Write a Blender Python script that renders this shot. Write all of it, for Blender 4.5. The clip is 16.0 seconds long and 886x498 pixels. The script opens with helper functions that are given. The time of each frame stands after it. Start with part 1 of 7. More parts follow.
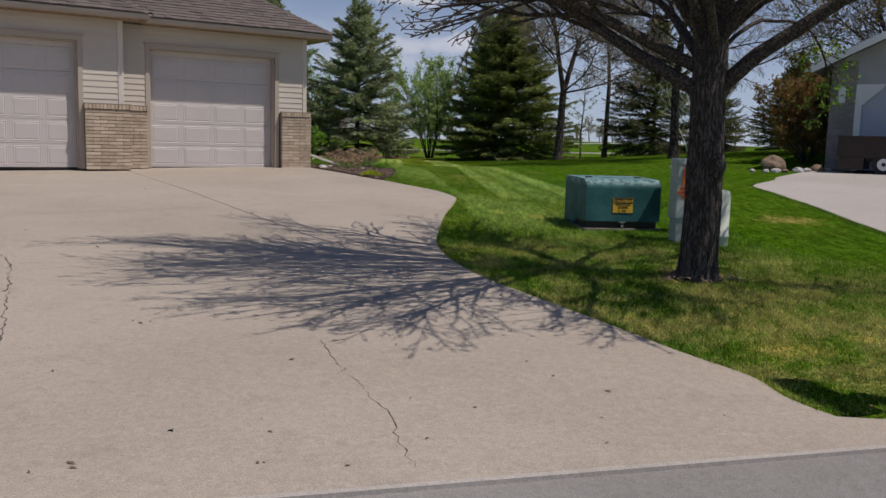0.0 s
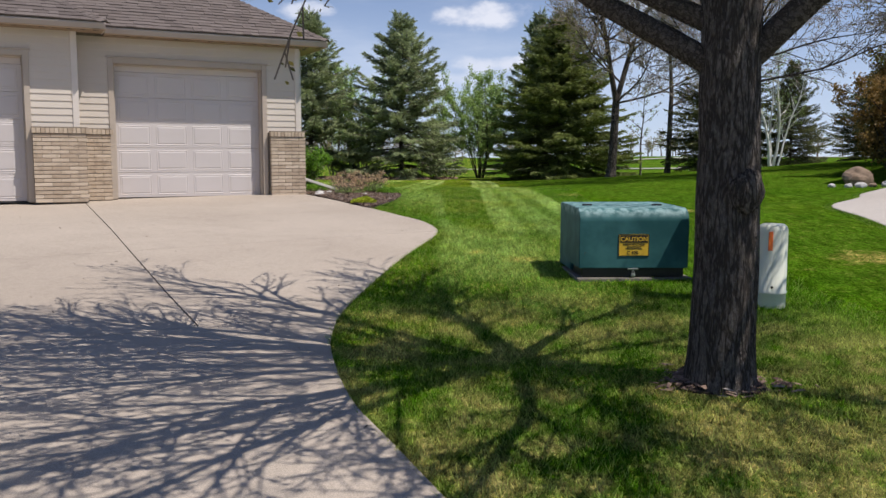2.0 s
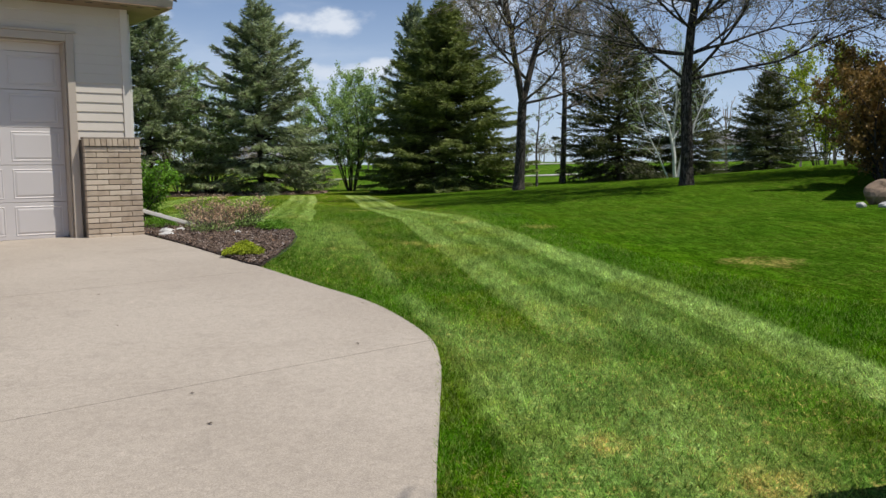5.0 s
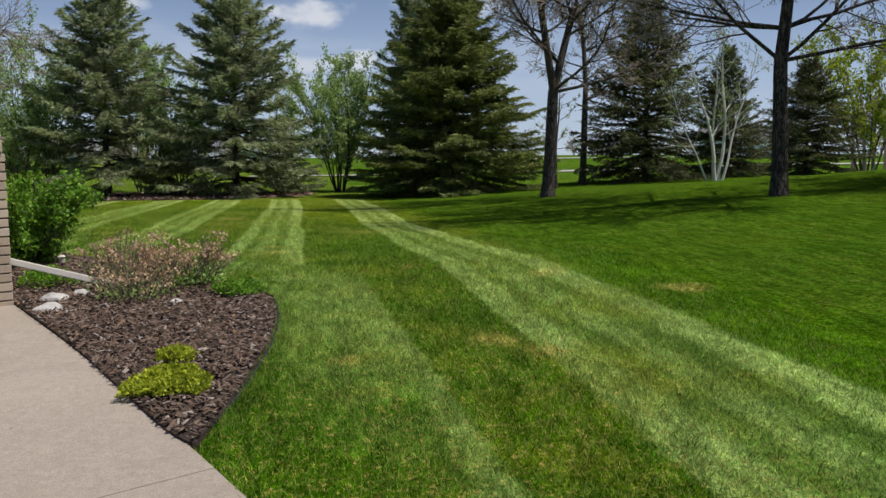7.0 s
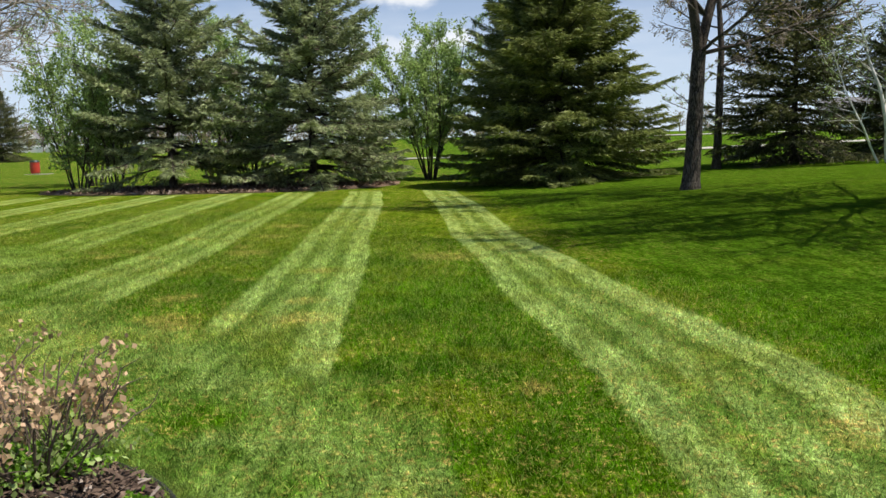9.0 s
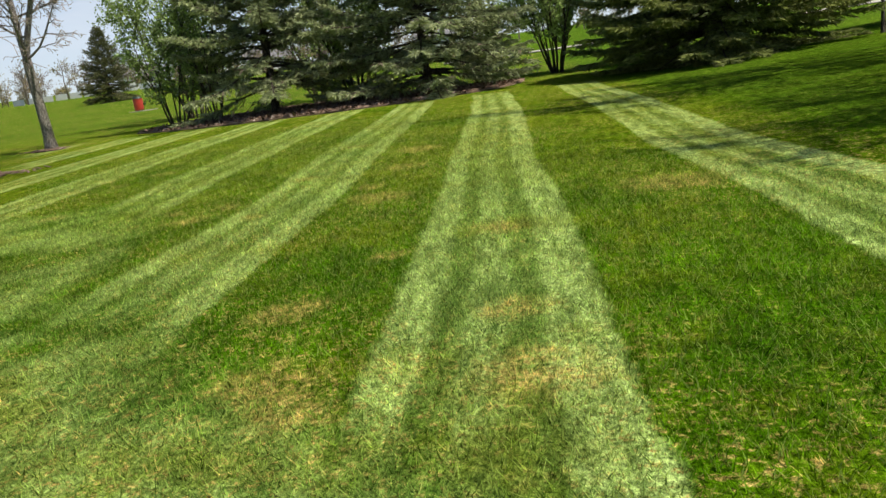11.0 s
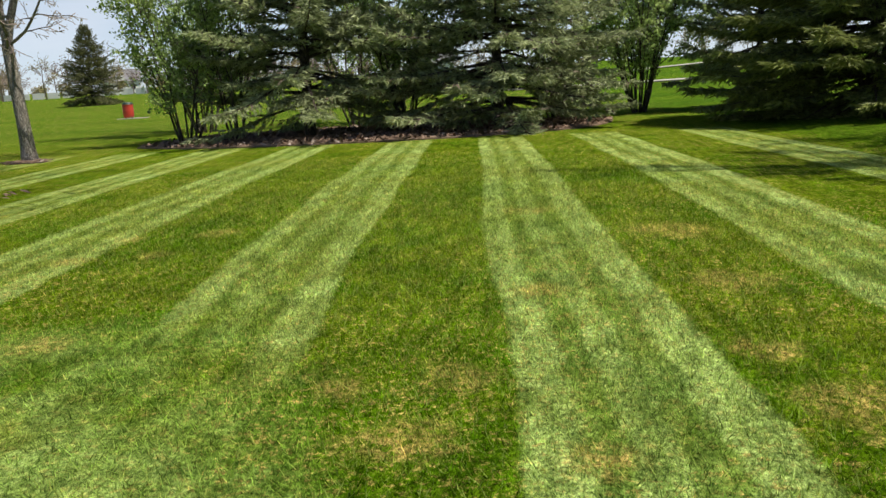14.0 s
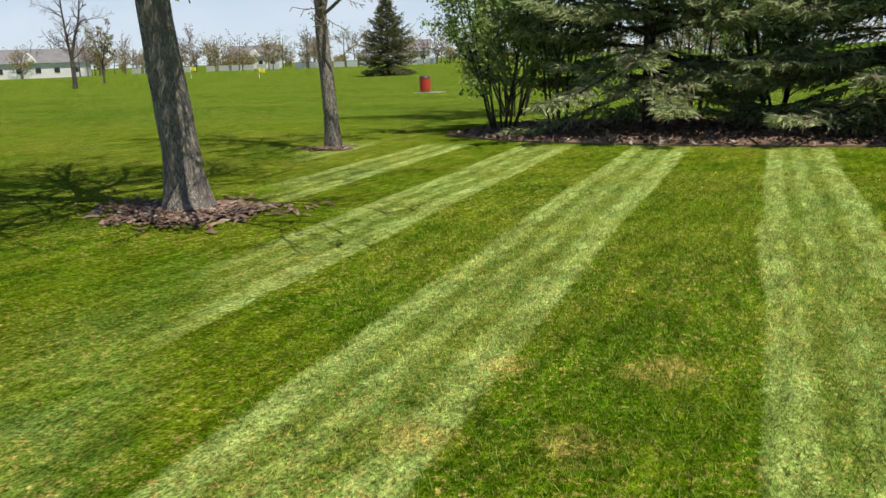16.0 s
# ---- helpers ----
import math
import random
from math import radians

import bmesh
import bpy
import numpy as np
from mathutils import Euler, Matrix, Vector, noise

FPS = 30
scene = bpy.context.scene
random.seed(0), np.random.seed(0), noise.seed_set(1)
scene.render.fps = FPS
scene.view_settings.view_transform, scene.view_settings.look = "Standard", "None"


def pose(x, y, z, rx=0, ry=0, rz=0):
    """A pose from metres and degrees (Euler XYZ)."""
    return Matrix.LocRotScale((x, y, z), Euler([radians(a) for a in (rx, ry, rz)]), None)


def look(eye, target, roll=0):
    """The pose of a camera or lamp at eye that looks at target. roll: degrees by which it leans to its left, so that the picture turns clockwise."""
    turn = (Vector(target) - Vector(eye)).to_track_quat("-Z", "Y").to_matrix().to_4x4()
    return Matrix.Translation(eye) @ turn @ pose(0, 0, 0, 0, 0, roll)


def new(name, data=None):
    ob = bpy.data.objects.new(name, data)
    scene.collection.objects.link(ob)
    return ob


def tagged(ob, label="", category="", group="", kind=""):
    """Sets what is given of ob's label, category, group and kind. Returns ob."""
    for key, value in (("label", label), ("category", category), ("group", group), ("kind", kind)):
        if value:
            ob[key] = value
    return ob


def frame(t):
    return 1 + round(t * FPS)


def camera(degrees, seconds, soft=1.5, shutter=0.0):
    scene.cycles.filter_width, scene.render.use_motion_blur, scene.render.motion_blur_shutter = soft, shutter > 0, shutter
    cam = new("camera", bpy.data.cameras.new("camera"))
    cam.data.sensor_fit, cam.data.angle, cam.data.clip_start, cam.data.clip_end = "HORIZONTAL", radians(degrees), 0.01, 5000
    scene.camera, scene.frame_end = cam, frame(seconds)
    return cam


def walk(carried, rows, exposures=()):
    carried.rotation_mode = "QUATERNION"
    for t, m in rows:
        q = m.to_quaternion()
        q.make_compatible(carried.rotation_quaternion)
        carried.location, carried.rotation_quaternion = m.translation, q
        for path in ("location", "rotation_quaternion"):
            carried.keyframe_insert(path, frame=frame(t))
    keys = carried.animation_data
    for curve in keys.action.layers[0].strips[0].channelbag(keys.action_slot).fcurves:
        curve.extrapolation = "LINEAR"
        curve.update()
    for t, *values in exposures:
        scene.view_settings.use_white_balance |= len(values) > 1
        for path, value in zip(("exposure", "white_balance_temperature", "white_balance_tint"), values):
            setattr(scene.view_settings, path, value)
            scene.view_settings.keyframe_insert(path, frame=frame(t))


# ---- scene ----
cam = camera(55.0, 16.0)
PATH = [
    (0, (0.23, 0.311, 1.444), (0.189, 2.293, 1.186), 1.6),
    (0.5, (0.886, 1.111, 1.45), (0.843, 3.094, 1.189), 1.3),
    (1, (1.343, 1.928, 1.468), (1.275, 3.91, 1.21), 1.1),
    (1.5, (1.454, 2.658, 1.454), (1.328, 4.639, 1.208), 0.6),
    (2, (1.375, 3.381, 1.443), (1.159, 5.358, 1.227), 0.1),
    (2.5, (1.209, 3.98, 1.491), (0.954, 5.963, 1.437), 0.4),
    (3, (1.071, 4.753, 1.521), (0.778, 6.73, 1.437), 0.4),
    (3.5, (0.87, 5.627, 1.566), (0.612, 7.607, 1.466), -0.0),
    (4, (0.56, 6.655, 1.582), (0.401, 8.645, 1.465), -0.5),
    (4.5, (0.179, 7.855, 1.557), (0.21, 9.847, 1.381), 0.2),
    (4.7, (0.028, 8.341, 1.565), (0.14, 10.328, 1.369), -0.2),
    (6.8, (-0.639, 13.522, 1.773), (-0.462, 15.503, 1.561), -0.9),
    (7, (-0.672, 14.064, 1.801), (-0.494, 16.044, 1.583), -0.3),
    (7.5, (-0.706, 15.283, 1.854), (-0.546, 17.265, 1.638), -0.1),
    (8, (-0.671, 16.481, 1.889), (-0.561, 18.466, 1.669), -0.2),
    (8.5, (-0.615, 17.658, 1.904), (-0.577, 19.643, 1.664), -0.1),
    (8.7, (-0.601, 18.078, 1.921), (-0.595, 20.063, 1.676), -0.4),
    (10.8, (-1.36, 21.609, 1.777), (-1.676, 23.529, 1.312), -7.8),
    (11, (-1.599, 21.899, 1.78), (-1.917, 23.817, 1.31), -7.7),
    (11.5, (-2.27, 22.48, 1.776), (-2.609, 24.396, 1.314), -7.5),
    (12, (-2.777, 22.994, 1.79), (-3.109, 24.922, 1.374), -5.2),
    (12.5, (-3.21, 23.673, 1.807), (-3.526, 25.605, 1.4), -4.4),
    (13, (-3.635, 24.479, 1.804), (-3.96, 26.412, 1.409), -4.1),
    (13.5, (-4.142, 25.378, 1.802), (-4.438, 27.314, 1.396), -3.8),
    (14, (-4.605, 26.376, 1.77), (-4.848, 28.318, 1.358), -3.2),
    (14.5, (-5.033, 27.31, 1.747), (-5.243, 29.253, 1.326), -3.0),
    (15, (-5.389, 28.155, 1.768), (-5.602, 30.098, 1.345), -2.7),
    (15.5, (-6.035, 28.849, 1.867), (-6.378, 30.771, 1.431), -3.3),
    (16, (-6.876, 29.734, 1.96), (-7.705, 31.499, 1.517), -2.0),
]
walk(cam, [(t, look(eye, target, roll)) for t, eye, target, roll in PATH],
     [(0.0, -0.66, 6280, 16), (0.7, -0.57, 6280, 16), (1.5, -0.24, 6280, 16), (2.5, -0.04, 6150, 13), (4.5, -0.12, 6120, 9), (6.8, -0.43, 6250, 12), (7.5, -0.22, 6300, 12), (8.6, 0.08, 6450, 10), (11.0, 0.05, 6700, 10), (16.0, 0.03, 6700, 10)])

# ---- world and light ----
SUN_AZ, SUN_EL = -17.0, 61.5      # degrees from +x, degrees above the horizon
sun_dir = Vector((math.cos(radians(SUN_EL)) * math.cos(radians(SUN_AZ)), math.cos(radians(SUN_EL)) * math.sin(radians(SUN_AZ)), math.sin(radians(SUN_EL))))
sun = new("sun", bpy.data.lights.new("sun", "SUN"))
sun.data.energy, sun.data.angle, sun.data.color = 5.0, radians(0.36), (1.0, 0.925, 0.80)
sun.matrix_world = look(sun_dir * 60, (0, 0, 0))

world = bpy.data.worlds.new("sky")
scene.world = world
world.use_nodes = True
wn, wl = world.node_tree.nodes, world.node_tree.links
wn.clear()
w_out, w_bg = wn.new("ShaderNodeOutputWorld"), wn.new("ShaderNodeBackground")
w_sky = wn.new("ShaderNodeTexSky")
w_sky.sky_type, w_sky.sun_disc = "NISHITA", False
w_sky.sun_elevation, w_sky.sun_rotation = radians(SUN_EL), radians(90 - SUN_AZ)
w_sky.air_density, w_sky.dust_density, w_sky.ozone_density = 0.75, 0.05, 5.0
w_tc = wn.new("ShaderNodeTexCoord")
def w_math(op, a, b=0.0, clamp=False):
    n = wn.new("ShaderNodeMath")
    n.operation, n.use_clamp = op, clamp
    for sock, v in zip(n.inputs, (a, b)):
        if isinstance(v, bpy.types.NodeSocket):
            wl.new(v, sock)
        else:
            sock.default_value = v
    return n.outputs[0]


def w_step(v, lo, hi, to=1.0):
    n = wn.new("ShaderNodeMapRange")
    n.interpolation_type = "SMOOTHSTEP"
    wl.new(v, n.inputs["Value"])
    n.inputs["From Min"].default_value, n.inputs["From Max"].default_value, n.inputs["To Max"].default_value = lo, hi, to
    return n.outputs["Result"]


def w_noise(scale, detail, stretch):
    m, n = wn.new("ShaderNodeMapping"), wn.new("ShaderNodeTexNoise")
    m.inputs["Scale"].default_value = stretch
    m.inputs["Location"].default_value = (3.1, 0.7, 0.2)
    n.inputs["Scale"].default_value, n.inputs["Detail"].default_value, n.inputs["Roughness"].default_value = scale, detail, 0.58
    wl.new(w_tc.outputs["Generated"], m.inputs["Vector"])
    wl.new(m.outputs["Vector"], n.inputs["Vector"])
    return n.outputs["Fac"]


def w_mix(f, a, b):
    n = wn.new("ShaderNodeMix")
    n.data_type = "RGBA"
    wl.new(f, n.inputs["Factor"])
    wl.new(a, n.inputs["A"])
    n.inputs["B"].default_value = (*b, 1)
    return n.outputs["Result"]


w_sep = wn.new("ShaderNodeSeparateXYZ")
wl.new(w_tc.outputs["Generated"], w_sep.inputs[0])
w_ahead = w_math("MAXIMUM", w_sep.outputs[1], 0.05)
w_u, w_v = w_math("DIVIDE", w_sep.outputs[0], w_ahead), w_math("DIVIDE", w_sep.outputs[2], w_ahead)
# thin high veils, and a pale haze towards the horizon
w_tint = wn.new("ShaderNodeMix")
w_tint.data_type, w_tint.blend_type = "RGBA", "MULTIPLY"
w_tint.inputs["Factor"].default_value = 1.0
w_tint.inputs["B"].default_value = (1.02, 1.08, 1.16, 1)
wl.new(w_sky.outputs["Color"], w_tint.inputs["A"])
w_col = w_mix(w_step(w_noise(1.5, 6, (2.0, 2.0, 8.0)), 0.46, 0.76, 0.55), w_tint.outputs["Result"], (9.4, 10.0, 10.9))
w_col = w_mix(w_step(w_math("ABSOLUTE", w_sep.outputs[2]), 0.30, 0.0, 0.68), w_col, (8.9, 10.1, 11.8))
# small fair-weather clouds low over the fields: u, v, half width, half height, density
w_puff = w_noise(16.0, 6, (1.0, 1.0, 1.7))
for cu, cv, cw, ch, cd in ((-0.061, 0.160, 0.050, 0.020, 1.0), (-0.275, 0.170, 0.045, 0.012, 0.8), (-0.215, 0.222, 0.090, 0.022, 0.6), (-0.045, 0.106, 0.060, 0.012, 0.75), (-0.004, 0.112, 0.024, 0.011, 0.9), (-0.120, 0.088, 0.080, 0.012, 0.45), (0.105, 0.175, 0.070, 0.018, 0.6), (-0.42, 0.20, 0.09, 0.03, 0.7), (0.34, 0.21, 0.10, 0.035, 0.8)):
    du, dv = w_math("DIVIDE", w_math("SUBTRACT", w_u, cu), cw), w_math("DIVIDE", w_math("SUBTRACT", w_v, cv), ch)
    body = w_math("SUBTRACT", 1.0, w_math("ADD", w_math("POWER", w_math("ABSOLUTE", du), 2.0), w_math("POWER", w_math("ABSOLUTE", dv), 2.0)))
    body = w_math("ADD", body, w_math("MULTIPLY", w_math("SUBTRACT", w_puff, 0.5), 4.2))
    w_col = w_mix(w_step(body, -0.1, 1.1, cd * 0.9), w_col, (11.2, 11.5, 12.0))
wl.new(w_col, w_bg.inputs["Color"])
w_bg.inputs["Strength"].default_value = 0.080
wl.new(w_bg.outputs["Background"], w_out.inputs["Surface"])


# ---- material tools ----
class Nodes:
    """A small helper that wires up one procedural material."""

    def __init__(self, name):
        self.m = bpy.data.materials.new(name)
        self.m.use_nodes = True
        self.t = self.m.node_tree
        self.b = self.t.nodes["Principled BSDF"]
        self.pos = self.t.nodes.new("ShaderNodeNewGeometry").outputs["Position"]

    def put(self, socket, v):
        if isinstance(v, bpy.types.NodeSocket):
            self.t.links.new(v, socket)
        elif isinstance(v, (tuple, list)) and len(v) == 3 and socket.type == "RGBA":
            socket.default_value = (*v, 1)
        else:
            socket.default_value = v

    def noise(self, scale, detail=3.0, rough=0.55, stretch=None, vector=None, warp=0.0):
        v = vector or self.pos
        if stretch:
            mp = self.t.nodes.new("ShaderNodeMapping")
            mp.inputs["Scale"].default_value = stretch
            self.t.links.new(v, mp.inputs["Vector"])
            v = mp.outputs["Vector"]
        n = self.t.nodes.new("ShaderNodeTexNoise")
        n.inputs["Scale"].default_value, n.inputs["Detail"].default_value = scale, detail
        n.inputs["Roughness"].default_value, n.inputs["Distortion"].default_value = rough, warp
        self.t.links.new(v, n.inputs["Vector"])
        return n.outputs["Fac"]

    def math(self, op, a, b=0.0, clamp=False):
        n = self.t.nodes.new("ShaderNodeMath")
        n.operation, n.use_clamp = op, clamp
        self.put(n.inputs[0], a)
        self.put(n.inputs[1], b)
        return n.outputs[0]

    def step(self, v, lo, hi, to_lo=0.0, to_hi=1.0):
        n = self.t.nodes.new("ShaderNodeMapRange")
        n.interpolation_type = "SMOOTHSTEP"
        for k, x in zip(("Value", "From Min", "From Max", "To Min", "To Max"), (v, lo, hi, to_lo, to_hi)):
            self.put(n.inputs[k], x)
        return n.outputs["Result"]

    def mix(self, f, a, b, mode="MIX"):
        n = self.t.nodes.new("ShaderNodeMix")
        n.data_type, n.blend_type = "RGBA", mode
        self.put(n.inputs["Factor"], f)
        self.put(n.inputs["A"], a)
        self.put(n.inputs["B"], b)
        return n.outputs["Result"]

    def xyz(self, v=None):
        n = self.t.nodes.new("ShaderNodeSeparateXYZ")
        self.t.links.new(v or self.pos, n.inputs[0])
        return n.outputs

    def rand(self):
        return self.t.nodes.new("ShaderNodeObjectInfo").outputs["Random"]

    def bump(self, h, strength=0.3, dist=0.01):
        n = self.t.nodes.new("ShaderNodeBump")
        n.inputs["Strength"].default_value, n.inputs["Distance"].default_value = strength, dist
        self.t.links.new(h, n.inputs["Height"])
        self.t.links.new(n.outputs["Normal"], self.b.inputs["Normal"])

    def done(self, color, rough=0.6, metal=0.0, spec=None):
        self.put(self.b.inputs["Base Color"], color)
        self.put(self.b.inputs["Roughness"], rough)
        self.put(self.b.inputs["Metallic"], metal)
        if spec is not None:
            self.b.inputs["Specular IOR Level"].default_value = spec
        return self.m

    def thin(self, colour, amount):
        """Lets some light through, as leaves and blades do."""
        tr, mx = self.t.nodes.new("ShaderNodeBsdfTranslucent"), self.t.nodes.new("ShaderNodeMixShader")
        self.put(tr.inputs["Color"], colour)
        mx.inputs["Fac"].default_value = amount
        self.t.links.new(self.b.outputs["BSDF"], mx.inputs[1])
        self.t.links.new(tr.outputs["BSDF"], mx.inputs[2])
        self.t.links.new(mx.outputs["Shader"], self.t.nodes["Material Output"].inputs["Surface"])


def plain(name, a, b, scale=6.0, fine=60.0, rough=0.6, metal=0.0, bump=0.2, dist=0.004, spec=None, vary=0.0):
    """Two tones mixed at two scales, with fine relief."""
    k = Nodes(name)
    big, small = k.noise(scale, 4), k.noise(fine, 3)
    f = k.math("ADD", k.math("MULTIPLY", k.step(big, 0.3, 0.7), 0.6), k.math("MULTIPLY", small, 0.4))
    col = k.mix(f, a, b)
    if vary:
        col = k.mix(1.0, col, k.mix(k.rand(), (1 - vary,) * 3, (1 + vary,) * 3), "MULTIPLY")
    if bump:
        k.bump(small, bump, dist)
    return k.done(col, rough, metal, spec)


# worn spots where only straw is left: x, y, radius
STRAW = ((2.27, 5.51, 0.24), (4.73, 12.1, 0.42), (2.885, 5.81, 0.13), (-3.65, 33.2, 0.34), (-3.49, 31.49, 0.26), (-3.65, 30.18, 0.16), (-3.44, 29.47, 0.24), (-4.80, 34.45, 0.24),
         (-5.00, 29.85, 0.17), (-5.12, 29.17, 0.20), (-5.50, 29.71, 0.13), (-4.67, 31.33, 0.18), (-4.45, 29.0, 0.14), (-7.27, 30.42, 0.15), (-3.06, 25.80, 0.20), (-2.83, 24.80, 0.22), (-2.65, 24.50, 0.18),
         (-1.88, 25.54, 0.18), (-1.77, 24.75, 0.24), (-2.11, 27.46, 0.20), (-0.85, 28.60, 0.40), (-3.31, 29.35, 0.26), (-2.77, 26.87, 0.12), (-0.80, 19.09, 0.12), (0.15, 19.52, 0.16), (0.42, 19.18, 0.14),
         (1.05, 22.1, 0.20), (2.04, 21.12, 0.24), (-0.27, 22.8, 0.10), (3.52, 17.1, 0.35), (0.72, 12.44, 0.12), (1.25, 11.97, 0.18), (-7.60, 33.74, 0.20), (-8.38, 32.63, 0.16), (-8.33, 33.56, 0.14), (-7.80, 32.82, 0.14))


def lawn_colour(k, blades):
    """Mown stripes, patches of straw and several greens, laid out over the plan."""
    x, y, z = k.xyz()
    wob = k.math("MULTIPLY", k.math("SUBTRACT", k.noise(0.15, 2), 0.5), 0.40)
    fine_wob = k.math("MULTIPLY", k.math("SUBTRACT", k.noise(7.0, 3), 0.5), 0.13)
    q = k.math("ADD", k.math("ADD", x, k.math("MULTIPLY", k.math("SUBTRACT", y, 34.0), 0.078)), k.math("ADD", wob, fine_wob))
    # the outermost band bends away and widens towards the street
    bend = k.math("MULTIPLY", k.step(y, 31.0, 14.0), k.step(q, -1.8, -1.2))
    q2 = k.math("SUBTRACT", q, k.math("MULTIPLY", bend, 0.55))
    q2 = k.math("SUBTRACT", q2, k.math("MULTIPLY", k.math("MULTIPLY", k.math("ADD", q2, 0.41), 0.36), bend))
    q2 = k.math("SUBTRACT", q2, k.step(q, -1.8, -1.4, 0.0, 0.20))
    q2 = k.math("ADD", q2, k.step(q, -7.4, -7.8, 0.0, 0.20))
    ph = k.math("DIVIDE", k.math("ADD", q2, 4.66 + 1.0), 2.0)
    side = k.math("SUBTRACT", k.math("FRACT", ph), 0.5)          # 0 in the middle of a light band
    fr = k.math("ABSOLUTE", side)
    band = k.step(fr, 0.255, 0.225)
    # the roller's tracks: a bright one along each edge and a thin one between
    rails = k.math("MULTIPLY", k.math("MULTIPLY", k.step(side, 0.095, 0.135), k.step(side, 0.258, 0.23)), 1.0)
    rails = k.math("MAXIMUM", rails, k.math("MULTIPLY", k.math("MULTIPLY", k.step(side, -0.115, -0.150), k.step(side, -0.258, -0.23)), 0.85))
    rails = k.math("MAXIMUM", rails, k.math("MULTIPLY", k.math("MULTIPLY", k.step(side, -0.075, -0.050), k.step(side, 0.040, 0.015)), 0.55))
    # each band ends where the mower turned
    start = k.math("MINIMUM", k.math("SUBTRACT", 23.4, k.math("MULTIPLY", k.math("ADD", q, 2.5), 1.2)), 28.6)
    start = k.math("ADD", start, k.step(q, -5.3, -6.0, 0.0, 2.1))
    start = k.math("SUBTRACT", start, k.step(q, -1.7, -1.2, 0.0, 7.0))
    start = k.math("ADD", start, k.math("MAXIMUM", k.math("MULTIPLY", k.math("SUBTRACT", -9.0, q), 2.0), 0.0))
    start = k.math("ADD", start, k.math("MULTIPLY", k.math("SUBTRACT", k.noise(0.8, 3), 0.5), 2.2))
    on = k.math("MULTIPLY", k.step(k.math("SUBTRACT", y, start), -0.9, 1.0), k.step(y, 45.2, 44.2))
    on = k.math("MULTIPLY", on, k.math("MULTIPLY", k.step(q2, 0.5, 0.25), k.step(q, -22.0, -16.0)))
    on = k.math("MULTIPLY", on, k.math("SUBTRACT", 1.0, k.math("MULTIPLY", k.step(q, -1.6, -1.0), k.step(y, 33.0, 15.0, 0.0, 0.20))))
    # the roller's uneven stripes: sheen of bent blades, painted as pale colour
    laid = k.step(k.noise(2.3, 5, 0.68, (1.0, 0.45, 1.0)), 0.30, 0.62, 0.80, 1.10)
    streak = k.step(k.noise(13.0, 4, 0.7, (1.0, 0.22, 1.0)), 0.30, 0.70, 0.66, 1.22)
    light = k.math("ADD", k.math("MULTIPLY", band, 0.34), k.math("MULTIPLY", rails, 0.70))
    light = k.math("MULTIPLY", k.math("MULTIPLY", on, light), k.math("MULTIPLY", laid, streak), True)
    # the turning places, mown across
    turn = k.math("MULTIPLY", k.step(k.math("SUBTRACT", y, start), 0.5, -1.0), k.math("MULTIPLY", k.step(k.math("SUBTRACT", y, start), -5.5, -2.0), k.math("MULTIPLY", k.step(q, 0.3, -0.6), k.step(q, -12.0, -9.0))))
    turn = k.math("MULTIPLY", turn, k.math("MULTIPLY", k.math("MULTIPLY", k.step(k.noise(0.9, 4, 0.6), 0.30, 0.54), 0.58), streak))
    light = k.math("MAXIMUM", light, turn)
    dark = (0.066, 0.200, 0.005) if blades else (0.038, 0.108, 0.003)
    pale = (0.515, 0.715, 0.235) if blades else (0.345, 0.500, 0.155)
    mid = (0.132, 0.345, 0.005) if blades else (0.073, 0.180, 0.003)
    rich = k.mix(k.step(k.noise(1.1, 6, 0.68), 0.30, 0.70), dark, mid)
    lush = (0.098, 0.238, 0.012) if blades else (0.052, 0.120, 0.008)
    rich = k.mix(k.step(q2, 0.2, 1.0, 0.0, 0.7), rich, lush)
    # the golf course beyond: longer and cooler green, in broad faint swathes
    course = k.mix(k.step(k.noise(0.16, 4, 0.6, (0.5, 1.6, 1.0)), 0.35, 0.65), (0.050, 0.130, 0.010), (0.084, 0.170, 0.012))
    rich = k.mix(k.math("MAXIMUM", k.step(y, 45.0, 52.0), k.step(q, -12.5, -16.0)), rich, course)
    col = k.mix(light, rich, pale)
    # olive places, and straw left in small tufts, thicker in some parts
    olive = k.math("MULTIPLY", k.step(k.noise(0.9, 5, 0.65), 0.47, 0.66), k.step(y, 10.0, 16.0, 0.55, 1.0))
    olive = k.math("MAXIMUM", olive, k.math("MULTIPLY", k.step(y, 25.0, 33.0, 0.0, 1.5), k.step(k.noise(1.3, 5, 0.7), 0.36, 0.62, 0.10, 0.62)))
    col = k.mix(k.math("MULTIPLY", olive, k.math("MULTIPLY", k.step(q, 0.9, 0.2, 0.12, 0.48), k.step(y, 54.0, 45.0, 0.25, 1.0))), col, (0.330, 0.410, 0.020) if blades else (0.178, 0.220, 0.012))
    worn = k.step(k.noise(0.55, 4, 0.6), 0.36, 0.60)
    tuft = k.step(k.noise(24.0, 5, 0.82), 0.525, 0.62)
    straw = k.math("MULTIPLY", tuft, k.math("ADD", k.math("MULTIPLY", worn, 0.85), k.step(y, 20.0, 30.0, 0.08, 0.38)), True)
    straw = k.math("MULTIPLY", straw, k.step(q, 1.0, 0.2, 0.25, 1.0))
    # thin dry grass under the maple
    near = k.math("ADD", k.math("POWER", k.math("SUBTRACT", x, 1.6), 2.0), k.math("POWER", k.math("SUBTRACT", y, 7.3), 2.0))
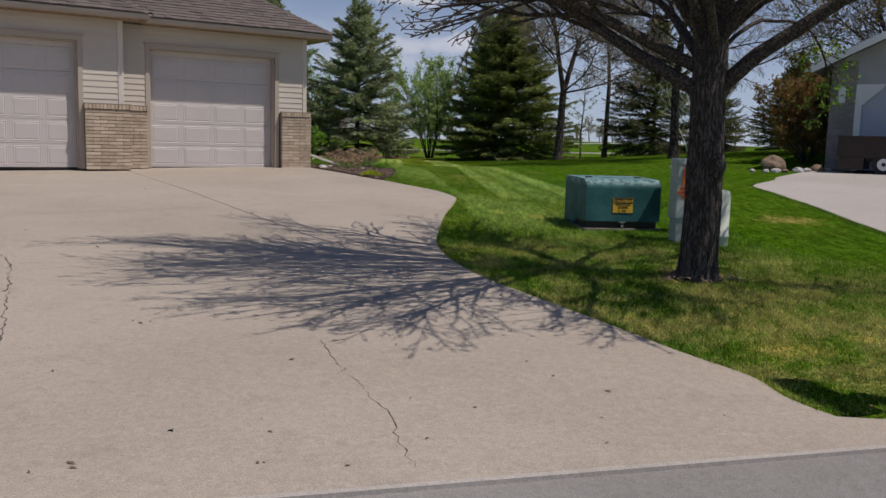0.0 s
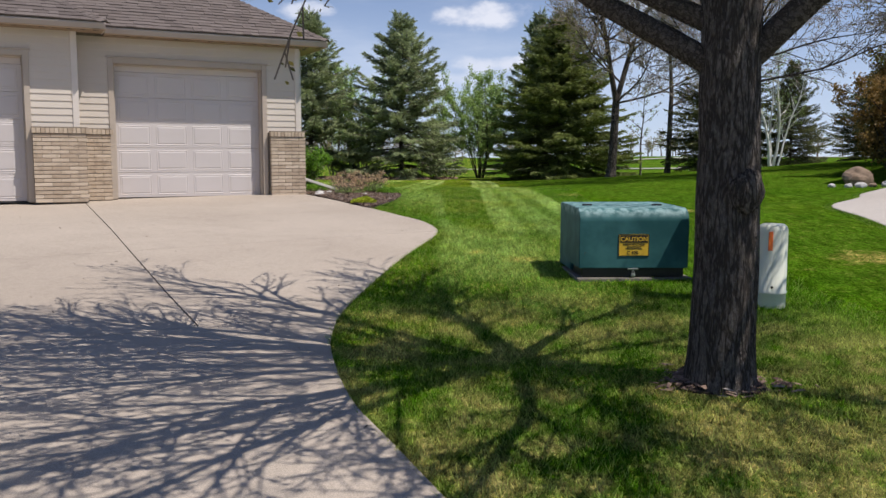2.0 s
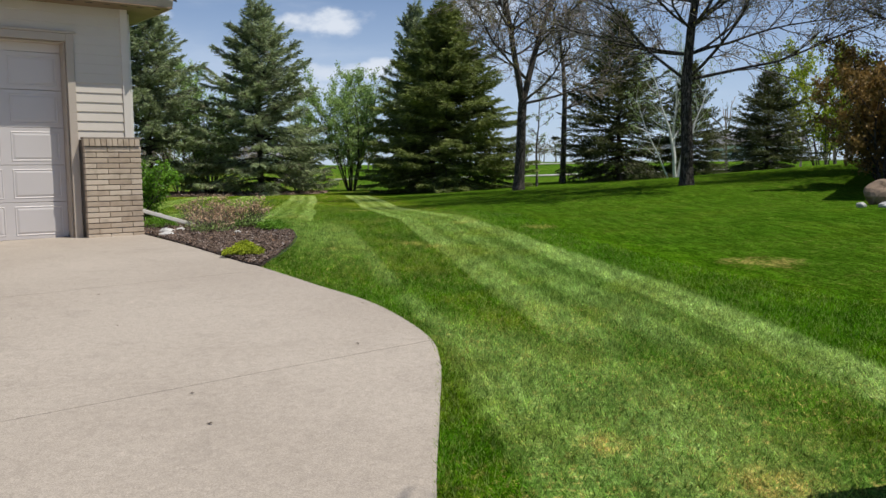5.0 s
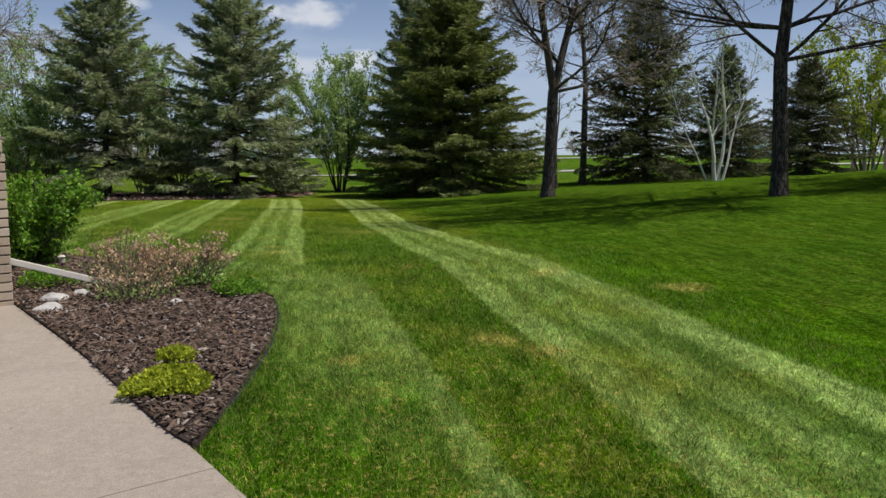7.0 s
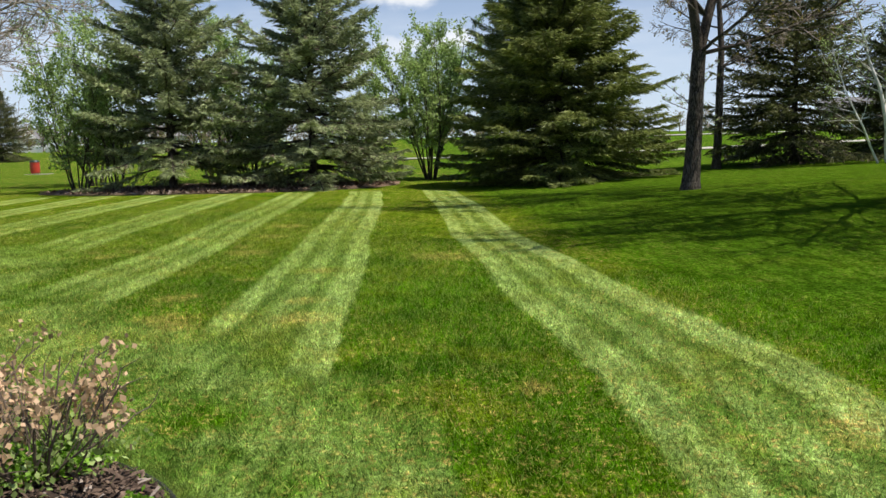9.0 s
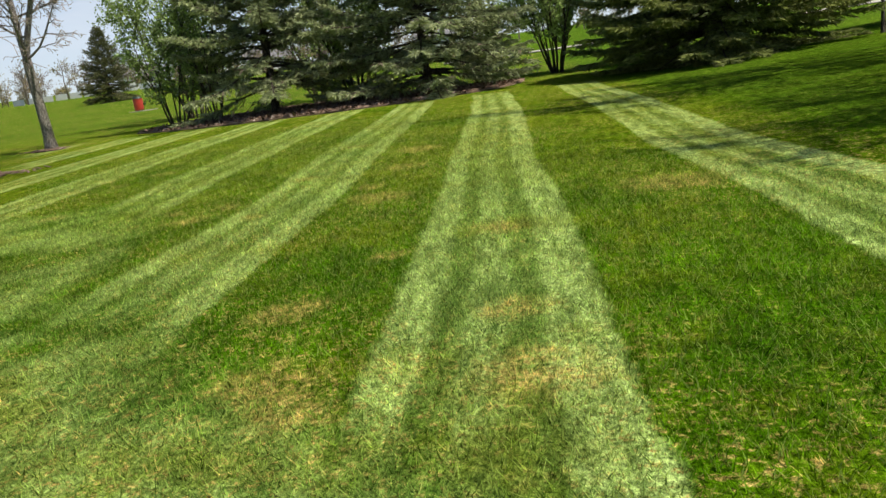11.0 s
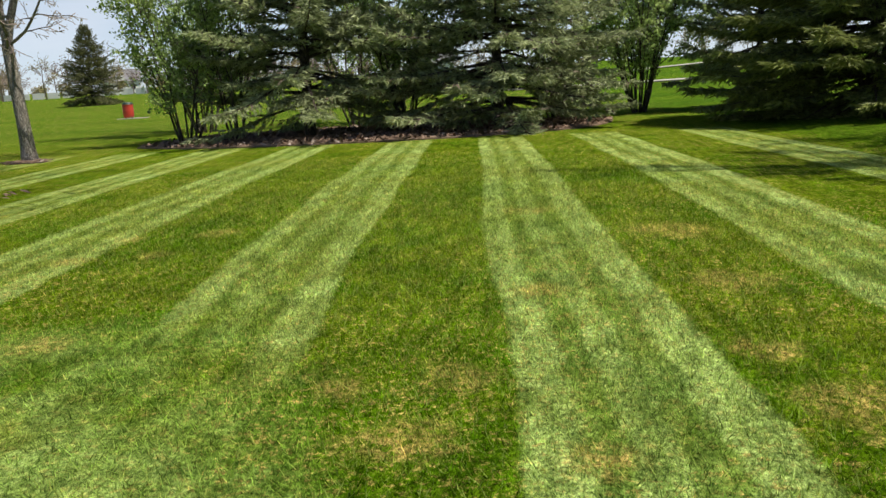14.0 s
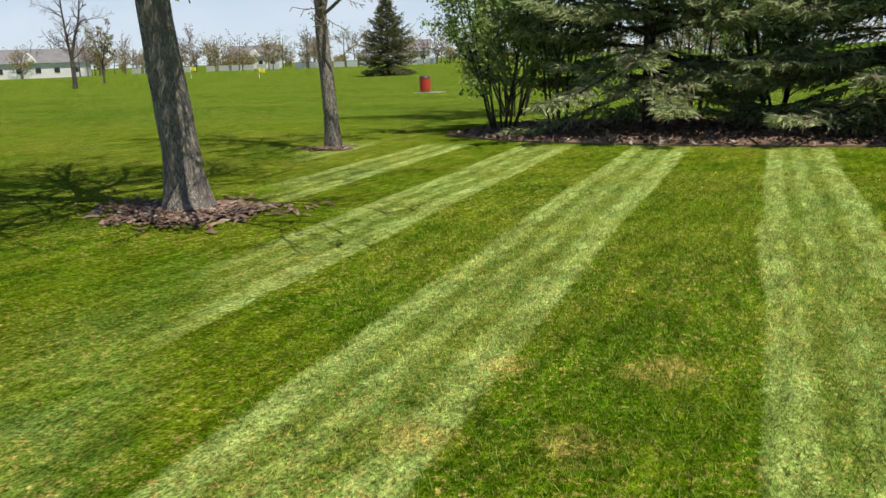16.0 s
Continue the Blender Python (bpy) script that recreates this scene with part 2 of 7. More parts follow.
    dry = k.math("MULTIPLY", k.step(near, 12.0, 3.0), k.step(k.noise(2.2, 5, 0.72), 0.40, 0.60))
    col = k.mix(k.math("MULTIPLY", dry, 0.72), col, (0.560, 0.490, 0.200) if blades else (0.310, 0.262, 0.110))
    ragged = k.math("MULTIPLY", k.math("SUBTRACT", k.noise(4.0, 4, 0.75), 0.5), 2.6)
    bare = 0.0
    for sx, sy, sr in STRAW:
        d2 = k.math("ADD", k.math("POWER", k.math("SUBTRACT", x, sx), 2.0), k.math("POWER", k.math("SUBTRACT", y, sy), 2.0))
        bare = k.math("MAXIMUM", bare, k.math("SUBTRACT", 1.0, k.math("DIVIDE", d2, sr * sr * 2.0)))
    bare = k.step(k.math("ADD", bare, ragged), 0.1, 1.1)
    straw = k.math("MAXIMUM", straw, k.math("MULTIPLY", bare, k.step(k.noise(21.0, 5, 0.8), 0.43, 0.57, 0.05, 0.95)))
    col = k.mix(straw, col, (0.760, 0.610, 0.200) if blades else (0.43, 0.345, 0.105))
    coarse = k.step(k.noise(17.0, 7, 0.86), 0.34, 0.66)
    col = k.mix(1.0, col, k.mix(coarse, (0.46, 0.52, 0.40), (1.44, 1.38, 1.30)), "MULTIPLY")
    col = k.mix(1.0, col, k.mix(k.step(k.noise(9.0, 4, 0.7, (1.0, 0.22, 1.0)), 0.32, 0.68), (0.66, 0.70, 0.62), (1.36, 1.32, 1.40)), "MULTIPLY")
    tone = k.step(k.noise(62.0, 6, 0.82, (1.0, 0.6, 1.0)), 0.34, 0.66)
    if blades:
        tone = k.t.nodes.new("ShaderNodeNewGeometry").outputs["Random Per Island"]
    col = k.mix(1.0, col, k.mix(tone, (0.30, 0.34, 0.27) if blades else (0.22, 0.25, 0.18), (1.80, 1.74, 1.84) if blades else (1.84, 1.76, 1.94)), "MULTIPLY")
    if blades:
        # some blades, picked at random, get a pale colour for their sheen
        col = k.mix(k.math("MULTIPLY", k.step(k.math("FRACT", k.math("MULTIPLY", tone, 37.0)), 0.70, 0.74), 0.55), col, (0.55, 0.70, 0.17))
    return col


def lawn_material(name, blades):
    k = Nodes(name)
    col = lawn_colour(k, blades)
    k.bump(k.noise(110.0, 3, 0.7), 0.9, 0.02)
    if blades:
        k.thin(col, 0.4)
    return k.done(col, 0.7 if blades else 0.9, 0.0, 0.04 if blades else 0.0)


def concrete_material(name, a, b, stain):
    k = Nodes(name)
    big, mid, fine = k.noise(0.45, 4), k.noise(3.5, 5, 0.65), k.noise(140.0, 3, 0.7)
    col = k.mix(k.step(big, 0.3, 0.7), a, b)
    col = k.mix(k.math("MULTIPLY", k.step(mid, 0.5, 0.75), 0.35), col, stain)
    col = k.mix(1.0, col, k.mix(k.step(fine, 0.25, 0.75), (0.74, 0.74, 0.74), (1.20, 1.20, 1.20)), "MULTIPLY")
    col = k.mix(1.0, col, k.mix(k.step(k.noise(22.0, 6, 0.8), 0.3, 0.7), (0.88, 0.88, 0.87), (1.09, 1.09, 1.09)), "MULTIPLY")
    pits = k.step(k.noise(60.0, 2), 0.68, 0.74)
    col = k.mix(k.math("MULTIPLY", pits, 0.35), col, stain)
    k.bump(fine, 0.25, 0.003)
    return k.done(col, 0.85, 0.0, 0.3)


def bark_material(name, a, b, scale=9.0, depth=0.03, along=1.0):
    """Long plates of bark parted by dark furrows."""
    k = Nodes(name)

    def furrow(sc, z, wide):
        n = k.noise(sc, 3, 0.6, (1.0, 1.0, z), None, 0.25)
        return k.step(k.math("ABSOLUTE", k.math("SUBTRACT", n, 0.5)), 0.008, wide)

    deep, fine = furrow(scale, 0.24 * along, 0.095), furrow(scale * 2.3, 0.34 * along, 0.12)
    grain = k.noise(scale * 7, 4, 0.75, (1.0, 1.0, 0.4))
    patch = k.step(k.noise(3.2, 4, 0.6), 0.3, 0.7, 0.62, 1.0)
    f = k.math("MULTIPLY", k.math("MULTIPLY", deep, k.math("ADD", k.math("MULTIPLY", fine, 0.55), 0.45)), k.math("MULTIPLY", patch, k.math("ADD", grain, 0.35)), True)
    k.bump(f, 1.0, depth)
    return k.done(k.mix(f, a, b), 0.95, 0.0, 0.1)


def leaf_material(name, a, b, gloss=0.5, scale=3.0, through_light=0.35):
    k = Nodes(name)
    f = k.math("ADD", k.math("MULTIPLY", k.step(k.noise(scale, 3), 0.3, 0.7), 0.5), k.math("MULTIPLY", k.noise(28.0, 2, 0.7), 0.5))
    col = k.mix(f, a, b)
    each = k.t.nodes.new("ShaderNodeNewGeometry").outputs["Random Per Island"]
    col = k.mix(1.0, col, k.mix(each, (0.52, 0.55, 0.50), (1.48, 1.45, 1.50)), "MULTIPLY")
    k.thin(col, through_light)
    return k.done(col, gloss, 0.0, 0.25)


def birch_material():
    k = Nodes("birch_bark")
    marks = k.step(k.noise(9.0, 4, 0.6, (1, 1, 5.0)), 0.60, 0.68)
    col = k.mix(marks, (0.72, 0.70, 0.66), (0.06, 0.05, 0.045))
    return k.done(col, 0.7)


def brick_material():
    k = Nodes("buff_brick")
    r = k.rand()
    tone = k.mix(r, (0.43, 0.340, 0.250), (0.61, 0.51, 0.395))
    tone = k.mix(k.math("MULTIPLY", k.step(k.noise(7.0, 3), 0.45, 0.75), 0.5), tone, (0.26, 0.20, 0.14))
    k.bump(k.noise(120.0, 4, 0.7), 0.5, 0.004)
    return k.done(tone, 0.9, 0.0, 0.2)


def shingle_material():
    k = Nodes("brown_asphalt_shingle")
    tone = k.mix(k.rand(), (0.108, 0.090, 0.084), (0.172, 0.146, 0.136))
    tone = k.mix(k.step(k.noise(5.0, 3), 0.3, 0.7), tone, k.mix(0.5, tone, (0.16, 0.132, 0.118)))
    tone = k.mix(1.0, tone, k.mix(k.noise(160.0, 2, 0.7), (0.7, 0.7, 0.7), (1.3, 1.3, 1.3)), "MULTIPLY")
    k.bump(k.noise(200.0, 2), 0.4, 0.004)
    return k.done(tone, 0.95, 0.0, 0.2)


def joined_shingle_material():
    k = Nodes("brown_asphalt_shingle_rest")
    rnd = k.t.nodes.new("ShaderNodeNewGeometry").outputs["Random Per Island"]
    tone = k.mix(rnd, (0.108, 0.090, 0.084), (0.172, 0.146, 0.136))
    tone = k.mix(1.0, tone, k.mix(k.noise(160.0, 2, 0.7), (0.7, 0.7, 0.7), (1.3, 1.3, 1.3)), "MULTIPLY")
    k.bump(k.noise(200.0, 2), 0.4, 0.004)
    return k.done(tone, 0.95, 0.0, 0.2)


def mulch_material(name, a, b):
    k = Nodes(name)
    rnd = k.t.nodes.new("ShaderNodeNewGeometry").outputs["Random Per Island"]
    col = k.mix(k.math("ADD", k.math("MULTIPLY", rnd, 0.7), k.math("MULTIPLY", k.noise(40.0, 3), 0.3)), a, b)
    # a few weathered grey chips and some fresh orange ones
    other = k.math("FRACT", k.math("MULTIPLY", rnd, 41.0))
    col = k.mix(k.math("MULTIPLY", k.step(other, 0.93, 0.95), 0.7), col, (0.46, 0.40, 0.36))
    col = k.mix(k.math("MULTIPLY", k.step(other, 0.02, 0.015), 0.6), col, (0.36, 0.20, 0.10))
    k.bump(k.noise(90.0, 3), 0.6, 0.006)
    return k.done(col, 0.9, 0.0, 0.2)


def green_steel():
    k = Nodes("green_painted_steel")
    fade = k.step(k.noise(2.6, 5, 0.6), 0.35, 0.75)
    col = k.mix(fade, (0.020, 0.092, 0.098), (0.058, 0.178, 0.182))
    # chalky top: its highlight is put into the colour too, by height
    chalk_highlight = k.math("MULTIPLY", k.step(k.xyz()[2], 0.90, 0.985), k.step(k.noise(14.0, 4), 0.35, 0.65))
    col = k.mix(k.math("MULTIPLY", chalk_highlight, 0.65), col, (0.36, 0.52, 0.52))
    rust = k.step(k.noise(7.0, 5, 0.7), 0.70, 0.76)
    col = k.mix(k.math("MULTIPLY", rust, 0.7), col, (0.09, 0.05, 0.03))
    k.bump(k.noise(160.0, 2), 0.1, 0.002)
    return k.done(col, 0.6, 0.0, 0.25)


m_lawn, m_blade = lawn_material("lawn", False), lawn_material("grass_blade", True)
m_drive = concrete_material("drive_concrete", (0.408, 0.348, 0.287), (0.470, 0.406, 0.338), (0.31, 0.264, 0.220))
m_drive2 = concrete_material("pale_concrete", (0.44, 0.40, 0.36), (0.50, 0.46, 0.42), (0.38, 0.35, 0.32))
m_street = concrete_material("street_asphalt", (0.235, 0.222, 0.210), (0.300, 0.286, 0.272), (0.31, 0.305, 0.30))
m_gutter = concrete_material("gutter_concrete", (0.36, 0.33, 0.29), (0.46, 0.43, 0.38), (0.27, 0.25, 0.22))
m_joint = plain("joint_filler", (0.05, 0.045, 0.04), (0.10, 0.09, 0.08))
m_bark = bark_material("grey_brown_bark", (0.040, 0.034, 0.030), (0.370, 0.325, 0.288), 30.0, 0.03, 0.75)
m_bark_dark = bark_material("dark_bark", (0.036, 0.030, 0.026), (0.280, 0.240, 0.205), 14.0)
m_bark_pale = bark_material("pale_grey_bark", (0.160, 0.144, 0.128), (0.720, 0.675, 0.610), 24.0, 0.022)
m_branch = bark_material("branch_bark", (0.050, 0.042, 0.036), (0.250, 0.212, 0.182), 30.0, 0.01, 3.5)
m_twig = plain("twig_bark", (0.130, 0.102, 0.086), (0.270, 0.222, 0.190), 2.0, 30.0, 0.9)
m_birch = birch_material()
m_twig_pale = plain("pale_twig_bark", (0.190, 0.152, 0.130), (0.400, 0.340, 0.295), 2.0, 30.0, 0.9)
m_spruce = leaf_material("blue_green_spruce_needles", (0.100, 0.132, 0.060), (0.540, 0.610, 0.330), 0.5, 0.9, 0.32)
m_spruce2 = leaf_material("yellow_green_spruce_needles", (0.062, 0.090, 0.026), (0.370, 0.420, 0.120), 0.5, 0.9, 0.30)
m_spruce3 = leaf_material("dark_spruce_needles", (0.024, 0.038, 0.012), (0.200, 0.205, 0.075), 0.5, 0.9, 0.22)
m_dead = plain("dead_spruce_twigs", (0.10, 0.075, 0.055), (0.19, 0.15, 0.115), 2.0, 30.0, 0.9)
m_leaf_new = leaf_material("fresh_leaf", (0.210, 0.330, 0.075), (0.540, 0.680, 0.260), 0.45, 3.0, 0.42)
m_leaf_mid = leaf_material("mid_green_leaf", (0.120, 0.205, 0.045), (0.380, 0.500, 0.165), 0.45, 3.0, 0.40)
m_leaf_green = leaf_material("bright_green_leaf", (0.070, 0.180, 0.010), (0.260, 0.480, 0.045))
m_leaf_bud = leaf_material("yellow_bud", (0.140, 0.130, 0.030), (0.360, 0.300, 0.080))
m_leaf_red = leaf_material("bronze_leaf", (0.170, 0.100, 0.030), (0.430, 0.285, 0.090))
m_leaf_lime = leaf_material("lime_groundcover_leaf", (0.190, 0.250, 0.012), (0.560, 0.620, 0.050))
m_dry = leaf_material("dry_flower_head", (0.400, 0.240, 0.130), (0.800, 0.600, 0.400))
m_brick, m_shingle, m_shingle_rest = brick_material(), shingle_material(), joined_shingle_material()
m_mortar = plain("mortar", (0.20, 0.17, 0.135), (0.29, 0.25, 0.20), 8, 80, 0.95)
m_siding = plain("cream_vinyl_siding", (0.57, 0.51, 0.435), (0.63, 0.565, 0.485), 1.2, 40, 0.55, 0.0, 0.05)
m_trim = plain("cream_trim_paint", (0.43, 0.365, 0.295), (0.49, 0.42, 0.345), 1.5, 50, 0.5, 0.0, 0.05)
m_trim_white = plain("off_white_trim_paint", (0.64, 0.58, 0.51), (0.70, 0.64, 0.57), 1.5, 50, 0.5, 0.0, 0.05)
m_door = plain("warm_white_garage_door", (0.55, 0.51, 0.49), (0.59, 0.55, 0.53), 1.0, 60, 0.45, 0.0, 0.05)
m_gutter_metal = plain("taupe_gutter_paint", (0.36, 0.31, 0.27), (0.42, 0.37, 0.33), 1.5, 50, 0.45, 0.0, 0.05)
m_soffit = plain("tan_soffit", (0.22, 0.150, 0.090), (0.27, 0.190, 0.120), 2, 40, 0.6)
m_seal = plain("black_rubber", (0.012, 0.012, 0.012), (0.03, 0.03, 0.03), 5, 60, 0.7)
m_pad = concrete_material("dirty_pad_concrete", (0.17, 0.155, 0.135), (0.24, 0.22, 0.19), (0.10, 0.09, 0.08))
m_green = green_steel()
m_black = plain("black_painted_metal", (0.008, 0.008, 0.009), (0.020, 0.020, 0.021), 4, 70, 0.35)
m_grey_green = plain("grey_green_plastic", (0.34, 0.40, 0.37), (0.43, 0.49, 0.46), 3, 60, 0.5)
m_white_green = plain("off_white_plastic", (0.58, 0.60, 0.50), (0.68, 0.70, 0.60), 3, 60, 0.45)
m_orange = plain("orange_sticker", (0.75, 0.14, 0.02), (0.85, 0.19, 0.03), 9, 60, 0.5)
m_yellow = plain("yellow_sign", (0.80, 0.48, 0.03), (0.86, 0.54, 0.05), 9, 60, 0.45)
m_ink = plain("black_ink", (0.012, 0.011, 0.010), (0.025, 0.022, 0.02), 9, 60, 0.5)
m_mulch = mulch_material("brown_bark_mulch", (0.015, 0.009, 0.007), (0.275, 0.195, 0.148))
m_mulch_old = mulch_material("weathered_bark_mulch", (0.045, 0.028, 0.021), (0.36, 0.25, 0.19))
m_mulch_bed = plain("mulch_soil", (0.030, 0.019, 0.014), (0.075, 0.048, 0.036), 6, 60, 0.95, 0.0, 0.9, 0.02)
m_needles = plain("needle_litter", (0.14, 0.09, 0.065), (0.32, 0.225, 0.165), 2.0, 50, 0.95, 0.0, 0.8, 0.02)
m_rock_white = plain("white_rock", (0.42, 0.40, 0.38), (0.66, 0.64, 0.61), 9, 70, 0.85, 0, 0.6, 0.01)
m_rock_tan = plain("tan_boulder", (0.16, 0.108, 0.070), (0.34, 0.245, 0.170), 4, 50, 0.85, 0, 0.7, 0.02)
m_rock_grey = plain("grey_stone", (0.22, 0.20, 0.19), (0.45, 0.42, 0.39), 6, 60, 0.85, 0, 0.7, 0.015)
m_pipe = plain("white_downspout", (0.66, 0.62, 0.55), (0.74, 0.70, 0.63), 5, 60, 0.4)
m_red = plain("red_plastic_barrel", (0.42, 0.035, 0.020), (0.55, 0.055, 0.030), 4, 50, 0.45)
m_steel = plain("galvanised_steel", (0.45, 0.45, 0.44), (0.60, 0.60, 0.58), 9, 80, 0.35, 0.9)
m_grey_brick = plain("grey_brick", (0.22, 0.20, 0.19), (0.33, 0.30, 0.28), 3, 30, 0.9, 0, 0.5, 0.01, None, 0.15)
m_white_paint = plain("white_paint", (0.74, 0.74, 0.74), (0.82, 0.82, 0.82), 2, 50, 0.5)
m_brown_metal = plain("dark_brown_trailer_paint", (0.018, 0.009, 0.007), (0.036, 0.018, 0.014), 4, 60, 0.4)
m_rubber = plain("tyre_rubber", (0.012, 0.012, 0.012), (0.028, 0.028, 0.028), 5, 60, 0.8)
m_roof_far = plain("grey_far_roof", (0.16, 0.16, 0.17), (0.24, 0.24, 0.25), 1, 10, 0.9)
m_glass_far = plain("dark_window_glass", (0.02, 0.025, 0.03), (0.04, 0.045, 0.05), 1, 20, 0.08)
m_far_twig = plain("far_bare_twigs", (0.16, 0.12, 0.10), (0.30, 0.24, 0.20), 0.2, 3, 0.95)
m_far_leaf = plain("far_spring_foliage", (0.17, 0.15, 0.055), (0.36, 0.31, 0.13), 0.15, 3, 0.95)
# a white door: its blue shade is put into the colour
m_door_shade = plain("white_door_in_shade", (0.44, 0.48, 0.57), (0.50, 0.54, 0.63), 2, 50, 0.5)
m_gable = plain("grey_gable_siding", (0.34, 0.34, 0.35), (0.42, 0.42, 0.43), 2, 50, 0.6)
m_path = plain("pale_cart_path", (0.50, 0.46, 0.40), (0.60, 0.56, 0.50), 1, 20, 0.9)
m_lid = plain("dark_green_plastic", (0.012, 0.03, 0.02), (0.025, 0.05, 0.035), 5, 50, 0.5)


# ---- mesh tools ----
def np_mesh(name, verts, faces, smooth=False):
    """A mesh from arrays; faces all with the same number of corners."""
    verts, faces = np.asarray(verts, np.float32), np.asarray(faces, np.int32)
    me = bpy.data.meshes.new(name)
    n, k = faces.shape
    me.vertices.add(len(verts))
    me.vertices.foreach_set("co", verts.ravel())
    me.loops.add(n * k)
    me.loops.foreach_set("vertex_index", faces.ravel())
    me.polygons.add(n)
    me.polygons.foreach_set("loop_start", np.arange(0, n * k, k, dtype=np.int32))
    me.polygons.foreach_set("use_smooth", np.full(n, smooth))
    me.update(calc_edges=True)
    return me


def mesh_part(name, me, material, parent=None, label=""):
    if not me.materials:
        me.materials.append(material)
    ob = new(name, me)
    ob.parent = parent
    if label:
        ob["label"] = label
    return ob


def part(name, bm, material, parent=None, label="", smooth=False):
    me = bpy.data.meshes.new(name)
    bm.normal_update()
    for f in bm.faces:
        f.smooth = smooth
    bm.to_mesh(me)
    bm.free()
    return mesh_part(name, me, material, parent, label)


def thing(name, m, label, category, group="", kind=""):
    ob = new(name)
    ob.empty_display_size = 0.2
    ob.matrix_world = m
    return tagged(ob, label, category, group, kind)


def add_box(bm, x0, x1, y0, y1, z0, z1, bevel=0.0, m=None):
    r = bmesh.ops.create_cube(bm, size=1.0)
    vs = r["verts"]
    bmesh.ops.transform(bm, matrix=Matrix.LocRotScale(((x0 + x1) / 2, (y0 + y1) / 2, (z0 + z1) / 2), None, (x1 - x0, y1 - y0, z1 - z0)), verts=vs)
    if bevel:
        es = list({e for v in vs for e in v.link_edges})
        g = bmesh.ops.bevel(bm, geom=es, offset=bevel, segments=2, affect="EDGES", profile=0.5)
        vs = list({v for f in g["faces"] for v in f.verts} | {v for v in vs if v.is_valid})
    if m is not None:
        bmesh.ops.transform(bm, matrix=m, verts=[v for v in vs if v.is_valid])
    return bm


def box(x0, x1, y0, y1, z0, z1, bevel=0.0, m=None):
    return add_box(bmesh.new(), x0, x1, y0, y1, z0, z1, bevel, m)


def add_cyl(bm, p, q, r0, r1, seg=12):
    p, q = Vector(p), Vector(q)
    d = q - p
    m = Matrix.Translation((p + q) / 2) @ d.to_track_quat("Z", "Y").to_matrix().to_4x4()
    bmesh.ops.create_cone(bm, cap_ends=True, segments=seg, radius1=r0, radius2=r1, depth=d.length, matrix=m)
    return bm


def cyl(p, q, r0, r1=None, seg=12):
    return add_cyl(bmesh.new(), p, q, r0, r0 if r1 is None else r1, seg)


def extrude_profile(pts, y0, y1, bevel=0.0):
    """A closed outline in x and z, drawn out along y."""
    bm = bmesh.new()
    a = [bm.verts.new((x, y0, z)) for x, z in pts]
    b = [bm.verts.new((x, y1, z)) for x, z in pts]
    bm.faces.new(a)
    bm.faces.new(b[::-1])
    for i in range(len(pts)):
        j = (i + 1) % len(pts)
        bm.faces.new((a[j], a[i], b[i], b[j]))
    bmesh.ops.recalc_face_normals(bm, faces=bm.faces)
    if bevel:
        bmesh.ops.bevel(bm, geom=[e for e in bm.edges], offset=bevel, segments=2, affect="EDGES", profile=0.5, clamp_overlap=True)
    return bm


# ---- the ground ----
GY = (-400, -60, -6, 2, 7, 10, 14, 20, 23, 30, 43, 54, 70, 100, 160, 700)
GZ = (-0.1, -0.1, 0.0, 0.10, 0.25, 0.31, 0.46, 0.60, 0.66, 0.46, 0.30, 0.22, 0.15, 0.15, 0.4, 0.6)


def smooth01(a, b, v):
    q = np.clip((v - a) / (b - a), 0, 1)
    return q * q * (3 - 2 * q)


def ground_z(x, y):
    x, y = np.asarray(x, float), np.asarray(y, float)
    z = np.interp(y, GY, GZ)
    z = z + (0.018 * smooth01(7, 14, y) + 0.026 * smooth01(22, 38, y) + 0.036 * smooth01(23.5, 30.5, y) * (1 - smooth01(33, 45, y))) * np.clip(x, 0, 14) * (1 - smooth01(60, 90, y))
    z = z + 1.15 * smooth01(75, 135, y) * smooth01(-5, 25, x)        # the rise behind the right-hand trees
    return z


def gz(x, y):
    return float(ground_z(x, y))


def axis(breaks):
    out = []
    for a, b, s in breaks:
        out += list(np.arange(a, b, s))
    return np.array(out + [breaks[-1][1]])


gx = axis([(-700, -200, 50), (-200, -60, 10), (-60, -18, 2), (-18, 14, 0.5), (14, 40, 2), (40, 200, 10), (200, 701, 50)])
gy = axis([(-400, -60, 20), (-60, -8, 4), (-8, 60, 0.5), (60, 160, 4), (160, 700, 30)])
X, Y = np.meshgrid(gx, gy)
nx, ny = len(gx), len(gy)
idx = np.arange(nx * ny).reshape(ny, nx)
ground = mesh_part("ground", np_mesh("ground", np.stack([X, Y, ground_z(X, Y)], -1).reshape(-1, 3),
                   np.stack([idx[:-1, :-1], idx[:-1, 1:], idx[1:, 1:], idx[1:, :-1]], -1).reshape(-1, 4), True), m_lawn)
tagged(ground, "mown green lawn with pale mowing stripes and straw patches", "lawn", "", "structure")


def inside(px, py, poly):
    """Which points lie inside a closed outline."""
    px, py = np.asarray(px), np.asarray(py)
    hit = np.zeros(px.shape, bool)
    n = len(poly)
    for i in range(n):
        (x0, y0), (x1, y1) = poly[i], poly[(i + 1) % n]
        c = (y0 > py) != (y1 > py)
        with np.errstate(divide="ignore", invalid="ignore"):
            hit ^= c & (px < (x1 - x0) * (py - y0) / (y1 - y0 + 1e-12) + x0)
    return hit


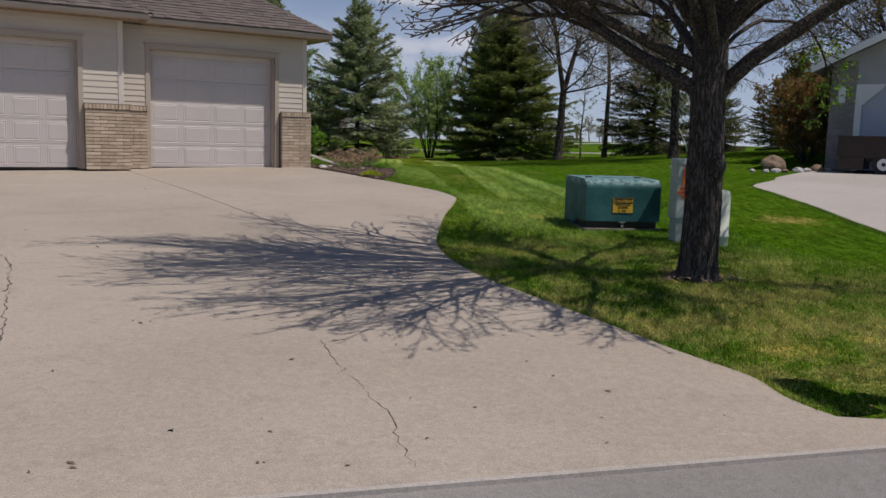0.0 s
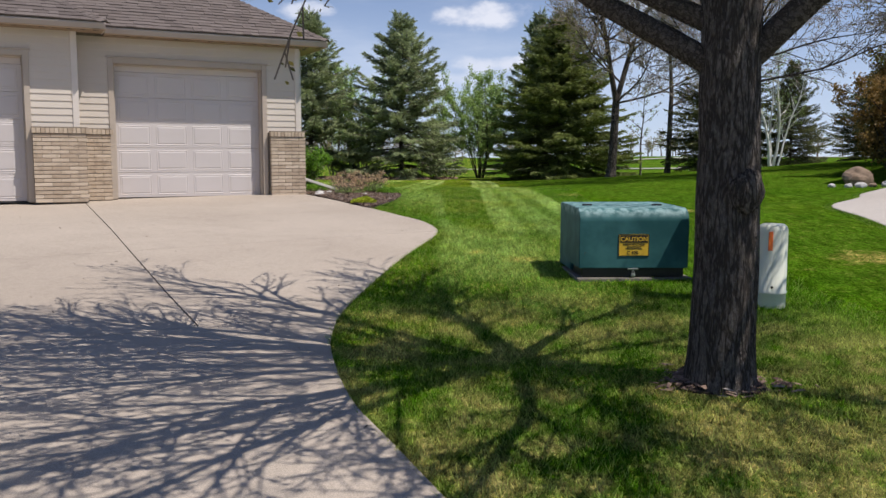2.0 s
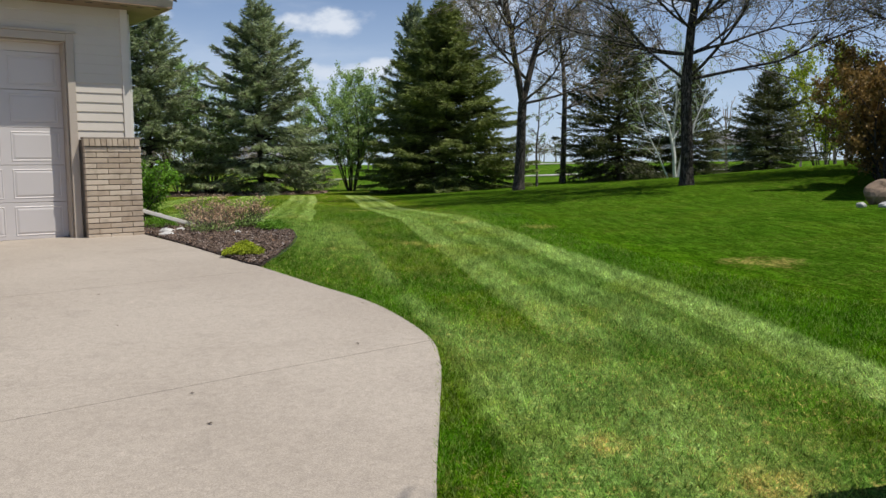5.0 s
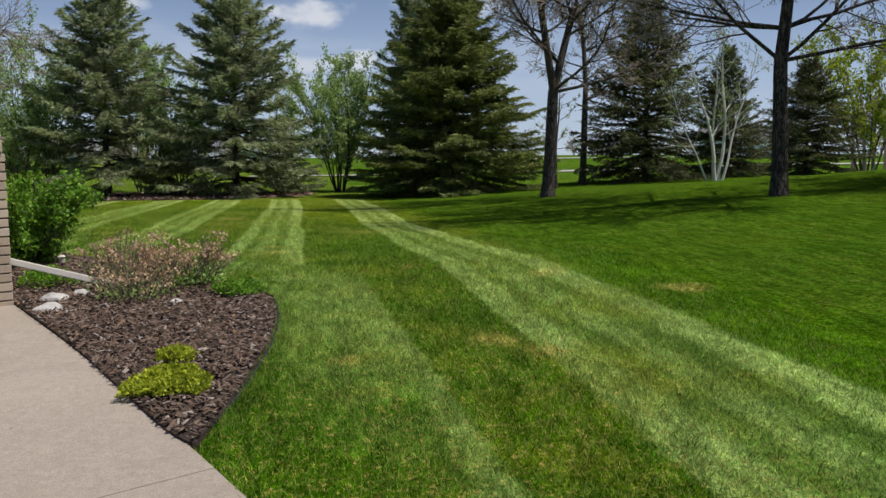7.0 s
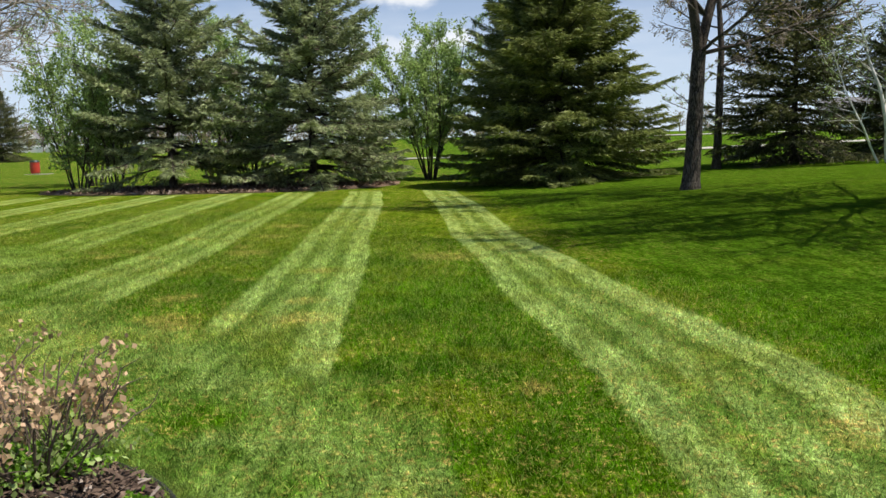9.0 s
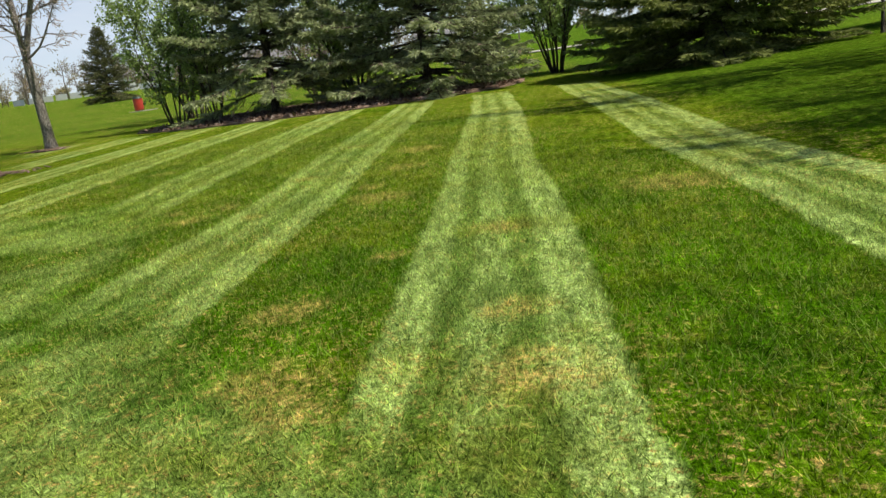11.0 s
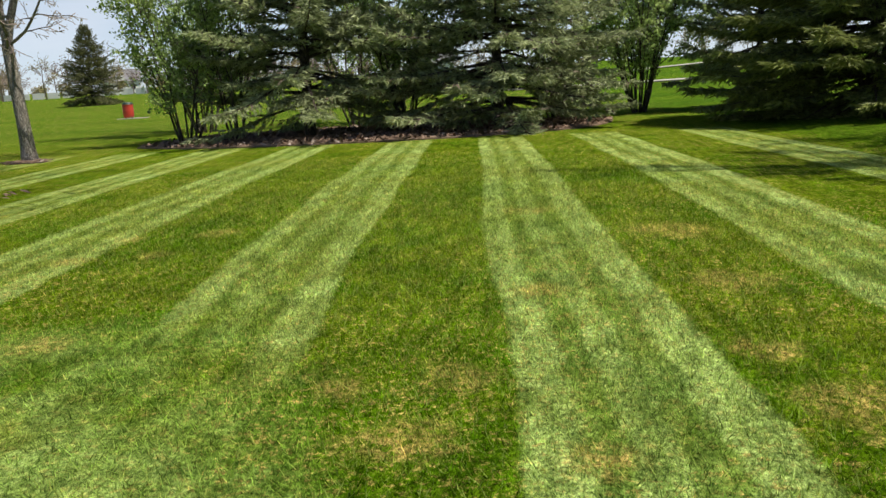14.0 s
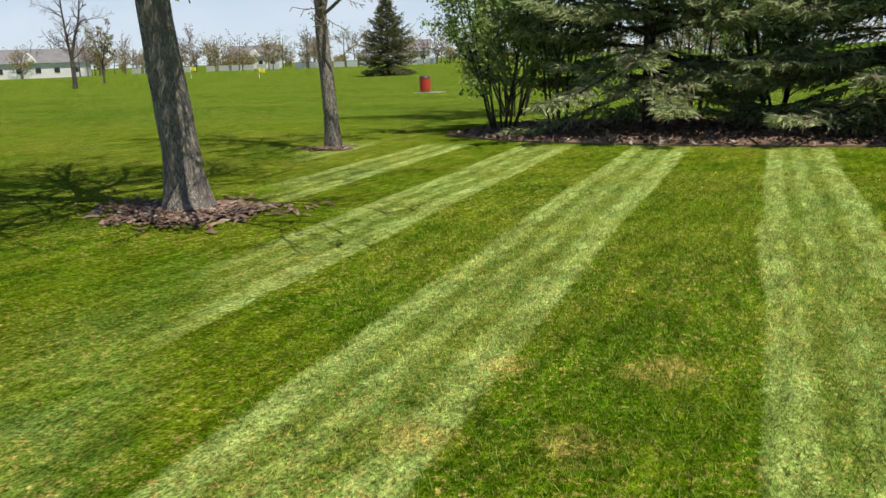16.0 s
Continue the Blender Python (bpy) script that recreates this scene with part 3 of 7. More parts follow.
def smooth_line(pts, n=6):
    """A soft curve through the points of an open line."""
    p = [Vector((*a, 0)) for a in pts]
    p = [p[0] * 2 - p[1]] + p + [p[-1] * 2 - p[-2]]
    out = []
    for i in range(1, len(p) - 2):
        for k in range(n):
            t = k / n
            v = 0.5 * ((2 * p[i]) + (p[i + 1] - p[i - 1]) * t + (2 * p[i - 1] - 5 * p[i] + 4 * p[i + 1] - p[i + 2]) * t * t + (3 * p[i] - p[i - 1] - 3 * p[i + 1] + p[i + 2]) * t ** 3)
            out.append((v.x, v.y))
    return out + [pts[-1]]


def draped(poly, lift, depth, cuts=(), grid=0.5):
    """A slab that lies on the ground: an outline cut fine enough to follow it. cuts: keep-sides as (point, normal)."""
    bm = bmesh.new()
    bm.faces.new([bm.verts.new((x, y, 0)) for x, y in poly])
    for co, no in cuts:
        bmesh.ops.bisect_plane(bm, geom=bm.verts[:] + bm.edges[:] + bm.faces[:], plane_co=co, plane_no=no, clear_outer=True)
    if not bm.faces:
        return bm
    xs, ys = [v.co.x for v in bm.verts], [v.co.y for v in bm.verts]
    for no, lo, hi in (((0, 1, 0), min(ys), max(ys)), ((1, 0, 0), min(xs), max(xs))):
        for c in np.arange(math.ceil(lo / grid) * grid, hi, grid):
            bmesh.ops.bisect_plane(bm, geom=bm.verts[:] + bm.edges[:] + bm.faces[:], plane_co=[c * k for k in no], plane_no=no)
    bmesh.ops.triangulate(bm, faces=[f for f in bm.faces if len(f.verts) > 4])
    bmesh.ops.recalc_face_normals(bm, faces=bm.faces)
    if bm.faces and bm.faces[0].normal.z < 0:
        bmesh.ops.reverse_faces(bm, faces=bm.faces)
    rim = [e for e in bm.edges if e.is_boundary]
    for v in bm.verts:
        v.co.z = gz(v.co.x, v.co.y) + lift
    ex = bmesh.ops.extrude_edge_only(bm, edges=rim)
    for v in ex["geom"]:
        if isinstance(v, bmesh.types.BMVert):
            v.co.z -= depth
    bmesh.ops.recalc_face_normals(bm, faces=bm.faces)
    return bm


# the house's own axes: its corner, x along the front, y inwards
CORNER, FACING = (-3.585, 21.14, 0.60), 33.5
HOUSE = pose(*CORNER, 0, 0, FACING)


def from_house(x, y):
    v = HOUSE @ Vector((x, y, 0))
    return (v.x, v.y)


EDGE = smooth_line([(2.05, 4.22), (1.90, 4.50), (1.83, 4.85), (1.62, 5.20), (1.43, 5.55), (1.15, 6.10), (0.80, 6.75), (0.50, 7.32), (0.22, 8.10), (0.07, 8.70), (-0.03, 9.55),
                    (-0.03, 10.8), (0.01, 12.0), (0.08, 12.9), (0.14, 13.8), (0.08, 14.5), (-0.25, 15.54), (-0.78, 16.5), (-1.45, 17.7), (-2.46, 19.4), (-3.45, 20.98), (-3.55, 21.12)])
STREET_Y0, STREET_K = 3.31, 0.275


def street_y(x):
    return STREET_Y0 + STREET_K * x


DRIVE = [(x, street_y(x)) for x in (2.15, -0.0, -6.0, -12.0)] + [from_house(-13.5, -6.0), from_house(-13.5, 0.3), from_house(-0.1, 0.3)]
DRIVE = [(2.10, street_y(2.10))] + DRIVE[1:] + EDGE[::-1][1:]
drive = thing("driveway", pose(-3, 12, 0), "buff broom-finished concrete driveway with dark expansion joints", "driveway", "", "structure")
ROWS_W, COLS_U = (-1.0, 4.36, 7.78, 11.80, 40.0), (-30.0, 4.33, 7.96, 40.0)
hx, hy = HOUSE.to_3x3() @ Vector((1, 0, 0)), HOUSE.to_3x3() @ Vector((0, 1, 0))
origin = Vector((CORNER[0], CORNER[1], 0))
jx = (hx - hy * 0.0186).normalized()      # the long joints run slightly askew
for r in range(4):
    for c in range(3 if r < 3 else 1):
        g, cols = 0.0035, COLS_U if r < 3 else (-30.0, 40.0)
        cuts = [(origin - hy * (ROWS_W[r] + g), hy), (origin - hy * (ROWS_W[r + 1] - g), -hy),
                (origin - hx * (cols[c] + 2 * g), jx), (origin - hx * (cols[c + 1] - 2 * g), -jx)]
        bm = draped(DRIVE, 0.022, 0.10, cuts)
        if len(bm.faces):
            slab = part("slab", bm, m_drive, drive)
            slab.matrix_parent_inverse = drive.matrix_world.inverted()
        else:
            bm.free()
bm = draped([(x, y) for x, y in DRIVE], 0.010, 0.05)
filler = part("joint_filler", bm, m_joint, drive, "dark joint filler between the slabs")
filler.matrix_parent_inverse = drive.matrix_world.inverted()


def crack(pts, width, seed):
    """An uneven crack: a thin dark strip along a broken line."""
    rng = np.random.default_rng(seed)
    p = []
    for a, b in zip(pts, pts[1:]):
        n = max(2, int(math.dist(a, b) / 0.05))
        p += [np.array(a) + (np.array(b) - np.array(a)) * i / n + rng.normal(size=2) * 0.012 for i in range(n)]
    bm = bmesh.new()
    last = None
    for i, q in enumerate(p):
        w = width * rng.uniform(0.15, 1.0)
        pair = [bm.verts.new((q[0] + s * w, q[1], gz(*q) + 0.0245)) for s in (-1, 1)]
        if last:
            bm.faces.new((last[0], last[1], pair[1], pair[0]))
        last = pair
    ob = part("crack", bm, m_joint, drive, "dark uneven crack in the concrete")
    ob.matrix_parent_inverse = drive.matrix_world.inverted()


def leaf_litter():
    """A few dry leaf scraps and grit on the concrete."""
    rng = np.random.default_rng(77)
    pts = []
    while len(pts) < 260:
        x, y = rng.uniform(-6.5, 1.9), 3.0 + 15.0 * rng.random() ** 1.6
        if inside(np.array([x]), np.array([y]), DRIVE)[0]:
            pts.append((x, y, gz(x, y) + 0.026))
    c = np.array(pts)
    n = len(c)
    a, l = rng.uniform(0, 6.283, n), rng.uniform(0.004, 0.016, n) * np.where(rng.random(n) < 0.12, 2.0, 1.0)
    d = np.stack([np.cos(a), np.sin(a), rng.uniform(0, 0.5, n)], -1) * l[:, None]
    s = np.stack([-np.sin(a), np.cos(a), rng.uniform(0, 0.6, n)], -1) * (l * 0.45)[:, None]
    V = np.stack([c - d, c + s, c + d, c - s * [1, 1, -1]], 1).reshape(-1, 3)
    ob = mesh_part("leaf_litter", np_mesh("leaf_litter", V, np.arange(4 * n).reshape(n, 4)), m_dead)
    tagged(ob, "scattered dry brown leaf scraps on the concrete", "leaf litter", "", "stuff")


leaf_litter()
crack([(-0.60, 5.3), (-0.52, 5.09), (-0.36, 4.68), (-0.245, 4.45), (-0.07, 4.07), (-0.01, 3.80), (0.066, 3.54), (0.106, 3.41)], 0.0026, 1)
crack([(-3.90, 7.82), (-3.57, 7.34), (-2.93, 6.09), (-2.43, 5.10), (-2.1, 4.1), (-1.9, 3.0)], 0.007, 2)
crack([(-3.56, 7.43), (-3.04, 7.58), (-2.55, 7.73)], 0.004, 3)

road_poly = [(-80, street_y(-80) - 0.01), (80, street_y(80) - 0.01), (80, street_y(80) - 9.0), (-80, street_y(-80) - 9.0)]
road = part("road", draped(road_poly, 0.008, 0.2, (), 2.0), m_street)
tagged(road, "worn grey street surface", "road", "", "structure")
kerb_poly = [(2.03, street_y(2.03) + 0.005), (60, street_y(60) + 0.005), (60, street_y(60) + 0.20), (2.58, street_y(2.58) + 0.21), (2.03, street_y(2.03) + 0.40)]
kerb = part("kerb", draped(kerb_poly, 0.016, 0.1, (), 1.0), m_drive)
tagged(kerb, "low grey concrete gutter along the lawn", "kerb", "", "structure")
seam = part("trim", draped([(-13, street_y(-13) - 0.022), (30, street_y(30) - 0.022), (30, street_y(30) + 0.012), (-13, street_y(-13) + 0.012)], 0.027, 0.03, (), 1.0), m_drive2)
tagged(seam, "pale worn lip between driveway and street", "kerb", "", "structure")
NEIGHBOUR = smooth_line([(5.45, 8.0), (5.52, 10.7), (5.53, 11.8), (5.58, 12.6), (5.65, 13.6), (5.72, 14.6), (5.86, 15.7), (6.06, 17.55), (7.06, 19.2), (7.4, 20.06), (8.3, 21.5), (8.9, 22.4)])
ndrive_poly = NEIGHBOUR + [(9.5, 23.0), (20, 23.3), (20, 5), (5.3, 5)]
ndrive = part("neighbour_driveway", draped(ndrive_poly, 0.025, 0.1, (), 0.5), m_drive2)
tagged(ndrive, "pale concrete driveway of the neighbouring house", "driveway", "", "structure")


# ---- trees ----
def tubes(lines, sides):
    """One mesh of tapered tubes along lines of (point, radius)."""
    V, F, n0 = [], [], 0
    for pts, rad in lines:
        p = np.asarray(pts, float)
        d = np.gradient(p, axis=0)
        d /= np.linalg.norm(d, axis=1)[:, None] + 1e-9
        ref = np.where(np.abs(d[:, 2:3]) > 0.9, np.array([[1.0, 0, 0]]), np.array([[0, 0, 1.0]]))
        a = np.cross(d, ref)
        a /= np.linalg.norm(a, axis=1)[:, None] + 1e-9
        b = np.cross(d, a)
        th = np.arange(sides) * 2 * np.pi / sides
        ring = p[:, None] + (a[:, None] * np.cos(th)[None, :, None] + b[:, None] * np.sin(th)[None, :, None]) * np.asarray(rad)[:, None, None]
        V.append(ring.reshape(-1, 3))
        m = len(p)
        i = np.arange(m * sides).reshape(m, sides) + n0
        j = np.roll(i, -1, axis=1)
        F.append(np.stack([i[:-1], j[:-1], j[1:], i[1:]], -1).reshape(-1, 4))
        n0 += m * sides
    return np.concatenate(V), np.concatenate(F)


def unit(v):
    return v / (np.linalg.norm(v) + 1e-9)


def turned(rng, d, angle):
    """A direction at that angle (degrees) to d, to a random side."""
    s = unit(np.cross(d, rng.normal(size=3)))
    return unit(d * math.cos(radians(angle)) + s * math.sin(radians(angle)))


def limb(rng, p, d, length, r, r_end, n, wobble, lift):
    pts, rad = [np.array(p, float)], [r]
    d = unit(np.array(d, float))
    for i in range(n):
        d = unit(d + rng.normal(size=3) * wobble + np.array([0, 0, lift]))
        pts.append(pts[-1] + d * length / n)
        rad.append(r + (r_end - r) * (i + 1) / n)
    return pts, rad


def sprout(rng, line, count, lo, angle, ratio, length, n, wobble, lift, thin, out):
    """Side branches along a branch; they go to out."""
    pts, rad = line
    m = len(pts) - 1
    for i in range(count):
        f = lo + (1 - lo) * (i + rng.random()) / count
        k = min(int(f * m), m - 1)
        q = f * m - k
        p = pts[k] * (1 - q) + pts[k + 1] * q
        d = turned(rng, unit(pts[k + 1] - pts[k]), angle * rng.uniform(0.7, 1.25))
        r = min(rad[k] * 0.75, rad[0] * thin)
        out.append(limb(rng, p, d, length * (1.15 - 0.6 * f) * rng.uniform(0.7, 1.2), r, r * 0.35, n, wobble, lift))


def leaves(rng, at, size, spread, flat=0.0):
    """Small folded leaves near the given points: two triangles each."""
    n = len(at)
    c = at + rng.normal(size=(n, 3)) * spread
    a = rng.normal(size=(n, 3))
    a[:, 2] *= 1 - flat
    a /= np.linalg.norm(a, axis=1)[:, None]
    b = np.cross(a, rng.normal(size=(n, 3)))
    b /= np.linalg.norm(b, axis=1)[:, None]
    s = size * rng.uniform(0.6, 1.3, (n, 1))
    V = np.stack([c, c + a * s * 0.5 + b * s * 0.36, c + a * s * 1.05, c + a * s * 0.5 - b * s * 0.36], 1).reshape(-1, 3)
    return V, np.arange(4 * n).reshape(n, 4)


def rooted_trunk(rng, height, r, r_top, lean=(0, 0), n=14, flare=1.45):
    pts, rad = [], []
    for i in range(n + 1):
        f = i / n
        h = height * f
        k = 1 + (flare - 1) * math.exp(-h / 0.20)
        pts.append(np.array([lean[0] * f + 0.012 * math.sin(5 * f + r), lean[1] * f, h - 0.06 * (i == 0)]))
        rad.append((r + (r_top - r) * f) * k)
    return pts, rad


def build_tree(name, seed, m, label, category, trunk, limbs, levels, bark, twig, bud=None, bud_size=0.04, buds=0, bud_spread=0.02, group="", twig_r=0.0055):
    """trunk: a line. limbs: lines that leave it. levels: (count, from, angle, length, pieces, wobble, lift, thinness) for each order of branches."""
    rng = np.random.default_rng(seed)
    t = thing(name, m, label, category, group)
    V, F = tubes([trunk], 14 if len(trunk[0]) < 30 else 40)
    if len(trunk[0]) >= 30:
        # ridges and hollows of the old bark
        ring = np.stack([np.interp(V[:, 2], [p[2] for p in trunk[0]], [p[i] for p in trunk[0]]) for i in (0, 1)], -1)
        off = V[:, :2] - ring
        amt = np.array([1 + 0.07 * noise.noise(Vector((v[0] * 16, v[1] * 16, v[2] * 1.6))) + 0.05 * noise.noise(Vector((v[0] * 5, v[1] * 5, v[2] * 2.5))) for v in V])
        V[:, :2] = ring + off * amt[:, None]
    mesh_part("trunk", np_mesh("trunk", V, F, True), bark, t)
    for ln in limbs:
        V, F = tubes([ln], 8)
        mesh_part("limb", np_mesh("limb", V, F, True), m_branch if bark == m_bark else bark, t)
    order, tips = limbs, []
    fine = []
    for k, (count, lo, angle, length, pieces, wobble, lift, thin) in enumerate(levels):
        nxt = []
        for ln in order:
            size = np.linalg.norm(ln[0][-1] - ln[0][0])
            c = max(2, int(round(count * min(1.6, size / 1.5)))) if k == 0 else count
            sprout(rng, ln, c, lo, angle, 0.6, length * min(1.0, 0.15 + size / 5.0) if k == 0 else length * min(1.0, 0.3 + size / 1.5), pieces, wobble, lift, thin, nxt)
        fine += nxt
        order = nxt
    thick = [l for l in fine if l[1][0] > 0.012]
    thin = [l for l in fine if l[1][0] <= 0.012]
    if thick:
        V, F = tubes(thick, 5)
        tagged(mesh_part("branch_spray", np_mesh("branch_spray", V, F, True), m_branch, t), "", "", "", "stuff")
    if thin:
        thin = [(p, [max(r, twig_r) for r in q]) for p, q in thin]
        V, F = tubes(thin, 3)
        tagged(mesh_part("twig_spray", np_mesh("twig_spray", V, F), twig, t), "", "", "", "stuff")
    if bud and buds:
        ends = np.array([p for l in order for p in l[0][1:]])
        pick = ends[rng.integers(0, len(ends), buds)]
        V, F = leaves(rng, pick, bud_size, bud_spread)
        tagged(mesh_part("foliage", np_mesh("foliage", V, F), bud, t), "", "", "", "stuff")
    return t


def spruce_meshes(seed, height, radius, bare=0.12, tris=5, droop=0.25, dead=0.0, dense=1.0, full=0.66, whorl=(6, 9), reach_var=(0.60, 1.22)):
    """Trunk, boughs and needles of one spruce."""
    rng = np.random.default_rng(seed)
    trunk = ([np.array([0, 0, -0.05]), np.array([0, 0, height * 0.5]), np.array([0.03, 0.02, height])], [0.017 * height, 0.010 * height, 0.012])
    boughs, shoots, dry = [], [], []
    z = height * bare
    while z < height * 0.985:
        f = z / height
        reach = radius * 1.06 * min((1 - f) ** full, 1.35 * (1 - f) + 0.015) * (1.0 if f > 0.16 else 0.84 + f) + 0.10
        n = int(rng.integers(*whorl))
        a0 = rng.uniform(0, 6.28)
        for i in range(n):
            a = a0 + 6.283 * i / n + rng.uniform(-0.25, 0.25)
            L = reach * rng.uniform(*reach_var)
            slope = 1.05 * f - droop * (1 - f) + rng.uniform(-0.24, 0.24)
            d = np.array([math.cos(a), math.sin(a), slope])
            p, pts = np.array([0, 0, z + rng.uniform(-0.20, 0.20)]), []
            k = 6
            for j in range(k + 1):
                pts.append(p)
                d2 = d + np.array([0, 0, 0.42 * (j / k) ** 2 - 0.22 * math.sin(3.1 * j / k)])
                p = p + unit(d2) * L / k
            r = 0.006 + 0.012 * L
            boughs.append((pts, [r * (1 - 0.8 * j / k) for j in range(k + 1)]))
            side = np.cross(unit(d), [0, 0, 1.0])
            start = 0.14 if f > 0.25 else 0.26
            m = max(6, int(L * 14 * dense))
            for q in range(m):
                u = start + (1 - start) * (q + rng.random()) / m
                j = min(int(u * k), k - 1)
                base = pts[j] + (pts[j + 1] - pts[j]) * (u * k - j)
                s = 1 if q % 2 else -1
                l = (0.18 + 0.42 * (1 - u) * min(L, 2.2) * 0.75 + 0.06) * rng.uniform(0.7, 1.2)
                dd = unit(unit(d) * 0.75 + side * s * rng.uniform(0.5, 1.05) + np.array([0, 0, rng.uniform(-0.45, 0.12)]))
                (dry if rng.random() < dead * (1.3 - f) else shoots).append((base, dd, l))
            shoots.append((pts[-2], unit(pts[-1] - pts[-2]), 0.30))
        z += height * 0.020 + 0.05 + 0.05 * rng.random()
    shoots.append((np.array([0.03, 0.02, height - 0.15]), np.array([0, 0, 1.0]), 0.4))

    def needles(sh, per):
        base = np.array([s[0] for s in sh])
        d = np.array([s[1] for s in sh])
        l = np.array([s[2] for s in sh])
        n = len(sh)
        u = (np.arange(per)[None, :] + rng.random((n, per))) / per
        c = base[:, None] + d[:, None] * (u * l[:, None])[..., None]
        out = rng.normal(size=(n, per, 3))
        out[..., 2] *= 0.6
        out = out - (out * d[:, None]).sum(-1, keepdims=True) * d[:, None]
        out /= np.linalg.norm(out, axis=-1, keepdims=True) + 1e-9
        dirn = out * 0.62 + d[:, None] * 0.95
        dirn[..., 2] -= 0.12
        dirn /= np.linalg.norm(dirn, axis=-1, keepdims=True)
        w = np.cross(dirn, rng.normal(size=(n, per, 3)))
        w /= np.linalg.norm(w, axis=-1, keepdims=True) + 1e-9
        s = rng.uniform(0.12, 0.23, (n, per, 1))
        w = w * rng.uniform(0.016, 0.030, (n, per, 1))
        V = np.stack([c - w, c + w, c + dirn * s], 2).reshape(-1, 3)
        return V, np.arange(len(V)).reshape(-1, 3)

    V, F = tubes([trunk], 9)
    me_trunk = np_mesh("trunk", V, F, True)
    V, F = tubes(boughs, 3)
    me_bough = np_mesh("bough_spray", V, F)
    V, F = needles(shoots, tris)
    me_needle = np_mesh("needle_foliage", V, F)
    me_dry = None
    if dry:
        V, F = needles(dry, 3)
        me_dry = np_mesh("dead_spray", V, F)
    return me_trunk, me_bough, me_needle, me_dry


def spruce(meshes, x, y, turn, scale, needle, label, group="spruces behind the lawn"):
    t = thing("spruce_tree", pose(x, y, gz(x, y), 0, 0, turn) @ Matrix.Diagonal((*scale, 1)), label, "tree", group)
    for me, n, mt in zip(meshes, ("trunk", "bough_spray", "needle_foliage", "dead_spray"), (m_bark_dark, m_bark_dark, needle, m_dead)):
        if me is None:
            continue
        if me.materials and me.materials[0] != mt:
            me = me.copy()
            me.materials.clear()
        ob = mesh_part(n, me, mt, t)
        if n in ("bough_spray", "needle_foliage", "dead_spray"):
            ob["kind"] = "stuff"
    return t


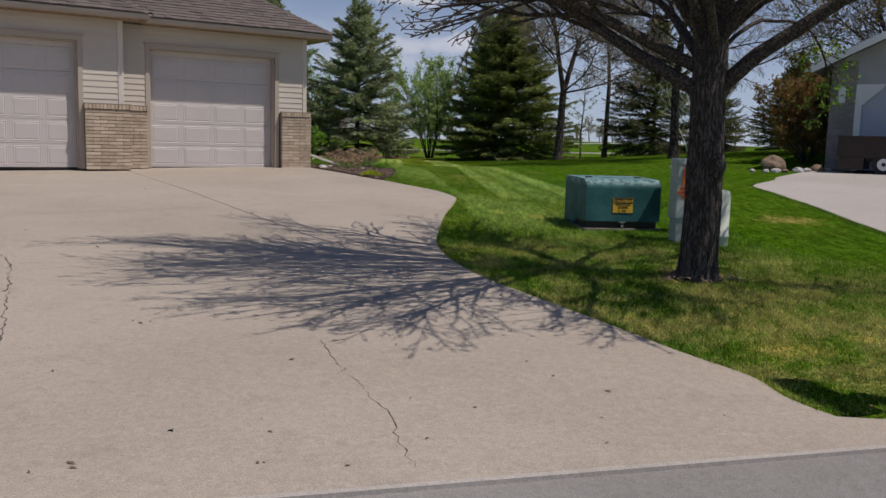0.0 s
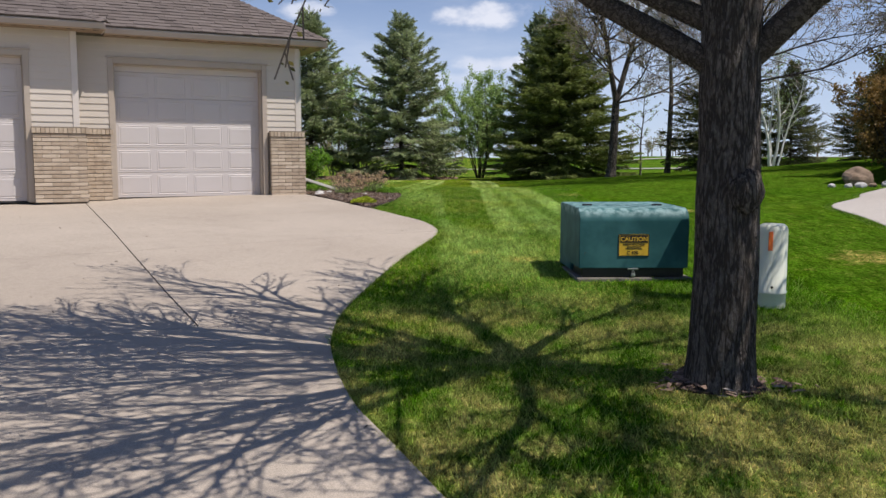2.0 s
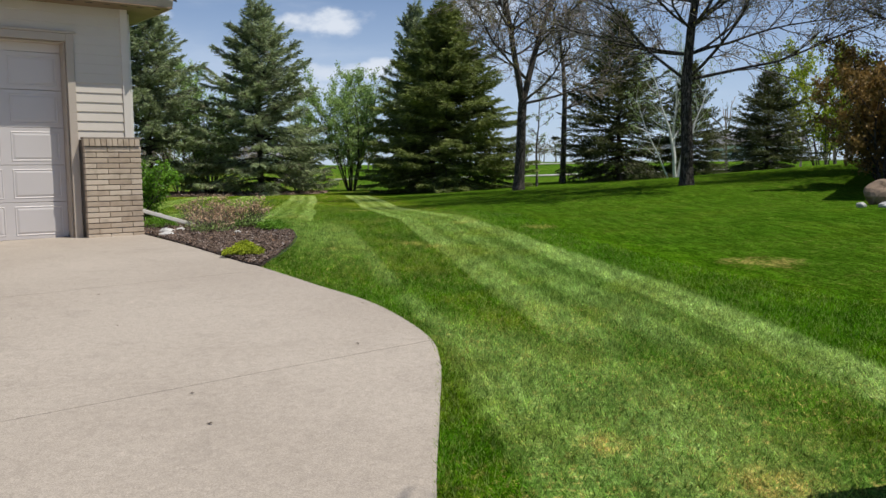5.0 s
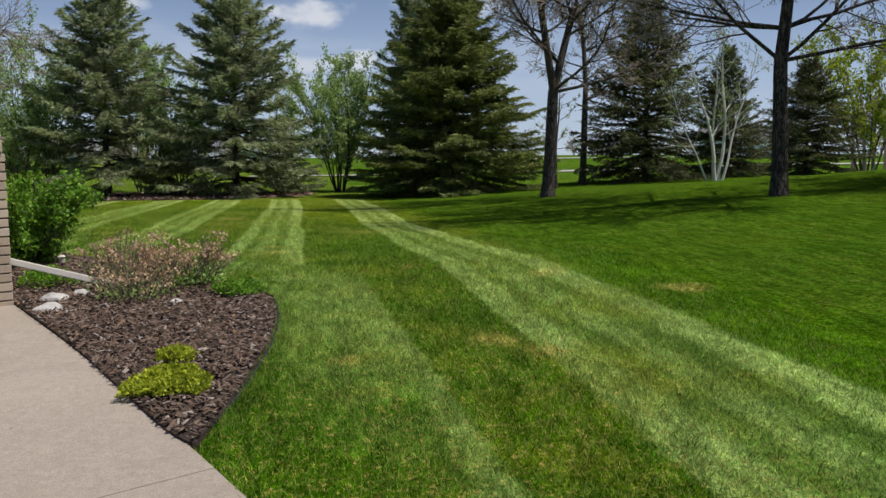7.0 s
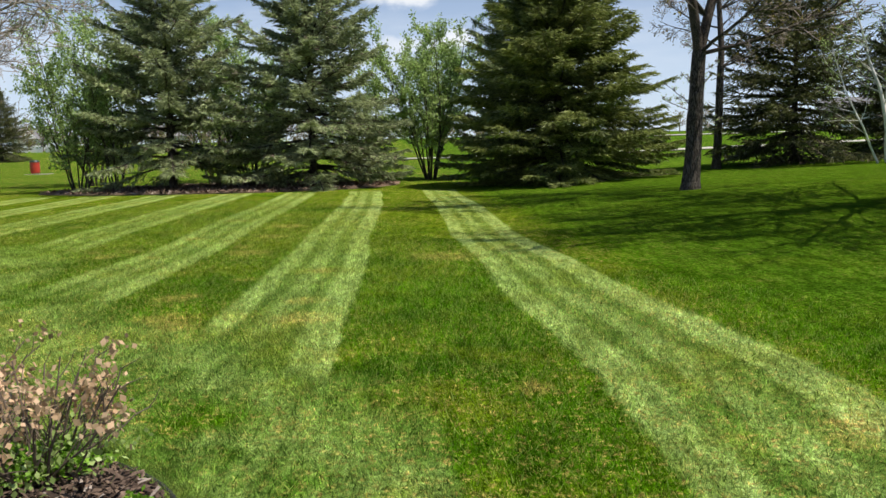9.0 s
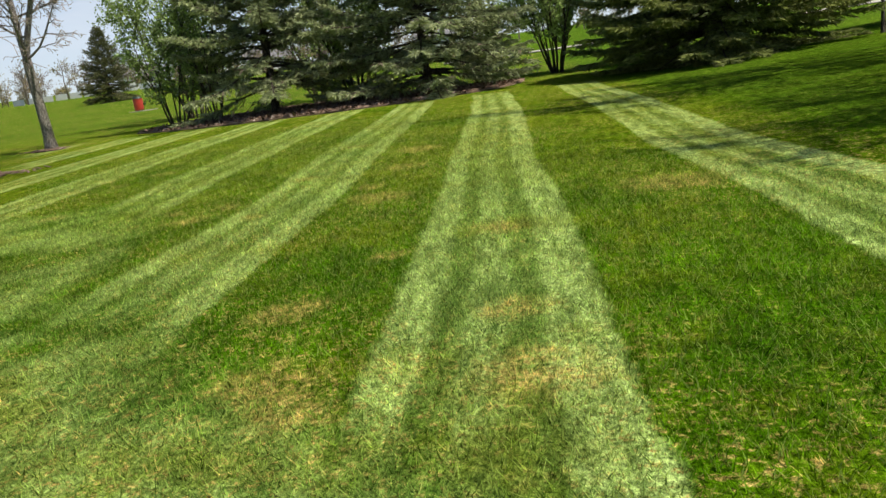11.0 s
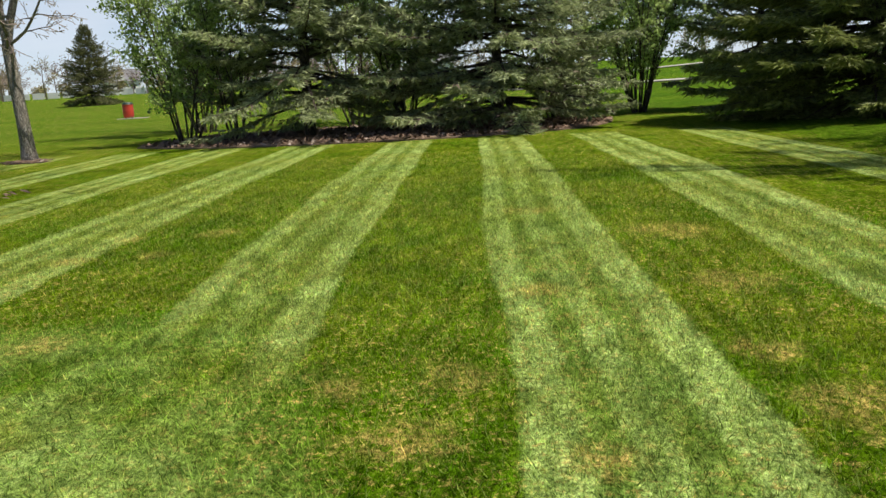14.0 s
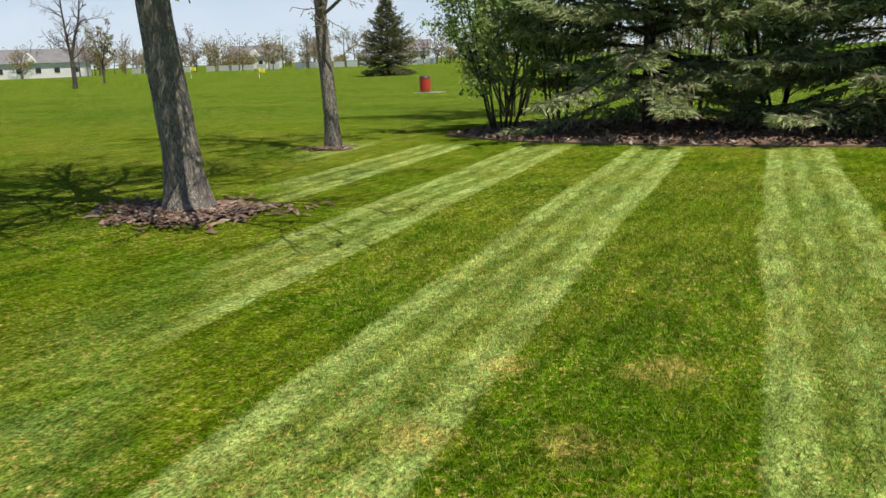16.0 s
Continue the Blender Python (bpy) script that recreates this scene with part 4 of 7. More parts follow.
# the maple in the front lawn
def front_maple():
    rng = np.random.default_rng(11)
    x, y = 2.33, 7.82
    trunk = rooted_trunk(rng, 2.5, 0.158, 0.140, (0.0, 0.0), 60, 1.18)
    # low side limbs: start, way, length, radius, lift
    low = (((-0.10, 0, 1.64), (-0.80, 0.06, 0.40), 3.0, 0.064, 0.02), ((-0.10, 0.02, 1.84), (-0.82, 0.10, 0.40), 2.9, 0.058, 0.02), ((-0.72, 0.0, 2.30), (-1.0, -0.08, 0.16), 2.4, 0.024, -0.02),
           ((0.10, 0, 1.68), (0.62, -0.10, 0.80), 3.4, 0.072, -0.125), ((0.0, -0.1, 2.0), (-0.45, -0.82, 0.90), 3.4, 0.042, -0.015), ((-0.08, -0.08, 2.15), (-0.78, -0.58, 0.95), 3.2, 0.042, -0.01), ((0.02, -0.1, 2.3), (-0.08, -0.90, 0.95), 3.4, 0.042, -0.01),
           ((0.06, -0.1, 2.1), (0.42, -0.80, 0.85), 3.2, 0.050, -0.02), ((-0.03, 0.1, 1.9), (-0.25, 0.85, 0.60), 2.6, 0.055, -0.02), ((0.06, 0.1, 2.1), (0.55, 0.70, 0.62), 2.6, 0.05, -0.02))
    limbs = [limb(rng, p, d, l, r, 0.012, 9, 0.06, lift) for p, d, l, r, lift in low]
    for i in range(11):
        a, tilt = i * 2.4 + 0.4, radians((8, 34, 24, 42, 30, 44, 44, 38, 30, 38, 20)[i])
        d = (math.cos(a) * math.sin(tilt), math.sin(a) * math.sin(tilt) - 0.02, math.cos(tilt))
        limbs.append(limb(rng, (0.05 * math.cos(a), 0.05 * math.sin(a), 2.0 + 0.035 * i), d, 4.85 - 0.022 * (tilt * 57), 0.062 if i % 3 == 0 else 0.046, 0.010, 10, 0.028, 0.02))
    more = np.random.default_rng(29)
    limbs += [limb(more, p, d, 3.0, 0.046, 0.012, 9, 0.06, -0.035) for p, d in (((0.08, -0.08, 2.25), (0.72, -0.55, 0.80)), ((0.10, 0.04, 2.2), (0.90, 0.10, 0.75)))]
    levels = ((9, 0.30, 28, 1.60, 5, 0.05, 0.04, 0.38), (6, 0.14, 27, 0.95, 3, 0.06, 0.03, 0.60), (3, 0.30, 36, 0.26, 1, 0.10, 0.03, 0.8))
    t = build_tree("maple_tree", 12, pose(x, y, gz(x, y)), "grey-barked maple with spreading limbs and opening buds", "tree",
                   trunk, limbs, levels, m_bark, m_twig, m_leaf_bud, 0.037, 12000, 0.025, twig_r=0.0050)
    # low boughs whose tips hang over the lawn's edge, in first leaf
    twigs, ends = [], []
    for g, p, d, l, lift in ((rng, (-0.10, -0.08, 1.95), (-0.66, -0.60, 0.60), 2.4, -0.045), (rng, (-0.10, -0.06, 2.05), (-0.72, -0.30, 0.54), 2.5, -0.045),
                             (more, (0.10, -0.04, 2.10), (0.74, -0.22, 0.60), 3.0, -0.050), (more, (0.10, 0.06, 2.00), (0.70, 0.40, 0.62), 2.9, -0.085)):
        ln = limb(g, p, d, l, 0.022, 0.004, 12, 0.08, lift)
        V, F = tubes([ln], 7)
        mesh_part("limb", np_mesh("limb", V, F, True), m_branch, t)
        first = []
        sprout(g, ln, 13, 0.50, 48, 0.6, 0.46, 6, 0.20, -0.08, 0.26, first)
        twigs += first
        for b in first:
            sprout(g, b, 4, 0.25, 50, 0.6, 0.24, 4, 0.22, -0.05, 0.6, twigs)
    for p, r in twigs:
        ends += [p[-1], p[-1], p[-1], p[-2], p[-2], p[-3]]
    V, F = tubes([(p, [max(r, 0.0024) for r in q]) for p, q in twigs], 4)
    tagged(mesh_part("twig_spray", np_mesh("twig_spray", V, F), m_branch, t), "", "", "", "stuff")
    V, F = leaves(rng, np.array(ends), 0.036, 0.014)
    tagged(mesh_part("foliage", np_mesh("foliage", V, F), m_leaf_green, t, "first small green leaves"), "", "", "", "stuff")
    # the healed scar of a sawn limb
    bm = bmesh.new()
    bmesh.ops.create_icosphere(bm, subdivisions=3, radius=0.085)
    for v in bm.verts:
        v.co += v.co.normalized() * 0.02 * noise.noise(v.co * 22)
    bmesh.ops.transform(bm, matrix=Matrix.LocRotScale((0.07, -0.140, 1.01), Euler((0, 0, 0.35)), (1.1, 0.70, 1.25)), verts=bm.verts)
    part("burl", bm, m_bark, t, "pale healed scar of a sawn limb", True)


front_maple()


# bare trees behind and beside the lawn
def tall_bare_tree(name, seed, x, y, height, r, fork, spread, bark, twig, label, bud=None, buds=0, levels=None, lean=(0, 0), flare=1.3, group="bare trees on the lawn", size=0.05, n_limbs=12, low=0.28, leaders=2):
    rng = np.random.default_rng(seed)
    trunk = rooted_trunk(rng, fork, r, r * 0.8, lean, 40 if r > 0.2 else 14, flare)
    top = np.array(trunk[0][-1])
    limbs, lead = [], []
    for i in range(leaders):
        a = 6.283 * (i / leaders + rng.uniform(-0.08, 0.08))
        tilt = 0.26 if leaders > 1 else 0.05
        lead.append(limb(rng, top - np.array([0, 0, 0.05]), (math.cos(a) * tilt, math.sin(a) * tilt, 1.0), height - fork, r * (0.62 if leaders > 1 else 0.8), r * 0.08, 12, 0.05, 0.03))
    limbs += lead
    for i in range(n_limbs):
        ln = lead[i % leaders]
        f = low * (i % 2) * 0.5 + (1 - low) * (i / n_limbs) * 0.9
        k = min(int(f * 12), 11)
        a = i * 2.4 + rng.uniform(-0.5, 0.5)
        d = (math.cos(a), math.sin(a), rng.uniform(0.08, 0.7))
        limbs.append(limb(rng, ln[0][k], d, spread * (1.1 - 0.6 * f) * rng.uniform(0.8, 1.2), ln[1][k] * (0.42 if leaders > 1 else 0.33), 0.008, 8, 0.09, 0.05))
    levels = levels or ((5, 0.2, 42, spread * 0.45, 5, 0.14, 0.02, 0.42), (6, 0.15, 42, spread * 0.22, 3, 0.14, 0.02, 0.5), (4, 0.1, 42, spread * 0.10, 1, 0.15, 0.02, 0.6))
    return build_tree(name, seed + 100, pose(x, y, gz(x, y)), label, "tree", trunk, limbs, levels, bark, twig, bud, size, buds, 0.05, group, 0.0072)


tall_bare_tree("lawn_tree", 31, 4.22, 36.8, 12.2, 0.175, 2.85, 3.6, m_bark, m_twig_pale, "tall forked grey-barked tree with bare twigs and swelling buds", m_leaf_bud, 9000, ((7, 0.15, 42, 1.5, 5, 0.10, 0.03, 0.42), (6, 0.12, 40, 0.75, 3, 0.12, 0.03, 0.5), (4, 0.1, 42, 0.34, 1, 0.15, 0.02, 0.6)), (0.15, 0), 1.3, size=0.06, n_limbs=24)
tall_bare_tree("lawn_tree", 32, 7.58, 30.5, 10.4, 0.165, 2.7, 5.0, m_bark_dark, m_twig_pale, "dark-trunked spreading bare tree on the lawn", m_leaf_bud, 14000, ((7, 0.15, 42, 1.7, 5, 0.10, 0.03, 0.42), (6, 0.12, 40, 0.85, 3, 0.12, 0.03, 0.5), (4, 0.1, 42, 0.40, 1, 0.15, 0.02, 0.6)), (-0.05, 0), 1.3, n_limbs=36, leaders=1, low=0.2)
tall_bare_tree("lawn_tree", 33, 7.95, 47.6, 11.0, 0.14, 3.4, 2.6, m_bark, m_twig_pale, "slender bare tree in front of the dark spruces", m_leaf_bud, 4500, None, (0.1, 0), 1.3, leaders=1, n_limbs=20)
tall_bare_tree("lawn_tree", 34, -13.33, 36.95, 12.0, 0.215, 2.45, 4.5, m_bark_pale, m_twig_pale, "pale-barked bare tree in a ring of bark mulch", m_leaf_bud, 1500, ((7, 0.15, 42, 1.7, 5, 0.12, 0.02, 0.42), (6, 0.12, 42, 0.8, 3, 0.14, 0.02, 0.5), (4, 0.1, 42, 0.36, 1, 0.15, 0.02, 0.6)), (-0.23, 0), 1.5, n_limbs=36, low=0.18)
tall_bare_tree("lawn_tree", 35, -15.68, 43.7, 9.5, 0.145, 2.5, 2.8, m_bark_pale, m_twig_pale, "young pale-barked bare tree in a mulch ring", m_leaf_bud, 900, None, (-0.1, 0), 1.4, n_limbs=20)
tall_bare_tree("lawn_tree", 36, 6.3, 45.0, 4.6, 0.05, 1.5, 1.1, m_bark, m_twig_pale, "small young tree with thin upright twigs", m_leaf_new, 600, None, (0, 0), 1.2, n_limbs=8, leaders=1)
tall_bare_tree("lawn_tree", 37, 14.5, 30.0, 9.0, 0.16, 2.2, 3.8, m_bark_dark, m_twig_pale, "wide budding tree beside the neighbouring house", m_leaf_bud, 16000, ((7, 0.15, 42, 1.7, 5, 0.12, 0.02, 0.42), (7, 0.12, 42, 0.8, 3, 0.14, 0.02, 0.5), (4, 0.1, 42, 0.36, 1, 0.15, 0.02, 0.6)), (0.4, 0), 1.3, n_limbs=20, leaders=3, size=0.075)


def birch(x, y):
    rng = np.random.default_rng(51)
    t = thing("birch_tree", pose(x, y, gz(x, y)), "white-stemmed clump birch with several leaning stems", "tree")
    fine = []
    for i, (dx, dy) in enumerate(((-0.14, 0.0), (0.10, 0.05), (-0.62, 0.1), (0.30, -0.1), (0.02, 0.2))):
        ln = limb(rng, (dx * 0.5, dy, -0.05), (dx * 0.75, dy * 0.5, 1.0), (5.6, 6.2, 3.8, 5.0, 5.6)[i], (0.085, 0.075, 0.040, 0.050, 0.060)[i], 0.010, 12, 0.085, 0.03)
        V, F = tubes([ln], 8)
        mesh_part("stem", np_mesh("stem", V, F, True), m_birch, t)
        br = []
        sprout(rng, ln, 13, 0.25, 48, 0.6, 1.25, 6, 0.14, 0.05, 0.30, br)
        V, F = tubes(br, 4)
        tagged(mesh_part("branch_spray", np_mesh("branch_spray", V, F, True), m_birch, t), "", "", "", "stuff")
        for b in br:
            sprout(rng, b, 7, 0.2, 40, 0.6, 0.5, 4, 0.14, -0.02, 0.5, fine)
    V, F = tubes([(p, [max(r, 0.004) for r in q]) for p, q in fine], 3)
    tagged(mesh_part("twig_spray", np_mesh("twig_spray", V, F), m_twig, t), "", "", "", "stuff")
    ends = np.array([p for l in fine for p in l[0][1:]])
    V, F = leaves(rng, ends[rng.integers(0, len(ends), 2600)], 0.06, 0.05)
    tagged(mesh_part("foliage", np_mesh("foliage", V, F), m_leaf_new, t), "", "", "", "stuff")


birch(12.25, 44.6)


def leafy_shrub(name, seed, x, y, height, width, stems, leaf, n_leaf, leaf_size, label, category="shrub", low=0.15, upright=1.0, group="", bark=None, stem_r=0.035, levels=(8, 4)):
    """Several stems from one root, twigs and many small leaves."""
    rng = np.random.default_rng(seed)
    t = thing(name, pose(x, y, gz(x, y)), label, category, group)
    lines, mid, fine = [], [], []
    for i in range(stems):
        a = 6.283 * i / stems + rng.uniform(-0.3, 0.3)
        s = width * 0.5 * rng.uniform(0.35, 1.0)
        d = unit(np.array([math.cos(a) * s, math.sin(a) * s, height * 0.8 * upright]))
        lines.append(limb(rng, (math.cos(a) * 0.06 * width, math.sin(a) * 0.06 * width, -0.03), d, height * rng.uniform(0.8, 1.0), stem_r * rng.uniform(0.7, 1.1), 0.006, 9, 0.07, 0.02))
    for ln in lines:
        sprout(rng, ln, levels[0], low, 38, 0.6, height * 0.30, 6, 0.12, 0.03, 0.5, mid)
    for ln in mid:
        sprout(rng, ln, levels[1], 0.15, 40, 0.6, height * 0.11, 4, 0.14, 0.03, 0.6, fine)
    for ln in lines:
        V, F = tubes([ln], 7)
        mesh_part("stem", np_mesh("stem", V, F, True), bark or m_bark_dark, t)
    V, F = tubes(mid, 4)
    tagged(mesh_part("branch_spray", np_mesh("branch_spray", V, F), bark or m_bark_dark, t), "", "", "", "stuff")
    V, F = tubes([(p, [max(r, 0.003) for r in q]) for p, q in fine], 3)
    tagged(mesh_part("twig_spray", np_mesh("twig_spray", V, F), m_twig, t), "", "", "", "stuff")
    ends = np.array([p for l in fine for p in l[0]] + [p for l in mid for p in l[0][2:]])
    ends = ends[ends[:, 2] > height * low * 0.7]
    V, F = leaves(rng, ends[rng.integers(0, len(ends), n_leaf)], leaf_size, leaf_size * 0.7)
    tagged(mesh_part("foliage", np_mesh("foliage", V, F), leaf, t), "", "", "", "stuff")
    return t


SP_A = spruce_meshes(71, 8.8, 3.30, 0.12, 14, 0.20, 0.14, 1.1, 0.70, (6, 9), (0.56, 1.26))
SP_B = spruce_meshes(72, 8.7, 3.60, 0.07, 14, 0.20, 0.14, 1.1, 0.70, (6, 9), (0.56, 1.26))
SP_C = spruce_meshes(73, 9.2, 3.45, 0.015, 11, 0.30, 0.0, 1.40, 0.60, (11, 14), (0.66, 1.14))
SP_D = spruce_meshes(74, 6.9, 2.75, 0.015, 6, 0.26, 0.0, 1.0, 0.66, (8, 11), (0.60, 1.20))
spruce(SP_A, -10.5, 47.7, 20, (1, 1, 0.99), m_spruce, "tall blue-green spruce with bare lower trunk")
spruce(SP_B, -5.70, 47.9, 140, (1, 1, 0.96), m_spruce, "tall blue-green spruce with greying lower boughs")
spruce(SP_C, 2.50, 46.0, 60, (1.05, 1.05, 0.86), m_spruce2, "broad dense yellow-green spruce with boughs to the ground")
spruce(SP_A, 1.45, 51.6, 250, (0.72, 0.72, 1.03), m_spruce, "slender blue-green spruce behind the broad one")
spruce(SP_D, 10.7, 48.1, 0, (1.08, 1.08, 1.08), m_spruce3, "dark dense spruce with boughs to the ground")
spruce(SP_D, 14.0, 47.9, 100, (0.66, 0.66, 0.74), m_spruce3, "dark dense spruce behind the birch")
spruce(SP_D, 19.1, 51.0, 200, (0.95, 0.95, 0.72), m_spruce3, "broad dark spruce at the edge of the golf course")
spruce(SP_D, -48.5, 107.0, 50, (1.1, 1.1, 1.08), m_spruce3, "lone dark spruce out on the golf course")
spruce(SP_D, -40.0, 112.0, 150, (1.0, 1.0, 0.85), m_spruce3, "far spruce beside the lone one")

leafy_shrub("tall_shrub", 81, -1.82, 52.0, 5.9, 2.9, 18, m_leaf_new, 34000, 0.085, "tall many-stemmed shrub in fresh pale green leaf")
leafy_shrub("tall_shrub", 82, -13.7, 47.6, 4.5, 3.4, 7, m_leaf_mid, 8000, 0.085, "many-stemmed shrub with fresh green leaves under the spruces")
leafy_shrub("tall_shrub", 83, -12.4, 47.6, 4.8, 2.6, 6, m_leaf_mid, 4500, 0.09, "many-stemmed shrub with fresh green leaves under the spruces")
leafy_shrub("tall_shrub", 84, -10.1, 51.3, 5.0, 2.4, 6, m_leaf_mid, 3500, 0.08, "leafy many-stemmed shrub behind the spruces")
leafy_shrub("tall_shrub", 85, -8.9, 53.0, 6.9, 3.4, 8, m_leaf_new, 17000, 0.095, "tall pale green many-stemmed tree behind the spruces")
leafy_shrub("tall_shrub", 86, -8.1, 48.6, 3.8, 2.2, 7, m_leaf_mid, 4500, 0.09, "leafy many-stemmed shrub between the spruces")
leafy_shrub("tall_shrub", 87, -15.2, 52.5, 7.2, 4.6, 11, m_leaf_new, 12000, 0.10, "tall pale green many-stemmed tree beside the spruces")
leafy_shrub("tall_shrub", 93, -4.3, 50.8, 4.0, 2.2, 7, m_leaf_new, 9000, 0.08, "pale green many-stemmed shrub beside the tall spruce", levels=(7, 4))
leafy_shrub("tall_shrub", 88, 22.6, 52.0, 7.0, 5.6, 9, m_leaf_lime, 12000, 0.13, "round yellow-green tree behind the lawn")
leafy_shrub("bronze_shrub", 89, 10.75, 26.95, 2.7, 2.0, 12, m_leaf_red, 15000, 0.070, "twiggy shrub with bronze and orange young leaves", low=0.06)
leafy_shrub("bronze_shrub", 90, 12.5, 30.3, 3.4, 2.8, 12, m_leaf_red, 13000, 0.075, "twiggy shrub with bronze and orange young leaves", low=0.06)
leafy_shrub("corner_bush", 91, -4.26, 23.15, 1.04, 1.0, 24, m_leaf_green, 15000, 0.042, "dense bright green bush beside the brick corner", "bush", 0.05, 0.75, "", None, 0.010, (9, 4))
leafy_shrub("bed_bush", 92, -6.34, 27.32, 0.74, 0.62, 24, m_leaf_red, 5200, 0.034, "small bush with bronze tips in a white stone bed", "bush", 0.05, 0.8, "", None, 0.008, (8, 4))


# ---- the house with its garages ----
house = thing("garage_house", HOUSE, "cream-sided house with brick base, garage doors, brown hip roof", "house")
L_STEP, STEP = -4.38, -0.55          # where the left block begins, and how far it stands forward
LEFT, DEPTH, SOFFIT = -13.5, 8.0, 3.08
OVER, OX, PITCH = 0.465, 0.44, 0.62
BASE = 1.32


def hpart(name, bm, material, label="", parent=None, smooth=False):
    return part(name, bm, material, parent or house, label, smooth)


# the walls behind siding and brick
def wall_front(y, x0, x1, door0, door1, door_h):
    bm = bmesh.new()
    add_box(bm, x0, door0, y, y + 0.16, 0, SOFFIT + 0.1)
    add_box(bm, door1, x1, y, y + 0.16, 0, SOFFIT + 0.1)
    add_box(bm, door0, door1, y, y + 0.16, door_h, SOFFIT + 0.1)
    return bm


D1, D2 = (-3.71, -0.84), (-10.25, -5.27)
DOOR_H = 2.60
hpart("wall", wall_front(0.0, L_STEP + 0.004, -0.04, *D1, DOOR_H), m_mortar)
hpart("wall", wall_front(STEP, LEFT, L_STEP, *D2, DOOR_H), m_mortar)
hpart("wall", box(L_STEP - 0.16, L_STEP, STEP + 0.16, -0.002, 0, SOFFIT + 0.1), m_siding)
hpart("wall", box(-0.18, -0.04, 0.16, DEPTH, 0, SOFFIT + 0.1), m_siding)
hpart("wall", box(LEFT, -0.04, DEPTH - 0.16, DEPTH, 0, SOFFIT + 0.1), m_siding)
hpart("wall", box(LEFT - 0.16, LEFT, STEP, DEPTH, 0, SOFFIT + 0.1), m_siding)


# lap siding, board by board
def board_mesh(length):
    return extrude_profile([(-0.004, 0.0), (-0.020, 0.001), (-0.020, 0.010), (-0.007, 0.130), (0.0, 0.130)], 0, length)


def siding(y, x0, x1, z0, z1):
    bm = board_mesh(x1 - x0)
    bmesh.ops.transform(bm, matrix=Matrix.Rotation(radians(-90), 4, "Z"), verts=bm.verts)
    me = bpy.data.meshes.new("siding_board")
    bm.normal_update()
    bm.to_mesh(me)
    bm.free()
    for v in me.vertices:
        v.co.y, v.co.x = -abs(v.co.y), v.co.x
    z = z1 - 0.125
    while z > z0 - 0.115:
        ob = mesh_part("siding_board", me, m_siding, house)
        ob.location = (x0, y, z)
        z -= 0.125


def strip(name, x0, x1, y0, y1, z0, z1, material=None, label="", bevel=0.006):
    return hpart(name, box(x0, x1, y0, y1, z0, z1, bevel), material or m_trim, label)


siding(0.0, -0.74, -0.13, BASE + 0.04, SOFFIT)
siding(0.0, L_STEP + 0.004, -3.81, BASE + 0.04, SOFFIT)
siding(0.0, -3.81, -0.74, 2.75, SOFFIT)
siding(STEP, -5.17, L_STEP - 0.10, BASE + 0.04, SOFFIT)
siding(STEP, -10.5, -5.17, 2.75, SOFFIT)
strip("corner_trim", -0.135, -0.035, -0.032, 0.08, BASE + 0.04, SOFFIT - 0.002, m_trim_white, "off-white corner board")
strip("corner_trim", L_STEP - 0.105, L_STEP + 0.005, STEP - 0.032, STEP + 0.09, BASE + 0.04, SOFFIT - 0.002, m_trim_white, "off-white corner board")
for y, (a, b) in ((0.0, D1), (STEP, D2)):
    strip("door_trim", a - 0.10, a, y - 0.035, y + 0.02, 0.02, DOOR_H + 0.10)
    strip("door_trim", b, b + 0.10, y - 0.035, y + 0.02, 0.02, DOOR_H + 0.10)
    strip("door_trim", a, b, y - 0.033, y + 0.02, DOOR_H, DOOR_H + 0.10)
    strip("door_cap", a - 0.13, b + 0.13, y - 0.05, y + 0.02, DOOR_H + 0.102, DOOR_H + 0.135)
    strip("door_jamb", a, a + 0.02, y + 0.022, y + 0.255, 0.02, DOOR_H - 0.024)
    strip("door_jamb", b - 0.02, b, y + 0.022, y + 0.255, 0.02, DOOR_H - 0.024)
    strip("door_jamb", a, b, y + 0.022, y + 0.255, DOOR_H - 0.022, DOOR_H - 0.002)


def raised_panel(w, h):
    """A raised field with a moulded rim, standing on the section's face."""
    bm = bmesh.new()
    steps = ((0.0, 0.001), (0.010, -0.006), (0.022, 0.0005), (0.050, -0.007))
    loops = [[bm.verts.new(v) for v in ((p, y, p), (w - p, y, p), (w - p, y, h - p), (p, y, h - p))] for p, y in steps]
    for o, k in zip(loops, loops[1:]):
        for j in range(4):
            bm.faces.new((o[j], o[(j + 1) % 4], k[(j + 1) % 4], k[j]))
    bm.faces.new(loops[-1])
    bmesh.ops.recalc_face_normals(bm, faces=bm.faces)
    return bm


def garage_door(x0, x1, y, n):
    door = thing("garage_door", HOUSE @ Matrix.Translation((0, y, 0.03)), "closed warm-white sectional garage door with raised panels", "garage door", "garage doors of the house")
    h, z = 0.487, 0.0
    x0, x1 = x0 + 0.022, x1 - 0.022
    w = (x1 - x0) / n
    panel = None
    while z < DOOR_H - 0.05:
        hh = min(h, DOOR_H - 0.035 - z)
        sec = part("door_section", box(x0, x1, 0, 0.045, 0.003, hh - 0.003, 0.003), m_door, door)
        sec.location = (0, 0, z)
        for i in range(n if hh > 0.3 else 0):
            if panel is None:
                ob = part("panel", raised_panel(w - 0.11, h - 0.10), m_door, sec)
                panel = ob.data
            else:
                ob = mesh_part("panel", panel, m_door, sec)
            ob.location = (x0 + i * w + 0.055, 0, 0.05)
        z += h
    part("seal", box(x0, x1, 0.004, 0.04, -0.028, -0.001), m_seal, door, "black rubber bottom seal")


